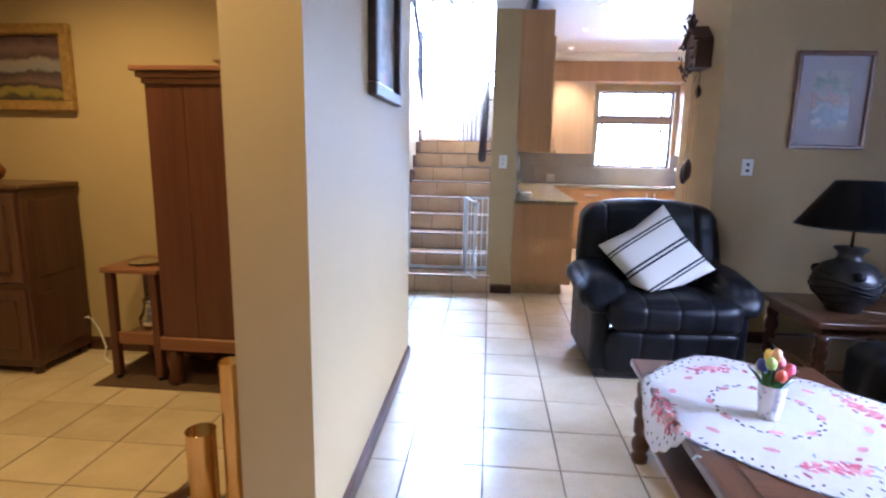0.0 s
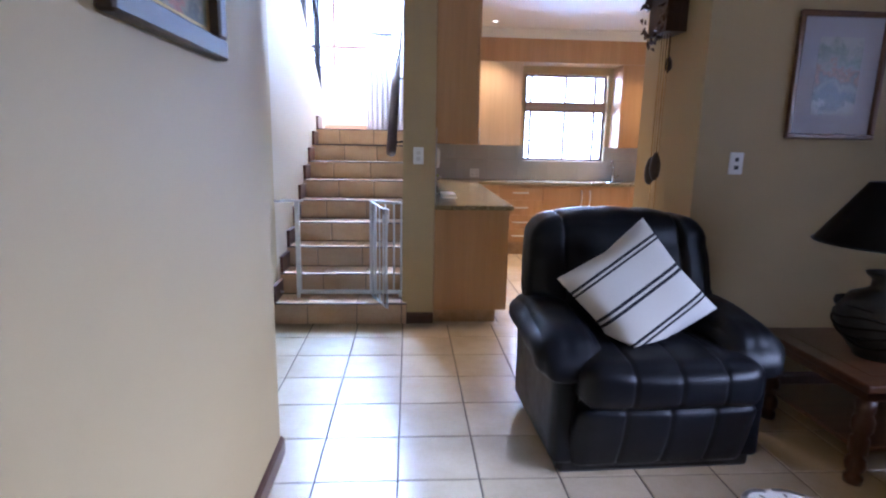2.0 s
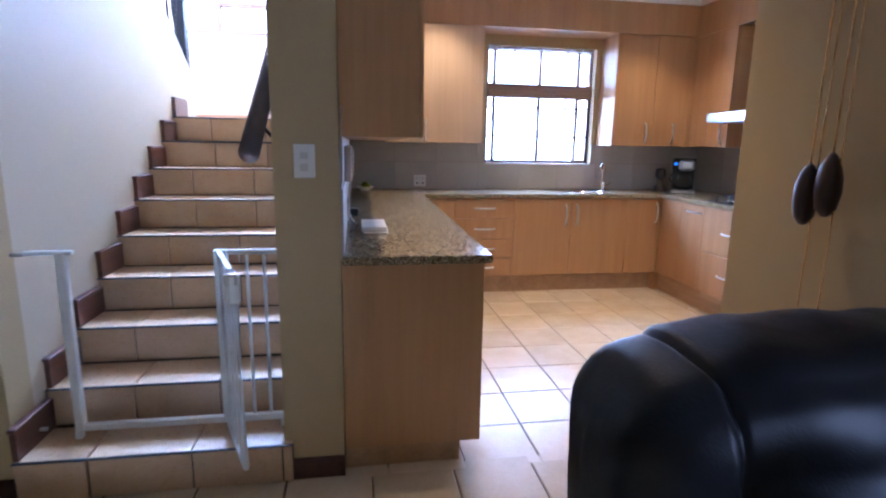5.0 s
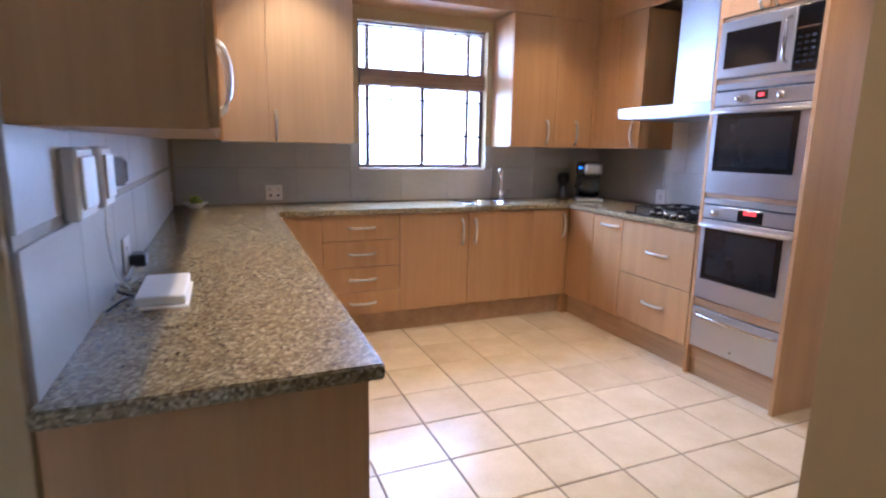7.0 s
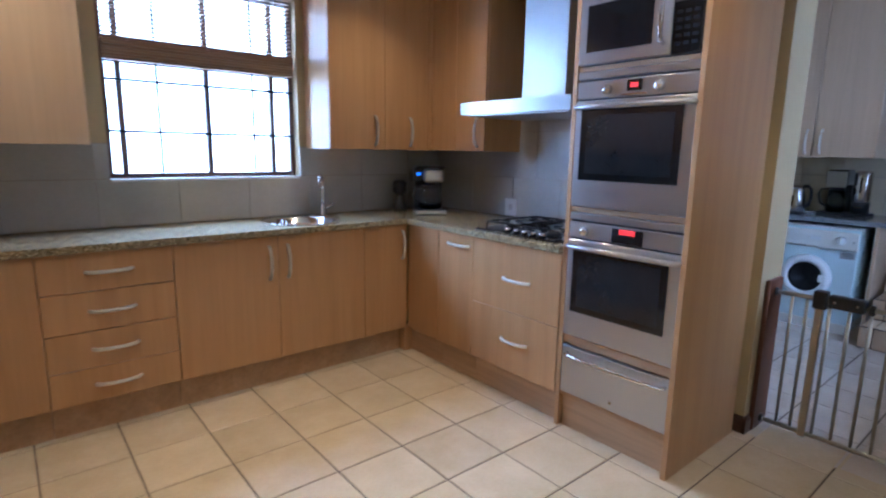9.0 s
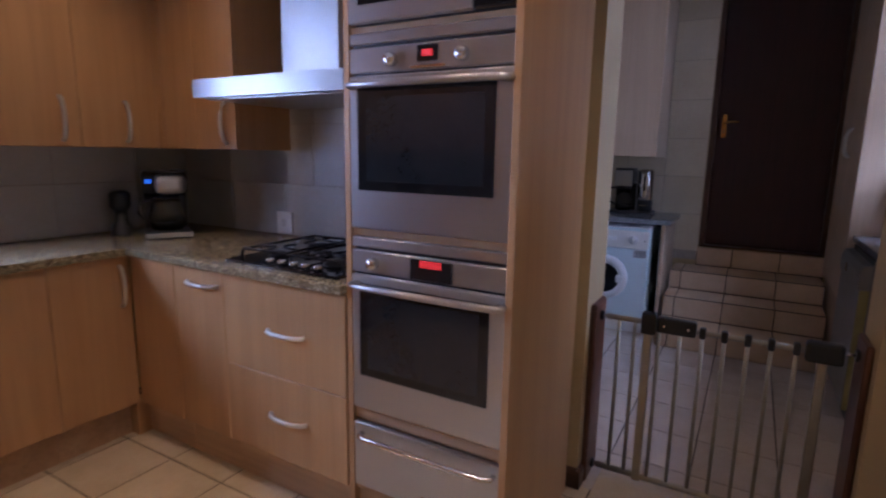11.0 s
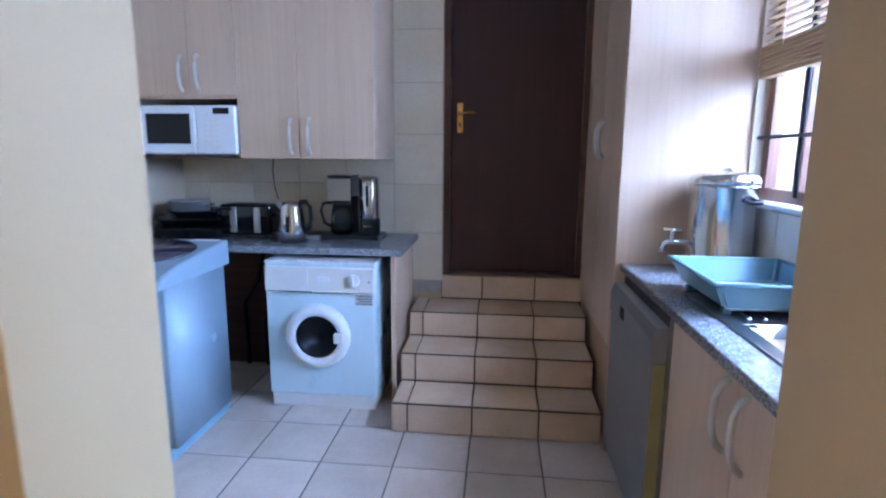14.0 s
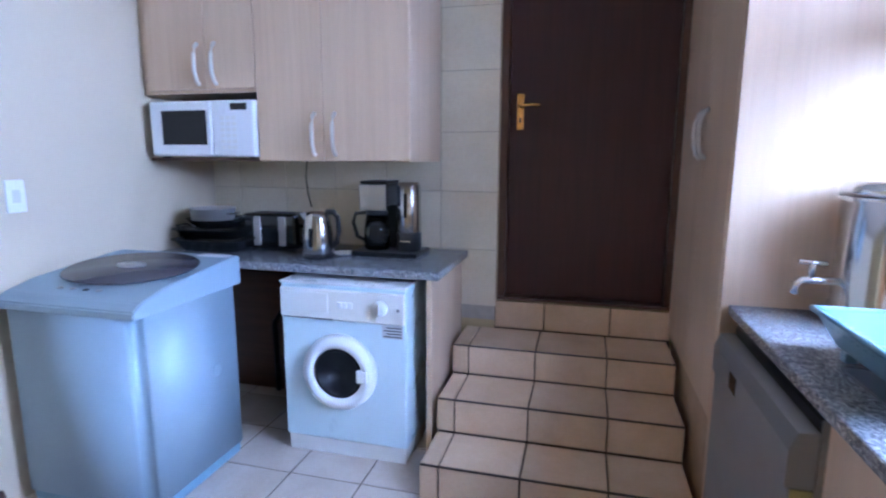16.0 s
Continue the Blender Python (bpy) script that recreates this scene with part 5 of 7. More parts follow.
part("lid_grip", bm, M["steel"], top)
for y in (6.86, 6.92, 6.98, 7.04):
    part("button", lathe(bmesh.new(), [(0.011, 0.0), (0.011, 0.004), (0, 0.005)], (5.385, y, 0.871), 12), M["iron"] if y == 6.92 else M["steel"], top)
part("label_card", B(5.83, 5.885, 6.66, 6.80, 0.926, 0.9285), M["white"], top)

# things on the counter
CZ = 0.876
dark = M["black"]
def roasting_pan(cx, cy, w, d, z, h, mat, label, turn):
    """A deep tray: sloping walls, thick rolled rim and two lugs."""
    rp = thing("roasting_pan", (cx, cy, z), label, "pan", "stacked oven pans")
    spin = Matrix.Translation((cx, cy, z)) @ Matrix.Rotation(radians(turn), 4, "Z")
    bm = bmesh.new()

    def loop(k, zz):
        pts = []
        for sx, sy, a0 in ((1, 1, 0), (-1, 1, 90), (-1, -1, 180), (1, -1, 270)):
            for q in range(5):
                a = radians(a0 + 22.5 * q)
                pts.append(bm.verts.new((sx * (d / 2 - 0.05 - k) + 0.05 * math.cos(a), sy * (w / 2 - 0.05 - k) + 0.05 * math.sin(a), zz)))
        return pts
    rings = [loop(0.03, 0.0), loop(0.0, h), loop(-0.012, h + 0.002), loop(-0.012, h + 0.008), loop(0.003, h + 0.008), loop(0.033, 0.006)]
    for a, c in zip(rings, rings[1:]):
        for q in range(20):
            bm.faces.new((a[q], a[(q + 1) % 20], c[(q + 1) % 20], c[q])).smooth = True
    bm.faces.new(rings[0][::-1]), bm.faces.new(rings[-1])
    bm.transform(spin)
    body_ = part("tray", bm, mat, rp)
    for sy in (-1, 1):
        bm = tube(bmesh.new(), [(-0.05, sy * (w / 2 + 0.008), h), (-0.04, sy * (w / 2 + 0.035), h + 0.012), (0.04, sy * (w / 2 + 0.035), h + 0.012), (0.05, sy * (w / 2 + 0.008), h)], 0.006, 8)
        bm.transform(spin)
        part("handle", bm, mat, body_)


enamel = paint("black_enamel", (0.014, 0.014, 0.016), 0.22, var=0.2)
roasting_pan(6.30, 7.03, 0.38, 0.30, CZ, 0.055, enamel, "black enamel roasting pan at the bottom of a stack", 0)
roasting_pan(6.30, 7.04, 0.36, 0.28, CZ + 0.064, 0.045, enamel, "black enamel roasting pan stacked on another", 5)
fp = thing("frying_pan", (6.29, 7.03, CZ + 0.119), "black frying pan on the stacked roasting pans", "pan")
part("pan", lathe(bmesh.new(), [(0, 0.0), (0.11, 0.0), (0.150, 0.042), (0.156, 0.046), (0.146, 0.043), (0.108, 0.005), (0, 0.004)], (6.29, 7.03, CZ + 0.119), 36), enamel, fp, smooth=True)
part("handle", tube(bmesh.new(), [(6.24, 6.89, CZ + 0.162), (6.22, 6.83, CZ + 0.175), (6.20, 6.76, CZ + 0.176)], 0.010, 8), dark, fp)
sp = thing("saucepan", (6.28, 7.05, CZ + 0.124), "polished steel saucepan standing in the frying pan", "saucepan")
part("pot", lathe(bmesh.new(), [(0, 0.0), (0.096, 0.0), (0.106, 0.01), (0.110, 0.088), (0.117, 0.093), (0.106, 0.091), (0.101, 0.012), (0, 0.01)], (6.28, 7.05, CZ + 0.1245), 36), M["satin"], sp, smooth=True)
for s_ in (-1, 1):
    part("handle", tube(bmesh.new(), [(6.25, 7.05 + s_ * 0.108, CZ + 0.19), (6.26, 7.05 + s_ * 0.14, CZ + 0.195), (6.30, 7.05 + s_ * 0.14, CZ + 0.195), (6.31, 7.05 + s_ * 0.108, CZ + 0.19)], 0.007, 8), M["chrome"], sp)

toaster = thing("toaster", (6.36, 6.72, CZ), "long black and steel toaster on the counter", "toaster")
part("body", B(6.28, 6.44, 6.56, 6.88, CZ + 0.012, CZ + 0.195, bev=0.022, seg=3), M["black_gloss"], toaster)
for a in (6.645, 6.79):
    part("steel_band", B(6.2775, 6.4425, a - 0.022, a + 0.022, CZ + 0.03, CZ + 0.18, bev=0.004), M["steel"], toaster)
for a in (6.33, 6.39):
    part("slot", B(a - 0.012, a + 0.012, 6.60, 6.84, CZ + 0.1951, CZ + 0.1965), M["iron"], toaster)
part("lever", B(6.345, 6.375, 6.535, 6.558, CZ + 0.12, CZ + 0.14, bev=0.004), M["black"], toaster)
for x in (6.30, 6.42):
    for y in (6.60, 6.84):
        part("foot", B(x - 0.01, x + 0.01, y - 0.01, y + 0.01, CZ, CZ + 0.012), M["black"], toaster)

kettle = thing("electric_kettle", (6.20, 6.40, CZ), "brushed steel electric kettle with a black handle", "kettle")
part("base", lathe(bmesh.new(), [(0.078, CZ), (0.08, CZ + 0.012), (0.07, CZ + 0.02)], (6.20, 6.40, 0), 30), M["black"], kettle)
part("body", lathe(bmesh.new(), [(0.074, CZ + 0.021), (0.078, CZ + 0.03), (0.072, CZ + 0.12), (0.058, CZ + 0.205), (0.05, CZ + 0.222), (0.02, CZ + 0.228), (0, CZ + 0.23)], (6.20, 6.40, 0), 36), M["urn_steel"], kettle, smooth=True)
part("handle", tube(bmesh.new(), [(6.20, 6.352, CZ + 0.222), (6.20, 6.315, CZ + 0.225), (6.20, 6.292, CZ + 0.20), (6.20, 6.288, CZ + 0.13), (6.20, 6.30, CZ + 0.08), (6.20, 6.325, CZ + 0.06)], 0.012, 8, 1.3), M["black"], kettle)
part("spout", extrude(bmesh.new(), [(6.45, CZ + 0.17), (6.485, CZ + 0.215), (6.44, CZ + 0.215)], "x", 6.18, 6.22), M["steel_z"], kettle)
part("gauge", B(6.118, 6.135, 6.39, 6.41, CZ + 0.06, CZ + 0.15, bev=0.004), M["black_gloss"], kettle)

cm2 = thing("coffee_station", (6.42, 6.08, CZ), "steel and black coffee machine with jug and grinder", "coffee machine")
part("tray", B(6.28, 6.52, 5.925, 6.27, CZ, CZ + 0.022, bev=0.006), M["black"], cm2)
part("tower", B(6.44, 6.52, 6.08, 6.24, CZ + 0.0225, CZ + 0.245, bev=0.006), M["black"], cm2)
head = part("head", B(6.32, 6.52, 6.085, 6.235, CZ + 0.246, CZ + 0.355, bev=0.012, seg=2), M["black"], cm2)
part("steel_front", B(6.312, 6.3195, 6.09, 6.23, CZ + 0.225, CZ + 0.352, bev=0.003), M["steel_z"], head, "brushed steel front")
part("lid", B(6.325, 6.515, 6.09, 6.23, CZ + 0.3555, CZ + 0.368, bev=0.004), M["black"], head)
jug = part("jug", lathe(bmesh.new(), [(0.055, CZ + 0.025), (0.066, CZ + 0.04), (0.066, CZ + 0.12), (0.052, CZ + 0.20), (0.049, CZ + 0.20), (0.062, CZ + 0.12), (0.06, CZ + 0.044), (0, CZ + 0.03)], (6.37, 6.16, 0), 26), clear_glass("coffee_jug_glass", (0.8, 0.85, 0.85), 0.02), cm2, smooth=True)
part("jug_lid", lathe(bmesh.new(), [(0.054, CZ + 0.20), (0.056, CZ + 0.215), (0.04, CZ + 0.232), (0, CZ + 0.233)], (6.37, 6.16, 0), 24), M["black"], jug)
part("jug_handle", tube(bmesh.new(), [(6.36, 6.21, CZ + 0.21), (6.35, 6.265, CZ + 0.205), (6.35, 6.28, CZ + 0.16), (6.35, 6.26, CZ + 0.09), (6.36, 6.225, CZ + 0.07)], 0.010, 8), M["black"], jug)
gcan = part("grinder", lathe(bmesh.new(), [(0.058, CZ + 0.115), (0.06, CZ + 0.12), (0.06, CZ + 0.345), (0.05, CZ + 0.36), (0, CZ + 0.36)], (6.40, 6.0, 0), 28), M["urn_steel"], cm2, "steel grinder cylinder", smooth=True)
part("grinder_base", lathe(bmesh.new(), [(0.062, CZ + 0.0225), (0.062, CZ + 0.11), (0.058, CZ + 0.1145)], (6.40, 6.0, 0), 28), M["black"], cm2)
part("gauge", B(6.337, 6.345, 5.992, 6.008, CZ + 0.19, CZ + 0.31, bev=0.002), M["black_gloss"], gcan)
for k in range(4):
    part("button", B(6.335, 6.339, 5.975 + 0.014 * k, 5.983 + 0.014 * k, CZ + 0.07, CZ + 0.078), M["chrome"], cm2)
lone("saucer", lathe(bmesh.new(), [(0.03, 0), (0.055, 0.008), (0.06, 0.012), (0.05, 0.009), (0, 0.006)], (6.30, 6.315, CZ), 24), M["white"], "small white saucer on the counter", "saucer", smooth=True)

# tall cupboard, dishwasher, sink run
tallc = cabinet("tall_cupboard", "tall pale oak cupboard with two doors beside the steps", "y+", 4.705, 5.70, 6.606, 0.562, 0.50, 2.62,
        [("door", 5.70, 6.12, 0.50, 2.62, (6.075, 1.45, True)), ("door", 6.12, 6.606, 0.50, 2.62, (6.165, 1.45, True))], PALE, LG, (0.50, 0.004))
part("side_panel", B(5.672, 5.698, 4.138, 4.722, 0.0, 2.62, bev=0.001), PALE, tallc)
lwt = thing("laundry_worktop", (4.8, 4.45, 0.872), "polished grey granite worktop by the laundry window", "worktop")
part("slab", B(4.985, 5.67, 4.212, 4.70, 0.872, 0.905, bev=0.003), M["granite2"], lwt)
part("slab", B(3.985, 4.30, 4.212, 4.70, 0.872, 0.905, bev=0.003), M["granite2"], lwt)
part("back_strip", B(4.3005, 4.9845, 4.212, 4.25, 0.872, 0.905), M["granite2"], lwt)
part("front_strip", B(4.3005, 4.9845, 4.556, 4.70, 0.872, 0.905, bev=0.003), M["granite2"], lwt)
cabinet("base_cabinet", "pale oak base cabinet under the laundry sink, two doors", "y+", 4.672, 3.99, 4.952, 0.45, 0.11, 0.871,
        [("door", 3.99, 4.49, 0.11, 0.868, (4.44, 0.765, True)), ("door", 4.49, 4.952, 0.11, 0.868, (4.54, 0.765, True))], PALE, LG, (0.11, 0.05))
dw = thing("dishwasher", (5.33, 4.42, 0), "grey-silver dishwasher under the worktop, its front standing proud", "dishwasher")
dwm = paint("dishwasher_silver", (0.24, 0.245, 0.235), 0.34, 0.5, 0.03, relief=0.05)
part("body", B(5.035, 5.645, 4.225, 4.70, 0.03, 0.868, bev=0.003), M["iron"], dw)
part("side_panel", B(5.025, 5.034, 4.225, 4.70, 0.03, 0.868), paint("dishwasher_side", (0.20, 0.185, 0.165), 0.5), dw)
df = part("door", B(5.03, 5.65, 4.7015, 4.745, 0.10, 0.72, bev=0.006, seg=2), dwm, dw)
part("control_panel", extrude(bmesh.new(), [(4.7015, 0.723), (4.752, 0.723), (4.752, 0.80), (4.738, 0.838), (4.7015, 0.842)], "x", 5.03, 5.65), dwm, dw)
part("display", B(5.40, 5.46, 4.7521, 4.7535, 0.745, 0.79), M["black_gloss"], dw)
part("plinth", B(5.04, 5.64, 4.66, 4.70, 0.0, 0.095), M["black"], dw)
part("edge_strip", B(5.026, 5.0295, 4.703, 4.742, 0.10, 0.72), paint("olive_edge", (0.30, 0.27, 0.10), 0.4), dw)

dw.location.x -= 0.073

ls = thing("laundry_sink", (4.64, 4.39, 0.73), "stainless steel sink with a drainer, set in the worktop", "sink")
bm = bmesh.new()
box(bm, 4.26, 5.15, 4.228, 4.255, 0.9055, 0.911, bev=0.002)
box(bm, 4.26, 5.15, 4.553, 4.60, 0.9055, 0.911, bev=0.002)
box(bm, 4.26, 4.305, 4.255, 4.553, 0.9055, 0.911, bev=0.002)
box(bm, 4.81, 5.15, 4.255, 4.553, 0.9055, 0.9085, bev=0.001)
part("rim", bm, M["steel_x"], ls)
bm = bmesh.new()
tp = [(4.305, 4.255), (4.81, 4.255), (4.81, 4.553), (4.305, 4.553)]
bt = [(4.335, 4.28), (4.78, 4.28), (4.78, 4.528), (4.335, 4.528)]
va, vb = [bm.verts.new((*p, 0.908)) for p in tp], [bm.verts.new((*p, 0.745)) for p in bt]
for i in range(4):
    bm.faces.new((va[i], vb[i], vb[(i + 1) % 4], va[(i + 1) % 4]))
bm.faces.new(vb)
bmesh.ops.bevel(bm, geom=[e for e in bm.edges if min(v.co.z for v in e.verts) < 0.8], offset=0.03, segments=4, affect="EDGES")
bmesh.ops.solidify(bm, geom=bm.faces[:], thickness=0.002)
part("bowl", bm, M["steel_x"], ls, smooth=True)
for k in range(6):
    part("drainer_ridge", B(4.85, 5.12, 4.285 + 0.045 * k, 4.297 + 0.045 * k, 0.9086, 0.913, bev=0.002), M["chrome"], ls)

rack_mat = paint("blue_grey_plastic", (0.17, 0.31, 0.39), 0.3, var=0.05)
rack = thing("dish_rack", (5.05, 4.41, 0.913), "blue-grey plastic dish drainer basket on the sink", "dish rack")
bm = bmesh.new()
o0, o1 = [(4.85, 4.235), (5.285, 4.235), (5.285, 4.615), (4.85, 4.615)], [(4.88, 4.265), (5.235, 4.265), (5.235, 4.575), (4.88, 4.575)]
va, vb = [bm.verts.new((*p, 1.005)) for p in o0], [bm.verts.new((*p, 0.925)) for p in o1]
for i in range(4):
    bm.faces.new((va[i], vb[i], vb[(i + 1) % 4], va[(i + 1) % 4]))
bm.faces.new(vb)
bmesh.ops.bevel(bm, geom=[e for e in bm.edges], offset=0.012, segments=2, affect="EDGES")
bmesh.ops.solidify(bm, geom=bm.faces[:], thickness=0.004)
basket = part("basket", bm, rack_mat, rack)
part("rim", tube(bmesh.new(), [(4.85, 4.235, 1.006), (5.285, 4.235, 1.006), (5.285, 4.615, 1.006), (4.85, 4.615, 1.006), (4.85, 4.235, 1.006)], 0.008, 6), rack_mat, basket)
for k in range(11):
    part("tooth", B(4.90 + 0.03 * k, 4.908 + 0.03 * k, 4.585, 4.605, 0.98, 1.003, bev=0.002), rack_mat, basket)
for k in range(10):
    part("rib", B(4.89 + 0.034 * k, 4.896 + 0.034 * k, 4.27, 4.57, 0.9275, 0.939, bev=0.001), M["white"], basket)
for x, y in ((4.91, 4.29), (5.21, 4.29), (4.91, 4.56), (5.21, 4.56)):
    part("foot", B(x - 0.012, x + 0.012, y - 0.012, y + 0.012, 0.9052 if x > 5.16 else 0.909, 0.926), rack_mat, rack)
part("cutlery_cup", B(4.765, 4.84, 4.24, 4.38, 0.93, 1.03, bev=0.01), M["white"], rack, "white cutlery cup")

ux, uy = 5.53, 4.353
urn = thing("water_urn", (ux, uy, 0.905), "polished steel hot water urn with a tap and black handle", "urn")
part("body", lathe(bmesh.new(), [(0.122, 0.905), (0.122, 0.93), (0.129, 0.935), (0.129, 0.958), (0.124, 0.963), (0.124, 1.245), (0.128, 1.25), (0.128, 1.262)], (ux, uy, 0), 48), M["urn_steel"], urn, smooth=True)
lidp = part("lid", lathe(bmesh.new(), [(0.130, 1.2625), (0.130, 1.278), (0.121, 1.298), (0.09, 1.308), (0.03, 1.311), (0.02, 1.325), (0, 1.327)], (ux, uy, 0), 48), M["chrome"], urn, smooth=True)
part("side_handle", tube(bmesh.new(), [(ux - 0.085, uy - 0.09, 1.205), (ux - 0.105, uy - 0.105, 1.20), (ux - 0.125, uy - 0.092, 1.198), (ux - 0.138, uy - 0.062, 1.198), (ux - 0.133, uy - 0.04, 1.20), (ux - 0.115, uy - 0.04, 1.205)], 0.008, 8), M["black"], urn)
part("tap", tube(bmesh.new(), [(ux - 0.02, uy + 0.118, 1.03), (ux - 0.022, uy + 0.18, 1.03), (ux - 0.024, uy + 0.212, 1.03), (ux - 0.025, uy + 0.226, 1.02), (ux - 0.025, uy + 0.228, 0.99)], 0.011, 8), M["chrome"], urn)
part("tap_stem", lathe(bmesh.new(), [(0.009, 1.035), (0.009, 1.075), (0.005, 1.08)], (ux - 0.023, uy + 0.19, 0), 10), M["chrome"], urn)
part("tap_lever", tube(bmesh.new(), [(ux - 0.023, uy + 0.155, 1.077), (ux - 0.023, uy + 0.225, 1.081)], 0.007, 6), M["chrome"], urn)

window("window_laundry", "y+", 4.165, 4.12, 5.655, 1.195, 2.30, FRAME, [5.375, 5.15, 4.7], [], [5.335, 5.0, 4.85, 4.4], [1.445, 1.70], "reddish-brown wooden laundry window with black burglar bars")
structure("trim_laundry_sill", B(4.125, 5.652, 4.168, 4.232, 1.172, 1.194, bev=0.004), M["white"], "white window sill", "sill")
blind("laundry_blind", "y+", 4.17, 4.13, 5.65, 2.30, 1.675, 16, wood("pale_blind_wood", (0.40, 0.26, 0.13), (0.55, 0.38, 0.2), 0.5, "x"), "pale wooden slat blind half drawn up in the laundry window")
lt = structure("wall_tiles_laundry_sink", B(3.99, 5.67, 4.211, 4.215, 0.906, 1.171), M["pale_grout"], "cream glazed tiles under the window", "wall tiles")
me = slab_mesh("wall_tile", 0.302, 0.262, 0.006, tile_mat("pale_glazed_tile", (0.66, 0.64, 0.58), (0.72, 0.70, 0.64), 0.2, 3.0, 0.04), 0.0015)
for i in range(5):
    lay("wall_tile", me, lt, pose(5.515 - 0.305 * i, 4.221, 1.038, -90))

# garden bush outside the laundry window
leaf = paint("leaf_green", (0.10, 0.22, 0.05), 0.45, var=0.4, scale=4.0)


def shrub(cx, cy, top, spread, seed, label):
    """A loose bush: splayed stems and some hundreds of bent leaves."""
    rnd = random.Random(seed)
    bush = thing("garden_shrub", (cx, cy, -0.3), label, "shrub", "garden shrubs")
    for k in range(7):
        a = rnd.uniform(0, 6.28)
        u, w = math.cos(a), math.sin(a)
        part("stem", tube(bmesh.new(), [(cx + 0.08 * u, cy + 0.08 * w, -0.3), (cx + 0.3 * u, cy + 0.3 * w, 0.5), (cx + 0.8 * spread * u, cy + 0.6 * spread * w, top - 0.35)], 0.018, 6), M["dark_wood"], bush)
    bm = bmesh.new()
    for k in range(1100):
        c = Vector((cx + rnd.gauss(0, 0.6) * spread, cy + rnd.gauss(0, 0.5) * spread, min(top + 0.15 * rnd.random(), top - 0.75 + rnd.gauss(0, 0.5))))
        if c.z < -0.25:
            continue
        size = rnd.uniform(0.06, 0.15)
        m = Matrix.Translation(c) @ Euler((rnd.uniform(-0.9, 0.9), rnd.uniform(-0.9, 0.9), rnd.uniform(0, 6.28))).to_matrix().to_4x4()
        pts = [(-1.0, 0, 0), (-0.3, 0.42, 0.08), (0.5, 0.34, 0.06), (1.1, 0, -0.1), (0.5, -0.34, 0.06), (-0.3, -0.42, 0.08)]
        bm.faces.new([bm.verts.new(m @ (Vector(p) * size)) for p in pts])
    tagged(part("crown", bm, leaf, bush), kind="stuff")


shrub(7.6, 2.7, 1.55, 1.0, 4, "leafy green garden shrub close to the window")
shrub(9.4, 1.9, 1.75, 1.3, 5, "broad green garden shrub behind another")
shrub(8.3, 0.9, 1.5, 1.2, 6, "low green shrub in the garden")
structure("backdrop_garden", B(4.2, 16.0, -1.05, -1.0, -0.3, 6.0), day, "bright hazy sky outside", "backdrop")

# child gate in the laundry doorway
gate = thing("pet_gate", (3.905, 5.31, 0), "metal pressure-fit gate with black latches in the doorway", "gate")
gmat = paint("champagne_metal", (0.42, 0.38, 0.30), 0.35, 0.8, 0.06)
GX = 3.905
for y0, y1, s in ((5.722, 5.744, -1), (4.856, 4.878, 1)):
    part("wall_board", B(3.822, 3.99, y0, y1, 0.0, 0.765, bev=0.006), M["red_wood"], gate, "reddish wooden board screwed to the wall")
part("top_rail", tube(bmesh.new(), [(GX, 5.70, 0.705), (GX, 5.56, 0.705)], 0.011, 8), gmat, gate)
part("top_rail", tube(bmesh.new(), [(GX, 5.46, 0.697), (GX, 5.00, 0.697)], 0.011, 8), gmat, gate)
part("bottom_rail", tube(bmesh.new(), [(GX, 5.70, 0.05), (GX, 4.93, 0.05)], 0.013, 8), gmat, gate)
for y in (5.537, 4.975):
    part("post", B(GX - 0.013, GX + 0.013, y - 0.016, y + 0.016, 0.03, 0.72, bev=0.004), gmat, gate)
for y in (5.649, 5.588, 5.498, 5.423, 5.347, 5.274, 5.199, 5.127, 5.052):
    bar = part("bar", tube(bmesh.new(), [(GX, y, 0.05), (GX, y, 0.70)], 0.0075, 8), gmat, gate)
    if y < 5.4:
        part("bar_clip", B(GX - 0.014, GX + 0.014, y - 0.011, y + 0.011, 0.675, 0.718, bev=0.004), M["black"], bar)
latch = part("latch", B(GX - 0.022, GX + 0.022, 5.368, 5.506, 0.675, 0.735, bev=0.008, seg=2), M["black"], gate, "black plastic latch")
part("latch_block", B(GX - 0.024, GX + 0.024, 5.509, 5.564, 0.66, 0.746, bev=0.008, seg=2), M["black"], gate)
for y in (5.395, 5.48):
    part("screw", lathe(bmesh.new(), [(0.006, 0), (0.005, 0.003), (0, 0.003)], (GX - 0.022, y, 0.705), 12, pose(0, 0, 0, 0, -90)), M["chrome"], latch)
part("hinge_block", B(GX - 0.024, GX + 0.024, 4.918, 5.028, 0.66, 0.735, bev=0.012, seg=2), M["black"], gate)
for y0, y1 in ((5.70, 5.722), (4.878, 4.93)):
    for z in (0.705, 0.05):
        part("spindle", tube(bmesh.new(), [(GX, y0, z), (GX, y1, z)], 0.006, 8), M["chrome"], gate)
        part("wall_cup", lathe(bmesh.new(), [(0.02, -0.006), (0.022, 0.0), (0.014, 0.008), (0, 0.008)], (GX, 5.716 if y0 > 5.5 else 4.884, z), 16, pose(0, 0, 0, 90)), M["black"], gate)

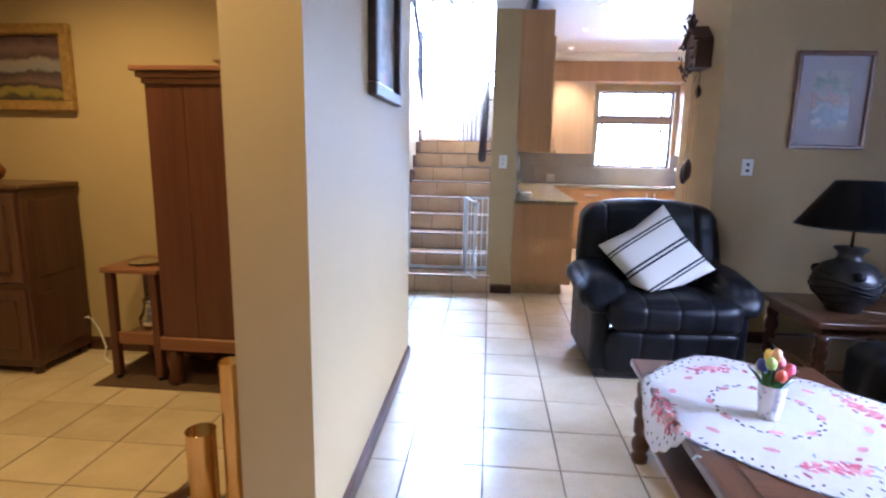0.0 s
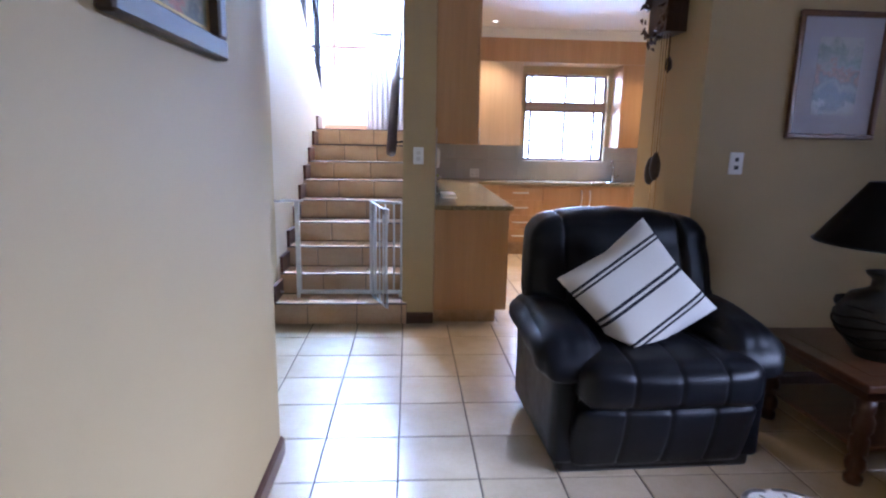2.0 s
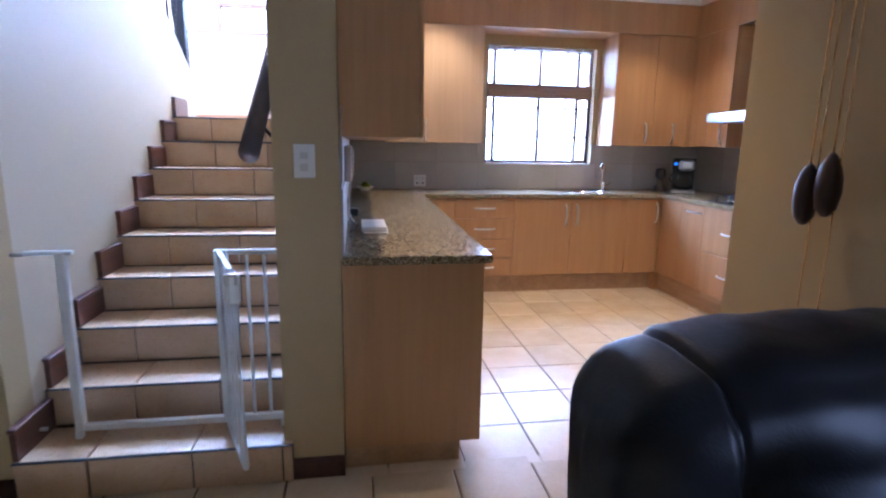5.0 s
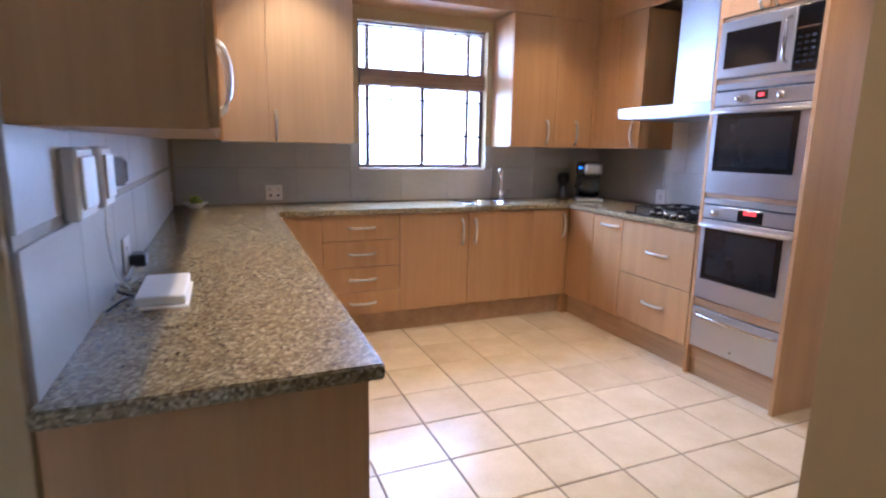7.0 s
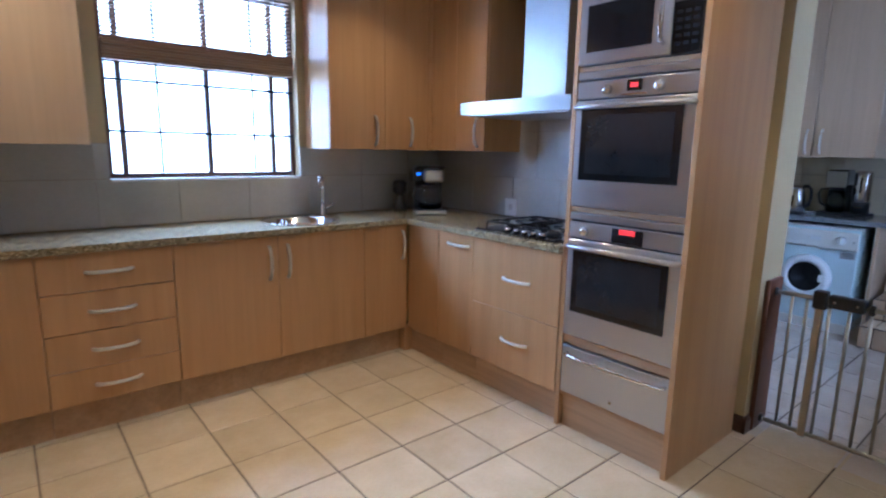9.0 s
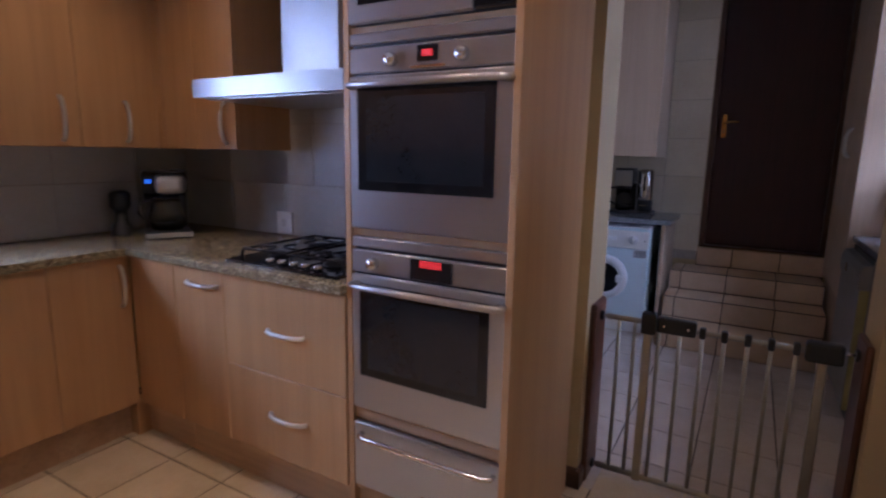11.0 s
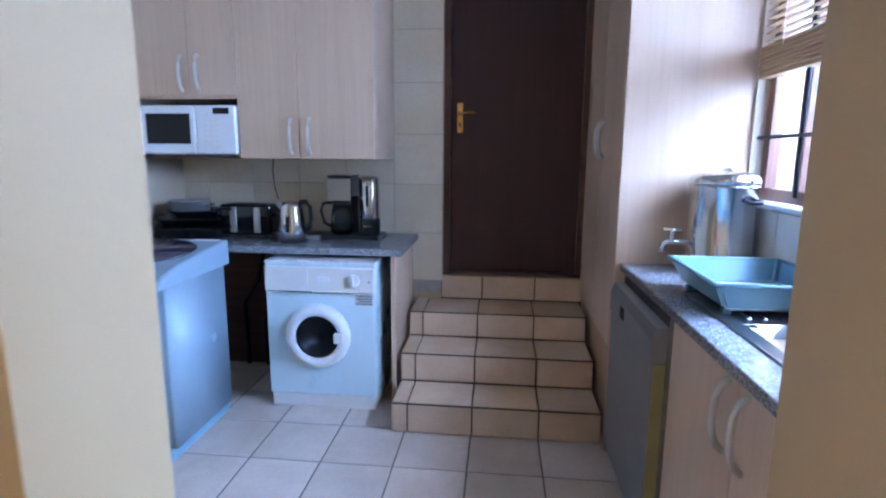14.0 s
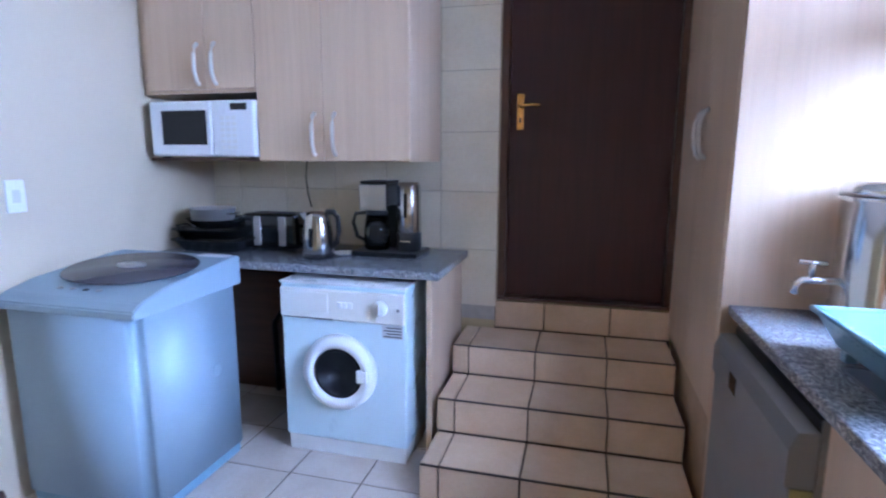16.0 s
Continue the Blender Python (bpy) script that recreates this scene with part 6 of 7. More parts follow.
# ---- stairs: gate, rails, curtain, window ----
sg = thing("stair_gate", (-0.4, 5.2, RISE), "white metal child gate on the first step, standing open", "gate")
W = M["white"]
GY, GB, GT = 5.20, RISE, 0.915
part("bottom_bar", B(-0.80, 0.0, GY - 0.012, GY + 0.012, GB + 0.03, GB + 0.06, bev=0.004), W, sg)
part("upright", B(-0.80, -0.765, GY - 0.015, GY + 0.015, GB + 0.03, GT, bev=0.004), W, sg)
part("bracket", B(-0.90, -0.74, GY - 0.012, GY + 0.012, GT - 0.012, GT + 0.004, bev=0.003), W, sg)
part("upright", B(-0.245, -0.195, GY - 0.016, GY + 0.016, GB + 0.03, GT, bev=0.004), W, sg)
part("top_bar", B(-0.195, 0.0, GY - 0.010, GY + 0.010, GT - 0.02, GT, bev=0.003), W, sg)
for x in (-0.125, -0.06, -0.005):
    part("bar", tube(bmesh.new(), [(x, GY, GB + 0.05), (x, GY, GT - 0.01)], 0.007, 8), W, sg)
leafm = part("gate_leaf", tube(bmesh.new(), [(-0.22, GY - 0.02, GB + 0.02), (-0.10, 4.87, GB + 0.02), (-0.10, 4.87, GT - 0.03), (-0.22, GY - 0.02, GT - 0.005), (-0.22, GY - 0.02, GB + 0.02)], 0.011, 8), W, sg)
for f in (0.25, 0.5, 0.75):
    x, y = -0.22 + 0.12 * f, GY - 0.02 - 0.31 * f
    part("bar", tube(bmesh.new(), [(x, y, GB + 0.02), (x, y, GT - 0.015)], 0.006, 8), W, leafm)
part("latch", lathe(bmesh.new(), [(0.02, 0), (0.022, 0.02), (0.022, 0.09), (0.012, 0.10), (0, 0.10)], (-0.105, 4.865, 0.80), 14), W, leafm)
part("lever", B(-0.13, -0.09, 4.845, 4.86, 0.86, 0.90, bev=0.004), M["steel"], leafm)
for z in (GB + 0.045, GT - 0.01):
    for x in (-0.925, 0.02):
        part("spindle", tube(bmesh.new(), [(x - 0.022, GY, z), (x + 0.022, GY, z)], 0.008, 8), M["steel"], sg)
for x in (-0.79, -0.01):
    part("foot", B(x - 0.012, x + 0.012, GY - 0.012, GY + 0.012, GB, GB + 0.032), W, sg)

rail = thing("handrail", (-0.06, 5.1, 1.27), "dark varnished wooden handrail sloping up the stairs", "handrail")
bm = bmesh.new()
a, c = Vector((-0.078, 5.10, 1.283)), Vector((-0.058, 7.15, 2.60))
tube(bm, [a, a.lerp(c, 0.5), c], 0.037, 14, 1.15)
part("rail", bm, paint("dark_varnish", (0.06, 0.035, 0.05), 0.42, var=0.1, coat=1.0, relief=0), rail, smooth=True)
for f in (0.12, 0.55, 0.95):
    p = a.lerp(c, f)
    part("bracket", tube(bmesh.new(), [p + Vector((0, 0, -0.04)), p + Vector((0.04, 0, -0.09)), (0.008, p.y, p.z - 0.08)], 0.008, 8), M["iron"], rail)

br = thing("iron_balustrade", (-1.0, 7.7, 1.85), "black wrought iron balustrade of the upper flight", "balustrade")


def slope_z(y):
    return 1.83 + (7.74 - y) * 0.63


part("post", B(-1.035, -0.965, 7.63, 7.72, 1.80, 2.95, bev=0.006), M["iron"], br)
part("hand_rail", tube(bmesh.new(), [(-1.0, 7.68, slope_z(7.68) + 0.85), (-1.0, 5.4, slope_z(5.4) + 0.85)], 0.03, 10), M["iron"], br)
part("bottom_rail", tube(bmesh.new(), [(-1.0, 7.68, slope_z(7.68) + 0.08), (-1.0, 5.4, slope_z(5.4) + 0.08)], 0.012, 8), M["iron"], br)
for k in range(14):
    y = 7.52 - 0.15 * k
    z = slope_z(y)
    b = part("baluster", tube(bmesh.new(), [(-1.0, y, z + 0.06), (-1.0, y, z + 0.85)], 0.008, 6), M["iron"], br)
    if k % 2 == 0:
        for s in (-1, 1):
            pts = [(-1.0, y + s * (0.012 + 0.035 * math.sin(i * 0.7)), z + 0.2 + 0.06 * i) for i in range(8)]
            part("scroll", tube(bmesh.new(), pts, 0.006, 6), M["iron"], b)

pale_frame = wood("pale_window_frame", (0.22, 0.13, 0.09), (0.32, 0.2, 0.14), 0.4, "z")
window("window_landing", "y-", 8.70, -1.35, 0.2, 2.30, 3.9, pale_frame, [-0.95, -0.35], [2.58], [], [], "tall wooden landing window, very bright")
# invented window out of view, dresses the opening of the fill lamp
window("window_landing_side", "x+", -2.54, 6.4, 7.9, 2.5, 3.9, pale_frame, [7.15], [], [], [], "added wooden side window of the landing, out of view")
structure("trim_landing_skirting", B(-1.3, 0.04, 8.60, 8.619, 9 * RISE, 9 * RISE + 0.085, bev=0.003), wood("mid_skirting", (0.30, 0.15, 0.07), (0.42, 0.22, 0.11), 0.4, "x"), "wooden skirting on the landing", "baseboard")
curt = thing("curtain", (-0.3, 8.5, 9 * RISE), "long white curtain hanging in soft folds at the landing window", "curtain")
bm = bmesh.new()
cols, rows = 60, 10
grid = []
for j in range(rows + 1):
    z = 9 * RISE + 0.02 + 2.0 * j / rows
    grid.append([bm.verts.new((-0.50 + 0.47 * i / cols + 0.01 * math.sin(3.1 * j), 8.50 + 0.028 * math.sin(i * 0.75 + 0.2 * j) + 0.01 * math.sin(i * 0.23), z)) for i in range(cols + 1)])
for j in range(rows):
    for i in range(cols):
        bm.faces.new((grid[j][i], grid[j][i + 1], grid[j + 1][i + 1], grid[j + 1][i])).smooth = True
bmesh.ops.solidify(bm, geom=bm.faces[:], thickness=0.002)
cm_, nt_, b_ = node_mat("curtain_cloth")
b_.inputs["Base Color"].default_value, b_.inputs["Roughness"].default_value = (0.74, 0.76, 0.82, 1), 0.8
bump(nt_, b_, noise_tex(nt_, coords(nt_), 400.0), 0.15, 0.0008)
part("cloth", bm, cm_, curt, smooth=True)
rod = part("rod", tube(bmesh.new(), [(-0.62, 8.50, 3.53), (0.02, 8.50, 3.53)], 0.012, 8), M["iron"], curt, "black curtain rod")
part("finial", lathe(bmesh.new(), [(0.012, 0), (0.03, 0.03), (0.02, 0.06), (0, 0.08)], (-0.62, 8.50, 3.53), 14, pose(0, 0, 0, 0, -90)), M["iron"], rod)
tie = part("tie_back", tube(bmesh.new(), [(-0.44, 8.46, 2.72), (-0.30, 8.44, 2.70), (-0.18, 8.46, 2.71)], 0.012, 8), M["iron"], curt)

# hall door
hd = structure("door_hall", B(-1.985, -1.265, 5.11, 5.15, 0.01, 1.925, bev=0.003), M["red_wood"], "reddish-brown wooden hall door, closed", "door")
for args in ((-2.028, -1.987, 5.072, 5.19, 0, 1.965), (-1.263, -1.222, 5.072, 5.19, 0, 1.965), (-1.987, -1.263, 5.072, 5.19, 1.927, 1.965)):
    part("door_frame", B(*args, bev=0.003), M["dark_wood"], hd)
for x0, x1 in ((-1.93, -1.65), (-1.60, -1.32)):
    for z0, z1 in ((0.15, 0.85), (0.97, 1.85)):
        part("door_panel", B(x0, x1, 5.098, 5.1095, z0, z1, bev=0.008), M["red_wood"], hd)
hp = part("handle_plate", B(-1.325, -1.285, 5.088, 5.0975, 0.90, 1.08, bev=0.003), M["brass"], hd)
part("door_handle", tube(bmesh.new(), [(-1.305, 5.09, 1.03), (-1.305, 5.05, 1.03), (-1.33, 5.045, 1.03), (-1.41, 5.047, 1.028)], 0.008, 8), M["brass"], hp)


# ---- living room ----
def framed(name, way, at, a0, a1, z0, z1, fw, frame_mat, layers, label, depth=0.03):
    """A framed picture; layers: (margin, material) from the outside in."""
    P = facing(way, at)
    pic = thing(name, P((a0 + a1) / 2, 0, z0), label, "picture")
    bmf = bmesh.new()
    for p0, p1, q0, q1 in ((a0, a1, z0, z0 + fw), (a0, a1, z1 - fw, z1), (a0, a0 + fw, z0 + fw, z1 - fw), (a1 - fw, a1, z0 + fw, z1 - fw)):
        fbox(P, p0, p1, 0.002, depth, q0, q1, 0.006, bmf)
    fr = part("frame", bmf, frame_mat, pic)
    for k, (m_, mat) in enumerate(layers):
        part("mount" if k < len(layers) - 1 else "sheet", fbox(P, a0 + m_, a1 - m_, 0.003, 0.010 + 0.0015 * k, z0 + m_, z1 - m_), mat, pic)
    return pic


art1 = banded_picture("watercolour", [(0.08, (0.50, 0.50, 0.50)), (0.16, (0.13, 0.15, 0.16)), (0.3, (0.10, 0.12, 0.15)), (0.40, (0.36, 0.37, 0.36)), (0.5, (0.15, 0.15, 0.15)), (0.56, (0.40, 0.24, 0.18)), (0.62, (0.44, 0.45, 0.46)), (0.75, (0.24, 0.29, 0.27)), (0.88, (0.54, 0.55, 0.54))], 1.1, 9.0, 1.0)
mount = paint("blue_grey_mount", (0.50, 0.49, 0.54), 0.8, var=0.03)
framed("framed_print", "y-", 3.95, 2.03, 2.52, 1.41, 2.05, 0.028, wood("print_frame_wood", (0.13, 0.055, 0.025), (0.2, 0.09, 0.04), 0.35, "z"), [(0.026, mount), (0.125, art1)], "framed watercolour print with a grey mount")
art2 = picture("oil_flowers", [(0.3, (0.02, 0.02, 0.012)), (0.46, (0.08, 0.075, 0.03)), (0.54, (0.22, 0.18, 0.09)), (0.60, (0.35, 0.09, 0.03)), (0.7, (0.06, 0.09, 0.04))], 7.0, 3.0)
framed("framed_painting", "x+", -0.5, 2.19, 2.79, 1.565, 2.20, 0.055, paint("antique_gold_frame", (0.060, 0.036, 0.018), 0.45, 0.0, 0.3, 30, relief=0.4), [(0.05, M["gold"]), (0.075, art2)], "small oil painting in a dark gilt frame", 0.04)
art3 = banded_picture("landscape_oil", [(0.04, (0.05, 0.04, 0.03)), (0.09, (0.20, 0.16, 0.03)), (0.19, (0.22, 0.17, 0.04)), (0.23, (0.03, 0.02, 0.03)), (0.30, (0.14, 0.09, 0.09)), (0.42, (0.05, 0.035, 0.05)), (0.47, (0.20, 0.20, 0.24)), (0.62, (0.24, 0.20, 0.20)), (0.68, (0.07, 0.045, 0.06)), (0.80, (0.16, 0.10, 0.11)), (0.95, (0.06, 0.035, 0.05))], 0.55, 5.0, 6.0)
framed("landscape_painting", "y-", 3.2, -3.26, -2.545, 1.545, 2.055, 0.06, M["gold"], [(0.05, M["gold"]), (0.065, art3)], "landscape painting in a gilt frame", 0.045)

# cuckoo clock
ck = thing("cuckoo_clock", (1.5, 4.30, 0.86), "dark carved wooden cuckoo clock with hanging cone weights", "clock")
carve = wood("carved_dark_wood", (0.030, 0.012, 0.008), (0.06, 0.025, 0.014), 0.45, "z")
body = part("case", extrude(bmesh.new(), [(4.19, 1.98), (4.41, 1.98), (4.41, 2.17), (4.30, 2.26), (4.19, 2.17)], "x", 1.45, 1.568), carve, ck)
for s in (-1, 1):
    ang = 39 * s
    bm = B(-0.075, 0.065, -0.085, 0.085, -0.008, 0.008, bev=0.003)
    bm.transform(pose(1.495, 4.30 + s * 0.065, 2.225, -ang))
    part("roof", bm, carve, body)
rnd = random.Random(9)
bm = bmesh.new()
for k in range(60):
    a = rnd.uniform(0, 6.28)
    y, z = 4.30 + 0.13 * math.cos(a) + rnd.gauss(0, 0.018), 2.10 + 0.17 * math.sin(a) + rnd.gauss(0, 0.02) + (0.06 if math.sin(a) > 0.5 else 0)
    m = Matrix.Translation((1.435 + rnd.uniform(-0.025, 0.01), y, z)) @ Euler((rnd.uniform(0, 6.28), rnd.uniform(-0.5, 0.5), rnd.uniform(-0.6, 0.6))).to_matrix().to_4x4()
    s = rnd.uniform(0.018, 0.034)
    pts = [(0, -1, 0), (0.25, -0.4, 0.5), (0.3, 0.3, 0.45), (0.1, 1.1, 0), (0.3, 0.3, -0.45), (0.25, -0.4, -0.5)]
    vs = [bm.verts.new(m @ (Vector((p[0] - 0.2, p[1], p[2])) * s)) for p in pts]
    tip = bm.verts.new(m @ Vector((-0.35 * s, 0, 0)))
    for i in range(6):
        bm.faces.new((vs[i], vs[(i + 1) % 6], tip))
part("carved_leaves", bm, carve, body)
part("bird", lathe(bmesh.new(), [(0.004, -0.05), (0.022, -0.03), (0.03, 0.0), (0.018, 0.03), (0.016, 0.045), (0.006, 0.06)], (1.44, 4.30, 2.31), 12, pose(0, 0, 0, 25, 0, 0)), carve, body, smooth=True)
for y, z0 in ((4.27, 1.16), (4.335, 1.13)):
    part("chain", tube(bmesh.new(), [(1.50, y, 1.98), (1.50, y, z0 + 0.16)], 0.0025, 6), M["brass"], ck)
    bm = lathe(bmesh.new(), [(0.004, 0.165), (0.012, 0.155), (0.022, 0.135), (0.03, 0.10), (0.031, 0.06), (0.024, 0.02), (0.010, 0.0), (0, -0.002)], (1.50, y, z0), 16)
    part("cone_weight", bm, carve, ck, smooth=True)
for y, z0 in ((4.25, 0.86), (4.315, 0.90)):
    part("chain", tube(bmesh.new(), [(1.505, y, 1.98), (1.505, y, z0)], 0.002, 6), M["brass"], ck)
part("pendulum", tube(bmesh.new(), [(1.53, 4.29, 1.98), (1.53, 4.29, 1.84)], 0.003, 6), carve, ck)
part("pendulum_leaf", lathe(bmesh.new(), [(0.002, -0.05), (0.022, -0.02), (0.02, 0.015), (0.003, 0.05)], (1.53, 4.29, 1.82), 10), carve, ck)

# recliner
rec = thing("recliner", (0, 0, 0), "black leather recliner armchair with padded arms", "armchair")
L = M["leather"]


def pad(x0, x1, y0, y1, z0, z1, r, puff=0.02, n=22, seams=(), deep=0.007, wide=0.009):
    """A stuffed leather block: rounded box, swollen faces, stitched seams pinched in at given x."""
    bm = bmesh.new()
    c = Vector(((x0 + x1) / 2, (y0 + y1) / 2, (z0 + z1) / 2))
    h = Vector(((x1 - x0) / 2, (y1 - y0) / 2, (z1 - z0) / 2))
    inner = Vector([max(0.001, k - r) for k in h])
    steps = sorted({round(-1 + 2 * i / n, 4) for i in range(n + 1)} | {round((s - c.x + d * wide) / h.x, 4) for s in seams for d in (-2, -1, -0.4, 0, 0.4, 1, 2)})
    even = [-1 + 2 * i / n for i in range(n + 1)]
    for ax in range(3):
        ua, va = [k for k in range(3) if k != ax]
        us, vs_ = (steps if ua == 0 else even), even
        for side in (-1, 1):
            grid = []
            for u in us:
                row = []
                for w in vs_:
                    p = Vector((0, 0, 0))
                    p[ax], p[ua], p[va] = side, u, w
                    q = Vector([p[k] * h[k] for k in range(3)])
                    core = Vector([max(-inner[k], min(inner[k], q[k])) for k in range(3)])
                    d = q - core
                    q = core + d.normalized() * r if d.length > 1e-6 else q
                    face = (1 - u ** 2) * (1 - w ** 2)
                    q[ax] += side * puff * face
                    pinch = sum(math.exp(-((q.x + c.x - s) / wide) ** 2) for s in seams)
                    if ax == 1 and side < 0 or ax == 2 and side > 0:
                        q -= deep * pinch * (d.normalized() if d.length > 1e-6 else p * 0)
                    q += c
                    q += 0.004 * Vector(noise.noise_vector(q * 6)) + 0.0015 * Vector(noise.noise_vector(q * 17))
                    row.append(bm.verts.new(q))
                grid.append(row)
            for i in range(len(us) - 1):
                for j in range(len(vs_) - 1):
                    bm.faces.new((grid[i][j], grid[i + 1][j], grid[i + 1][j + 1], grid[i][j + 1]))
    bmesh.ops.remove_doubles(bm, verts=bm.verts, dist=0.0008)
    bmesh.ops.recalc_face_normals(bm, faces=bm.faces)
    return bm


SE = (-0.175, 0.0, 0.175)
part("base", B(-0.40, 0.40, -0.28, 0.36, 0.0, 0.10, bev=0.02), M["black"], rec)
for s in (-1, 1):
    bm = pad(s * 0.378 - 0.05, s * 0.378 + 0.05, -0.29, 0.40, 0.05, 0.52, 0.03, 0.008)
    part("side", bm, L, rec, smooth=True)
bm = pad(-0.345, 0.345, -0.375, -0.24, 0.04, 0.325, 0.032, 0.022, seams=SE)
for v in bm.verts:
    v.co.y += 0.26 * (0.325 - v.co.z)
part("footrest", bm, L, rec, smooth=True)
part("seat", pad(-0.345, 0.345, -0.405, 0.20, 0.322, 0.515, 0.062, 0.028, n=26, seams=SE), L, rec, smooth=True)
for s in (-1, 1):
    bm = pad(-0.115, 0.115, -0.345, 0.32, -0.085, 0.075, 0.07, 0.028, n=26)
    for v in bm.verts:
        front = max(0.0, (-0.19 - v.co.y) / 0.16)
        v.co.z -= 0.06 * front ** 2 - 0.012 * math.sin((v.co.y + 0.1) * 9)
        v.co.x = v.co.x * (1 + 0.12 * front) + s * 0.02 * max(0.0, -v.co.y)
        gather = math.exp(-((v.co.y + 0.29) / 0.05) ** 2)
        v.co.z += 0.0025 * gather * math.sin(v.co.x * 110)
    bm.transform(pose(s * 0.368, 0.045, 0.535))
    part("armrest", bm, L, rec, smooth=True)
bm = pad(-0.41, 0.41, -0.13, 0.14, -0.36, 0.335, 0.065, 0.03, n=30, seams=(-0.275, 0.275), deep=0.016, wide=0.010)
for v in bm.verts:
    v.co.y += 0.28 * (v.co.z + 0.36) + (0.0 if abs(v.co.x) < 0.275 else -0.03)
    v.co.x *= 1.0 - 0.10 * max(0, v.co.z - 0.16)
    v.co.z -= 0.03 * (v.co.x / 0.4) ** 4 * (1 if v.co.z > 0 else 0)
    if v.co.z > 0.22:
        v.co.z += 0.002 * math.sin(v.co.x * 38 + 1.0) * (v.co.z - 0.22) / 0.11
    roll = math.exp(-((v.co.z - 0.20) / 0.022) ** 2)
    v.co.y += 0.012 * roll if v.co.y < 0.28 * (v.co.z + 0.36) else 0
bm.transform(pose(0, 0.18, 0.665))
part("backrest", bm, L, rec, smooth=True)
rec.matrix_basis = pose(1.092, 3.43, 0, 0, 0, 2) @ Matrix.Diagonal((1.07, 1, 1.02, 1))

# striped cushion
m, nt, b = node_mat("striped_cotton")
v = coords(nt)
sep = nt.nodes.new("ShaderNodeSeparateXYZ")
nt.links.new(v, sep.inputs[0])
st = nt.nodes.new("ShaderNodeValToRGB")
st.color_ramp.interpolation = "CONSTANT"
mr = nt.nodes.new("ShaderNodeMapRange")
mr.inputs[1].default_value, mr.inputs[2].default_value = -0.25, 0.25
nt.links.new(sep.outputs[1], mr.inputs[0])
nt.links.new(mr.outputs[0], st.inputs[0])
el = st.color_ramp.elements
marks = [(0.0, 1), (0.145, 0), (0.165, 1), (0.185, 0), (0.21, 1), (0.445, 0), (0.47, 1), (0.495, 0), (0.52, 1), (0.77, 0), (0.79, 1), (0.81, 0), (0.835, 1)]
while len(el) < len(marks):
    el.new(0.5)
for e, (p, on) in zip(el, marks):
    e.position, e.color = p, (0.74, 0.71, 0.64, 1) if on else (0.015, 0.017, 0.025, 1)
weave = noise_tex(nt, coords(nt, (300, 300, 300)), 1.0)
nt.links.new(mix(nt, 0.25, st.outputs[0], ramp(nt, weave, [(0.3, (0.5, 0.5, 0.5)), (0.7, (1, 1, 1))]), "MULTIPLY"), b.inputs["Base Color"])
b.inputs["Roughness"].default_value = 0.9
bump(nt, b, weave, 0.25, 0.001)
bm = bmesh.new()
n = 26
for side in (1, -1):
    g = []
    for j in range(n + 1):
        row = []
        for i in range(n + 1):
            u, w = 2 * i / n - 1, 2 * j / n - 1
            edge = (1 - u ** 4) * (1 - w ** 4)
            pull = 1 - 0.11 * (1 - abs(u * w)) * max(abs(u), abs(w)) ** 3
            row.append(bm.verts.new((0.25 * u * pull, 0.25 * w * pull, side * 0.095 * max(0, edge) ** 0.6 + 0.006 * noise.noise(Vector((u * 2, w * 2, side))))))
        g.append(row)
    for j in range(n):
        for i in range(n):
            q = (g[j][i], g[j][i + 1], g[j + 1][i + 1], g[j + 1][i])
            bm.faces.new(q if side > 0 else q[::-1]).smooth = True
bmesh.ops.remove_doubles(bm, verts=bm.verts, dist=0.0004)
cush = mesh_ob("cushion", bm, m)
tagged(cush, "square white cotton cushion with black double stripes, on the recliner", "cushion")
top_, left_, right_, low_ = Vector((1.107, 3.51, 1.036)), Vector((0.689, 3.385, 0.779)), Vector((1.372, 3.325, 0.670)), Vector((0.985, 3.20, 0.435))
ex = (right_ - low_ + top_ - left_).normalized()
ey = (top_ - right_ + left_ - low_)
ey = (ey - ey.dot(ex) * ex).normalized()
ez = ex.cross(ey)
rotm = Matrix((ex, ey, ez)).transposed().to_4x4()
cush.matrix_basis = Matrix.Translation((top_ + left_ + right_ + low_) / 4 + Vector((0, -0.02, 0))) @ rotm @ Matrix.Diagonal((1.0, 1.0, 0.85, 1))
# the lower corner is squashed against the seat
inv = cush.matrix_basis.inverted()
for v in cush.data.vertices:
    p = cush.matrix_basis @ v.co
    if p.z < 0.575:
        p.z = 0.575 - 0.2 * (0.575 - p.z)
        v.co = inv @ p

# coffee table
ct = thing("coffee_table", (1.03, 1.72, 0), "dark wooden coffee table with turned legs and a lower shelf", "table")
DX, DY = M["dark_wood_x"], M["dark_wood_y"]
TX0, TX1, TY0, TY1, TZ = 0.65, 1.42, 1.12, 2.315, 0.46
part("tabletop", B(TX0, TX1, TY0, TY1, TZ - 0.035, TZ, bev=0.008, seg=2), DY, ct)
for y0, y1 in ((TY0 + 0.10, 1.70), (1.74, TY1 - 0.10)):
    part("inset_panel", B(TX0 + 0.10, TX1 - 0.10, y0, y1, TZ - 0.001, TZ + 0.003, bev=0.0015), DX, ct)
part("apron", B(TX0 + 0.05, TX1 - 0.05, TY0 + 0.05, TY1 - 0.05, TZ - 0.095, TZ - 0.0355, bev=0.003), DY, ct)
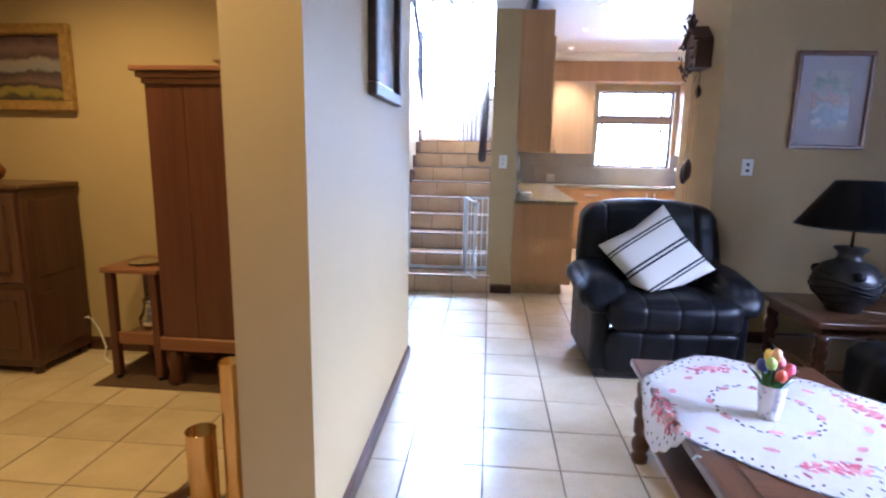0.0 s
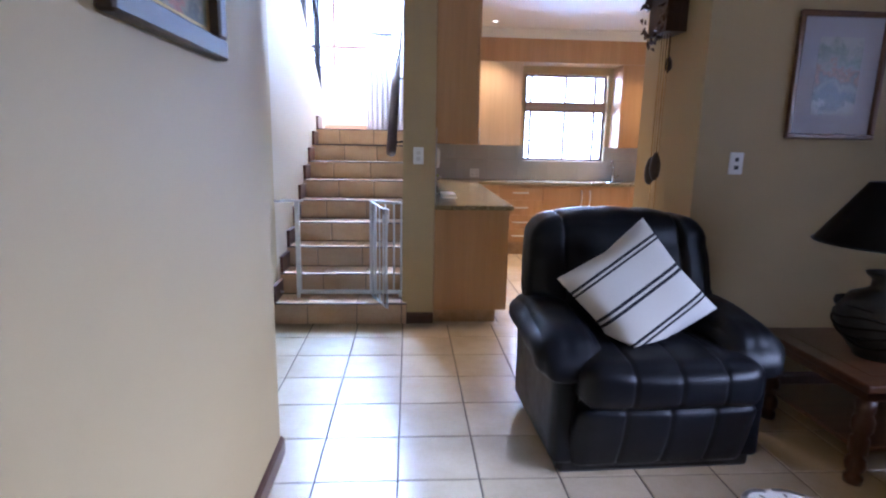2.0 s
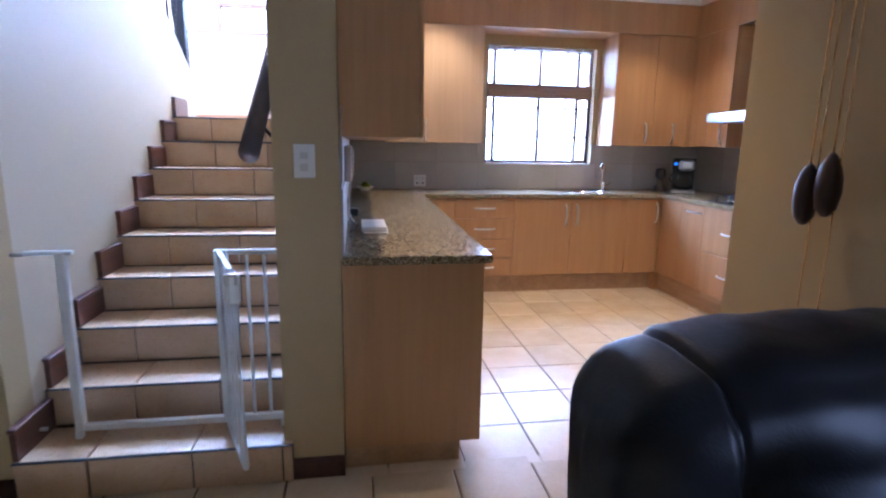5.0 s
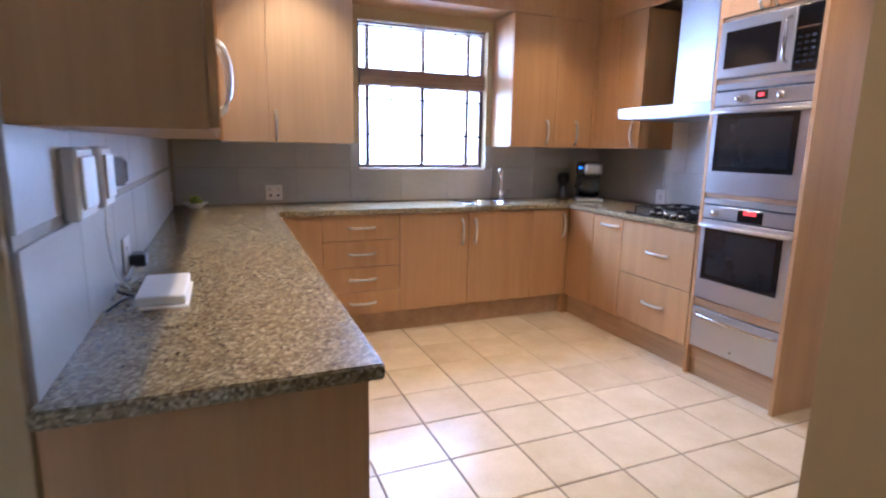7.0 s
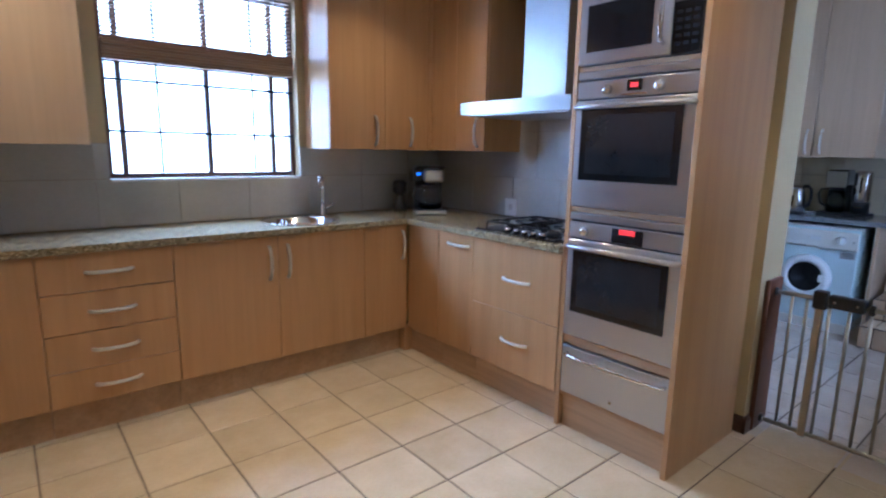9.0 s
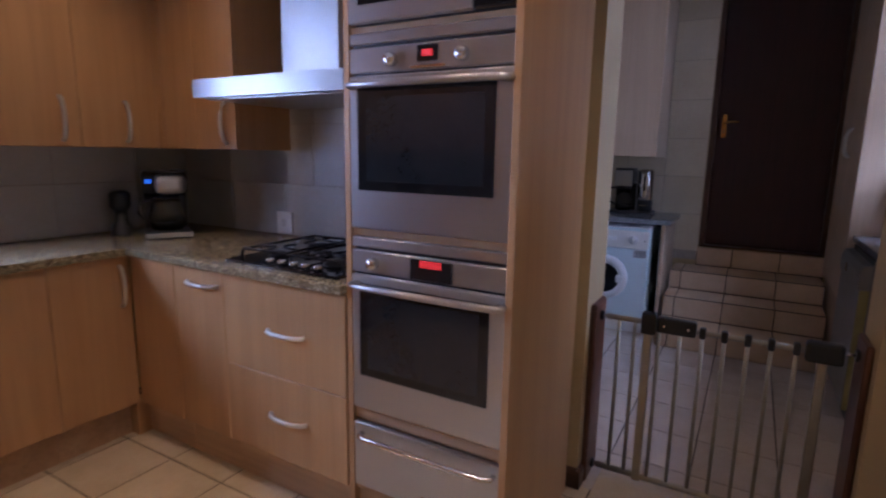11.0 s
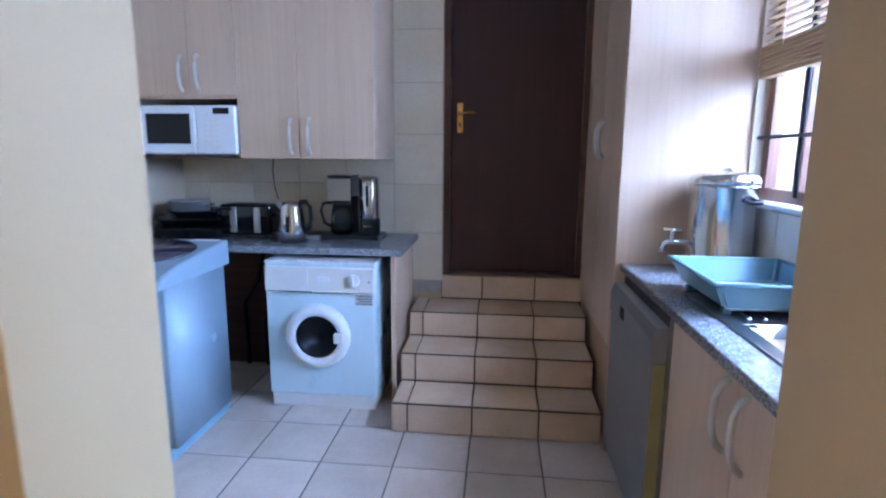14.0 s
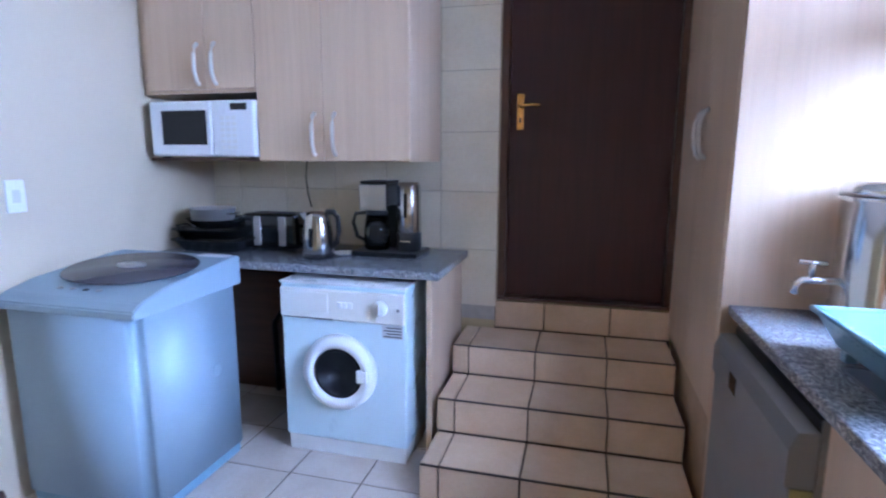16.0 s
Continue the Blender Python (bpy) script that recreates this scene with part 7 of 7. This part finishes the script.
legp = [(0.034, 0), (0.036, 0.03), (0.024, 0.045), (0.036, 0.06), (0.04, 0.085), (0.034, 0.11), (0.022, 0.125), (0.036, 0.14), (0.036, 0.20), (0.026, 0.215), (0.040, 0.24), (0.042, 0.28), (0.03, 0.31), (0.036, 0.325), (0.036, 0.37)]
for x in (TX0 + 0.06, TX1 - 0.06):
    for y in (TY0 + 0.06, TY1 - 0.06):
        part("leg", lathe(bmesh.new(), legp, (x, y, 0), 20), M["dark_wood"], ct, smooth=True)
part("lower_shelf", B(TX0 + 0.05, TX1 - 0.05, TY0 + 0.05, TY1 - 0.05, 0.155, 0.175, bev=0.003), DY, ct)

# table cloth with scalloped lace edge
CX, CY = 1.0, 1.86
bm = bmesh.new()
cen = bm.verts.new((CX, CY, TZ + 0.0075))
nth, rings = 160, [0.2, 0.4, 0.6, 0.75, 0.88, 0.95, 1.0]
prev = None


def diamond(a):
    """A square with soft corners, turned so that its corners lie along the table."""
    a -= math.pi / 4
    return 1 / (abs(math.cos(a)) ** 5 + abs(math.sin(a)) ** 5) ** 0.2


def drape(x, y):
    z = TZ + 0.0075 + 0.0012 * noise.noise(Vector((x * 9, y * 9, 0)))
    over = max(0.0, TX0 - 0.004 - x)
    if over:
        return TX0 - 0.010 - 0.15 * over, y, TZ - 0.006 - over * 0.95
    return x, y, z


for r in rings:
    ring = []
    for i in range(nth):
        a = 2 * math.pi * i / nth
        sc = 1 + (0.022 * abs(math.sin(a * 16)) if r > 0.9 else 0)
        sq = diamond(a)
        ring.append(bm.verts.new(drape(CX + 0.415 * sq * r * sc * math.cos(a), CY + 0.415 * sq * r * sc * math.sin(a))))
    for i in range(nth):
        j = (i + 1) % nth
        if prev:
            bm.faces.new((prev[i], ring[i], ring[j], prev[j])).smooth = True
        else:
            bm.faces.new((cen, ring[i], ring[j])).smooth = True
    prev = ring
bmesh.ops.solidify(bm, geom=bm.faces[:], thickness=0.0015)
cloth = lone("tablecloth", bm, paint("white_linen", (0.88, 0.86, 0.86), 0.85, var=0.03, scale=10, grain=500, relief=0.3), "white embroidered tablecloth with pink flowers and a lace edge", "tablecloth")


def petals(items, mat, name, lift):
    """Flat embroidered patches: (x, y, length, width, turn)."""
    bm = bmesh.new()
    for x, y, l, w, t in items:
        pts = []
        for i in range(10):
            a = 2 * math.pi * i / 10
            u, q = l * math.cos(a), w * math.sin(a)
            px, py, pz = drape(x + u * math.cos(t) - q * math.sin(t), y + u * math.sin(t) + q * math.cos(t))
            pts.append(bm.verts.new((px - (0.003 if px < TX0 else 0), py, pz + lift)))
        bm.faces.new(pts)
    return tagged(part(name, bm, mat, cloth), kind="stuff")


rnd = random.Random(3)
rose, pink, green_t, cut = [], [], [], []
for k in range(4):
    a = math.pi * k / 2 + 0.12
    fx, fy = CX + 0.36 * math.cos(a), CY + 0.36 * math.sin(a)
    for q in range(46):
        tgt = rose if q % 3 else pink
        d = rnd.gauss(0, 0.055)
        tgt.append((fx + d * -math.sin(a) + rnd.gauss(0, 0.02), fy + d * math.cos(a) + rnd.gauss(0, 0.02), rnd.uniform(0.009, 0.019), rnd.uniform(0.005, 0.010), rnd.uniform(0, 6.28)))
    for q in range(14):
        d = rnd.gauss(0, 0.10)
        green_t.append((fx + d * -math.sin(a) + rnd.gauss(0, 0.025), fy + d * math.cos(a) + rnd.gauss(0, 0.025), 0.014, 0.005, rnd.uniform(0, 6.28)))
    for off, rr in ((0.5, 0.30), (1.07, 0.30), (0.3, 0.175), (1.2, 0.175)):
        a2 = a + off
        pink.append((CX + rr * math.cos(a2), CY + rr * math.sin(a2), 0.024, 0.013, a2 + 1.57))
for k in range(44):
    a = 2 * math.pi * k / 44
    if k % 11 < 10:
        cut.append((CX + (0.16 + 0.012 * (k % 2)) * math.cos(a), CY + (0.185 + 0.012 * (k % 2)) * math.sin(a), 0.011, 0.0055, a + 1.57 + rnd.uniform(-0.5, 0.5)))
for k in range(96):
    a = 2 * math.pi * k / 96
    sq = diamond(a)
    f = 0.955 if k % 2 else 0.91
    cut.append((CX + 0.415 * sq * f * math.cos(a), CY + 0.415 * sq * f * math.sin(a), 0.008, 0.004, a + rnd.uniform(-0.8, 0.8)))
petals(rose, paint("rose_thread", (0.48, 0.09, 0.12), 0.8, var=0.3, scale=60), "embroidered_flower", 0.0011)
petals(pink, paint("pink_thread", (0.66, 0.30, 0.31), 0.8, var=0.2, scale=60), "embroidered_petal", 0.0015)
petals(green_t, paint("grey_green_thread", (0.42, 0.50, 0.48), 0.8, var=0.2, scale=60), "embroidered_leaf", 0.0007)
petals(cut, paint("cutwork_shadow_wood", (0.06, 0.035, 0.03), 0.7), "cutwork", 0.0009)

# vase of artificial tulips
vz = TZ + 0.0095
vase = thing("tulip_vase", (0.985, 1.80, vz), "white patterned pot with colourful wooden tulips", "vase")
potm = picture("blue_pattern_pot", [(0.44, (0.75, 0.75, 0.78)), (0.56, (0.70, 0.70, 0.76)), (0.60, (0.12, 0.16, 0.40)), (0.68, (0.72, 0.72, 0.78))], 26.0, 2.0)
part("pot", lathe(bmesh.new(), [(0.036, 0), (0.038, 0.004), (0.052, 0.135), (0.055, 0.14), (0.051, 0.138), (0.036, 0.012), (0, 0.01)], (0.985, 1.80, vz), 28), potm, vase, smooth=True)
cols = [("red", (0.60, 0.06, 0.06)), ("pink", (0.75, 0.25, 0.30)), ("yellow", (0.75, 0.50, 0.06)), ("white", (0.75, 0.72, 0.60)), ("blue", (0.05, 0.07, 0.28)), ("green", (0.40, 0.52, 0.14)), ("coral", (0.75, 0.16, 0.10)), ("rose", (0.70, 0.12, 0.22)), ("peach", (0.78, 0.42, 0.20))]
leafm2 = paint("tulip_leaf_green", (0.05, 0.16, 0.05), 0.4, var=0.2)
stem_b = bmesh.new()
for k, (nm, c) in enumerate(cols):
    a = 2 * math.pi * k / 8 if k < 8 else 0
    r = 0.042 if k < 8 else 0.0
    h = vz + 0.165 + 0.022 * (k % 3) + (0.02 if k == 8 else 0)
    x, y = 0.985 + r * math.cos(a), 1.80 + r * math.sin(a)
    tube(stem_b, [(0.985 + 0.5 * r * math.cos(a), 1.80 + 0.5 * r * math.sin(a), vz + 0.05), (x, y, h)], 0.003, 6)
    part("tulip", lathe(bmesh.new(), [(0.004, -0.004), (0.016, 0.004), (0.021, 0.018), (0.019, 0.034), (0.011, 0.048), (0.003, 0.052)], (x, y, h), 14, pose(0, 0, 0, -18 * math.sin(a) * (r > 0), 18 * math.cos(a) * (r > 0))), paint("tulip_" + nm, c, 0.3, var=0.12, scale=40), vase, smooth=True)
part("stems", stem_b, leafm2, vase)
vase.scale = (0.86, 0.86, 0.88)
for k in range(9):
    a = 2 * math.pi * (k + 0.4) / 9
    bm = bmesh.new()
    l = 0.11 + 0.02 * (k % 3)
    left, right = [], []
    for i in range(6):
        f = i / 5
        rr = 0.03 + 0.055 * f ** 1.5 * (1 + 0.3 * (k % 2))
        w = 0.015 * math.sin(math.pi * min(0.97, f * 0.9 + 0.08))
        c = Vector((0.985 + rr * math.cos(a), 1.80 + rr * math.sin(a), vz + 0.10 + l * f * (1 - 0.25 * f)))
        t = Vector((-math.sin(a), math.cos(a), 0)) * w
        left.append(bm.verts.new(c + t)), right.append(bm.verts.new(c - t))
    for i in range(5):
        bm.faces.new((left[i], right[i], right[i + 1], left[i + 1]))
    bmesh.ops.solidify(bm, geom=bm.faces[:], thickness=0.0015)
    part("leaf", bm, leafm2, vase, smooth=True)

# side table and lamp
SX0, SX1, SY0, SY1, SZ = 1.83, 2.62, 2.98, 3.66, 0.46
stb = thing("side_table", (2.22, 3.32, 0), "dark wooden side table with stout turned legs", "table")
part("tabletop", B(SX0, SX1, SY0, SY1, SZ - 0.035, SZ, bev=0.008, seg=2), DX, stb)
part("inset_panel", B(SX0 + 0.09, SX1 - 0.09, SY0 + 0.09, SY1 - 0.09, SZ - 0.001, SZ + 0.002), DX, stb)
part("apron", B(SX0 + 0.05, SX1 - 0.05, SY0 + 0.05, SY1 - 0.05, SZ - 0.09, SZ - 0.0355), DX, stb)
for x in (SX0 + 0.07, SX1 - 0.07):
    for y in (SY0 + 0.07, SY1 - 0.07):
        part("leg", lathe(bmesh.new(), legp, (x, y, 0), 20), M["dark_wood"], stb, smooth=True)
part("lower_shelf", B(SX0 + 0.05, SX1 - 0.05, SY0 + 0.05, SY1 - 0.05, 0.15, 0.17), DX, stb)
lp = thing("table_lamp", (2.12, 3.27, SZ + 0.002), "table lamp with a dark ribbed pot base and wide black shade", "lamp")
lx, ly, z0 = 2.12, 3.27, SZ + 0.002
bm = bmesh.new()
prof = [(0.085, 0.0), (0.09, 0.015), (0.12, 0.05), (0.165, 0.11), (0.178, 0.17), (0.17, 0.225), (0.13, 0.275), (0.075, 0.30), (0.062, 0.315), (0.062, 0.345), (0.085, 0.365), (0.088, 0.375), (0.07, 0.38), (0, 0.38)]
lathe(bm, prof, (lx, ly, z0), 40)
pot = part("pot", bm, paint("dark_patina_clay", (0.035, 0.035, 0.037), 0.42, 0.2, 0.3, 14), lp, smooth=True)
for k in range(5):
    zz = z0 + 0.08 + 0.035 * k
    r = [0.143, 0.168, 0.179, 0.176, 0.16][k] + 0.002
    pts = [(lx + r * math.cos(2 * math.pi * i / 40), ly + r * math.sin(2 * math.pi * i / 40), zz + 0.014 * math.sin(2 * math.pi * i / 40 * 3 + k)) for i in range(41)]
    part("ridge", tube(bmesh.new(), pts, 0.006, 6), M["iron"], pot)
for a in (0.3, 2.4, 4.5):
    part("lug", lathe(bmesh.new(), [(0.03, -0.02), (0.036, 0.0), (0.03, 0.02), (0.0, 0.03)], (lx + 0.15 * math.cos(a), ly + 0.15 * math.sin(a), z0 + 0.23), 12), M["iron"], pot)
part("stem", tube(bmesh.new(), [(lx, ly, z0 + 0.38), (lx, ly, z0 + 0.70)], 0.009, 8), M["brass"], lp)
bm = bmesh.new()
sh0, sh1 = [], []
nn = 48
for i in range(nn):
    a = 2 * math.pi * i / nn
    sh0.append(bm.verts.new((lx + 0.30 * math.cos(a), ly + 0.30 * math.sin(a), 0.965)))
    sh1.append(bm.verts.new((lx + 0.125 * math.cos(a), ly + 0.125 * math.sin(a), 1.225)))
for i in range(nn):
    bm.faces.new((sh0[i], sh0[(i + 1) % nn], sh1[(i + 1) % nn], sh1[i])).smooth = True
bmesh.ops.solidify(bm, geom=bm.faces[:], thickness=0.003)
part("shade", bm, paint("black_satin_shade", (0.022, 0.023, 0.03), 0.4, var=0.1, grain=300, relief=0.3), lp, "wide black satin shade", smooth=True)
part("shade_rim", tube(bmesh.new(), [(lx + 0.301 * math.cos(2 * math.pi * i / nn), ly + 0.301 * math.sin(2 * math.pi * i / nn), 0.966) for i in range(nn + 1)], 0.004, 6), M["black"], lp)
part("shade_spider", tube(bmesh.new(), [(lx - 0.12, ly, 1.20), (lx, ly, 1.165), (lx + 0.12, ly, 1.20)], 0.004, 6), M["brass"], lp)
lone("lamp_cord", tube(bmesh.new(), [(lx + 0.10, ly - 0.02, z0 + 0.004), (lx + 0.22, ly - 0.08, z0 + 0.004), (lx + 0.38, ly - 0.06, z0 + 0.004), (lx + 0.47, ly, z0 + 0.004)], 0.004, 6), M["plastic_white"], "white lamp cord on the side table", "cord")

window("window_living", "x-", 3.66, 0.35, 2.35, 0.9, 2.2, FRAME, [1.35], [], [], [], "brown wooden living room window")

# sofa at the window side
sofa = thing("sofa", (2.2, 2.2, 0), "black leather sofa with padded arms", "sofa")
part("base", B(1.86, 2.75, 1.30, 2.70, 0.0, 0.10, bev=0.02), M["black"], sofa)
part("armrest", pad(1.79, 2.72, 2.46, 2.72, 0.08, 0.47, 0.07, 0.02), L, sofa, smooth=True)
part("seat_cushion", pad(1.82, 2.50, 1.34, 2.46, 0.10, 0.42, 0.06, 0.02), L, sofa, smooth=True)
part("backrest", pad(2.46, 2.74, 1.32, 2.70, 0.10, 0.80, 0.07, 0.02), L, sofa, smooth=True)

# ---- dining room ----
arm = thing("armoire", (-1.36, 2.92, 0), "tall reddish wooden armoire with a moulded cornice", "wardrobe")
RW, RWX = M["red_wood"], M["red_wood_x"]
for k in range(4):
    x0 = -1.78 + 0.207 * k
    part("board", B(x0 + 0.001, x0 + 0.206, 2.70, 2.715, 0.30, 1.66, bev=0.002), RW, arm)
part("body", B(-1.775, -0.955, 2.716, 3.16, 0.30, 1.66), RW, arm)
bm = bmesh.new()
for dz, o in ((0.0, 0.012), (0.028, 0.03), (0.058, 0.05)):
    box(bm, -1.78 - o, -0.95 + o, 2.70 - o, 3.17, 1.66 + dz, 1.687 + dz, bev=0.005)
part("cornice", bm, RWX, arm)
part("base_rail", B(-1.80, -0.93, 2.69, 3.16, 0.22, 0.299, bev=0.006), RWX, arm)
for x in (-1.75, -0.98):
    for y in (2.74, 3.12):
        part("foot", lathe(bmesh.new(), [(0.03, 0), (0.042, 0.03), (0.03, 0.08), (0.045, 0.15), (0.04, 0.22)], (x, y, 0), 16), RW, arm)
silver_m = paint("silver_ware", (0.70, 0.68, 0.62), 0.2, 1.0, 0.08, relief=0)
dish = lone("silver_dish", lathe(bmesh.new(), [(0.05, 0), (0.06, 0.01), (0.10, 0.04), (0.12, 0.05), (0.10, 0.045), (0.0, 0.03)], (-1.38, 2.90, 1.7455), 24), silver_m, "silver dish on top of the armoire", "dish", smooth=True)

sb = thing("side_cabinet", (-3.0, 2.97, 0), "dark wooden two-door sideboard cabinet on small feet", "cabinet")
DW = M["dark_wood"]
part("body", B(-3.38, -2.60, 2.75, 3.18, 0.05, 1.09, bev=0.004), DW, sb)
part("top", B(-3.40, -2.585, 2.735, 3.185, 1.0905, 1.118, bev=0.006), DX, sb)
for x0, x1 in ((-3.37, -3.0), (-2.985, -2.615)):
    for z0_, z1_ in ((0.10, 0.52), (0.56, 1.07)):
        d = part("door", B(x0, x1, 2.732, 2.749, z0_, z1_, bev=0.004), DW, sb)
        part("door_panel", B(x0 + 0.06, x1 - 0.06, 2.724, 2.7315, z0_ + 0.06, z1_ - 0.06, bev=0.006), DW, d)
for z0_, z1_ in ((0.10, 0.50), (0.56, 1.05)):
    part("side_panel", B(-2.5995, -2.592, 2.81, 3.12, z0_ + 0.02, z1_ - 0.02, bev=0.003), DW, sb)
for x in (-3.34, -2.64):
    for y in (2.79, 3.14):
        part("foot", lathe(bmesh.new(), [(0.02, 0), (0.03, 0.02), (0.025, 0.05)], (x, y, 0), 12), DW, sb)
lone("copper_pot", lathe(bmesh.new(), [(0.05, 0), (0.09, 0.03), (0.10, 0.07), (0.07, 0.12), (0.04, 0.14), (0.045, 0.16), (0, 0.16)], (-2.98, 2.95, 1.118), 24), paint("copper_brown", (0.30, 0.10, 0.04), 0.35, 0.7, 0.2), "round copper pot on the cabinet", "pot", smooth=True)

tr = thing("serving_trolley", (-1.95, 2.93, 0), "reddish wooden serving trolley with two shelves", "trolley")
for x in (-2.12, -1.86):
    for y in (2.775, 3.10):
        part("leg", B(x - 0.022, x + 0.022, y - 0.022, y + 0.022, 0.03, 0.64, bev=0.004), RW, tr)
        part("caster", lathe(bmesh.new(), [(0.016, 0), (0.02, 0.012), (0.014, 0.029)], (x, y, 0), 12), M["iron"], tr)
part("top_shelf", B(-2.16, -1.82, 2.74, 3.14, 0.6405, 0.67, bev=0.004), RWX, tr)
part("lower_shelf", B(-2.10, -1.88, 2.79, 3.09, 0.24, 0.262, bev=0.003), RWX, tr)
part("shelf_rail", B(-2.098, -1.882, 2.765, 2.789, 0.22, 0.29, bev=0.003), RWX, tr)
jugp = [(0.05, 0), (0.055, 0.01), (0.07, 0.05), (0.072, 0.09), (0.05, 0.13), (0.04, 0.17), (0.05, 0.20), (0.046, 0.20), (0.036, 0.17), (0, 0.16)]
jg = thing("silver_jug", (-1.96, 2.88, 0.262), "polished silver jug on the trolley's lower shelf", "jug")
part("body", lathe(bmesh.new(), jugp, (-1.96, 2.88, 0.262), 24), silver_m, jg, smooth=True)
part("handle", tube(bmesh.new(), [(-1.905, 2.88, 0.45), (-1.87, 2.88, 0.44), (-1.862, 2.88, 0.39), (-1.89, 2.88, 0.34)], 0.007, 8), silver_m, jg)
dk = lone("dark_bottle", lathe(bmesh.new(), [(0.045, 0), (0.048, 0.02), (0.046, 0.14), (0.018, 0.19), (0.016, 0.25), (0, 0.25)], (-1.925, 3.02, 0.262), 20), M["black_gloss"], "dark glass bottle on the trolley", "bottle", smooth=True)
lone("silver_tray", lathe(bmesh.new(), [(0.05, 0), (0.08, 0.006), (0.10, 0.014), (0.09, 0.011), (0, 0.006)], (-1.98, 2.90, 0.67), 24), silver_m, "small silver tray on the trolley", "tray", smooth=True)
lone("silver_cup", lathe(bmesh.new(), [(0.025, 0), (0.03, 0.01), (0.032, 0.07), (0.035, 0.08), (0.028, 0.078), (0, 0.02)], (-1.90, 2.96, 0.67), 20), silver_m, "small silver cup on the trolley", "cup", smooth=True)
lone("floor_mat", B(-2.2, -1.35, 2.66, 3.15, 0.0012, 0.008, bev=0.002), paint("brown_mat", (0.10, 0.055, 0.03), 0.9, var=0.25, scale=30), "brown woven mat under the armoire", "mat")

for x, y, r, h, lab in ((-0.985, 1.66, 0.052, 0.365, "short polished brass shell case standing on the floor"), (-0.86, 1.66, 0.040, 0.63, "tall polished brass shell case standing on the floor"), (-0.915, 1.76, 0.030, 0.45, "slim brass shell case standing on the floor")):
    lone("brass_shell_case", lathe(bmesh.new(), [(r * 1.06, 0), (r * 1.06, 0.012), (r * 0.98, 0.016), (r, 0.024), (r * 0.97, h - 0.004), (r * 0.99, h), (r * 0.90, h - 0.002), (r * 0.88, h - 0.2), (0, h - 0.2)], (x, y, 0.0008), 32), M["brass"], lab, "shell case", "brass shell cases", smooth=True)
bm = tube(bmesh.new(), [(-1.05, 1.72, 0.12), (-1.10, 1.70, 0.075), (-1.16, 1.69, 0.04), (-1.24, 1.68, 0.022)], 0.024, 10)
lone("carved_horn", bm, M["dark_wood"], "dark carved horn lying by the brass cases", "ornament")
bm = tube(bmesh.new(), [(-2.57, 3.10, 0.25), (-2.54, 3.12, 0.24), (-2.50, 3.13, 0.15), (-2.46, 3.12, 0.05), (-2.42, 3.05, 0.006), (-2.34, 2.98, 0.006), (-2.2, 3.0, 0.006)], 0.005, 6)
lone("white_cable", bm, M["plastic_white"], "white cable trailing on the floor by the wall", "cable")

# ---- floor tiles, one by one ----
def tiles(floor, me, x0, y0, px, py, xs, ys, z=0.0, skip=lambda x, y: False):
    for i in range(int((xs[0] - x0) / px) - 1, int((xs[1] - x0) / px) + 2):
        for j in range(int((ys[0] - y0) / py) - 1, int((ys[1] - y0) / py) + 2):
            x, y = x0 + (i + 0.5) * px, y0 + (j + 0.5) * py
            if xs[0] < x < xs[1] and ys[0] < y < ys[1] and not skip(x, y):
                lay("tile", me, floor, pose(x, y, z + 0.0008 * noise.random(), 0, 0, 180 * ((i * 7 + j * 3) % 2)))


P = 0.336
PY = 0.329
tile_a = slab_mesh("tile", P - 0.006, PY - 0.006, 0.012, M["floor_tile"])
tiles(FLOORS["floor_living"], tile_a, 0.012, 2.135, P, PY, (-3.5, 3.7), (0.0, 5.07), skip=lambda x, y: (x < -0.8 and 3.4 < y and x < -2.6) or (x > 1.7 and y > 3.95))
PK = 0.328
tile_b = slab_mesh("tile", PK - 0.006, PK - 0.006, 0.012, M["floor_tile"])
tiles(FLOORS["floor_kitchen"], tile_b, 1.40, 5.69, PK, PK, (0.2, 3.9), (4.95, 8.0))
PL = 0.331
tile_c = slab_mesh("tile", PL - 0.006, PL - 0.006, 0.012, M["wash_tile"])
tiles(FLOORS["floor_laundry"], tile_c, 5.435, 5.35, PL, PL, (3.88, 6.7), (3.9, 7.5))
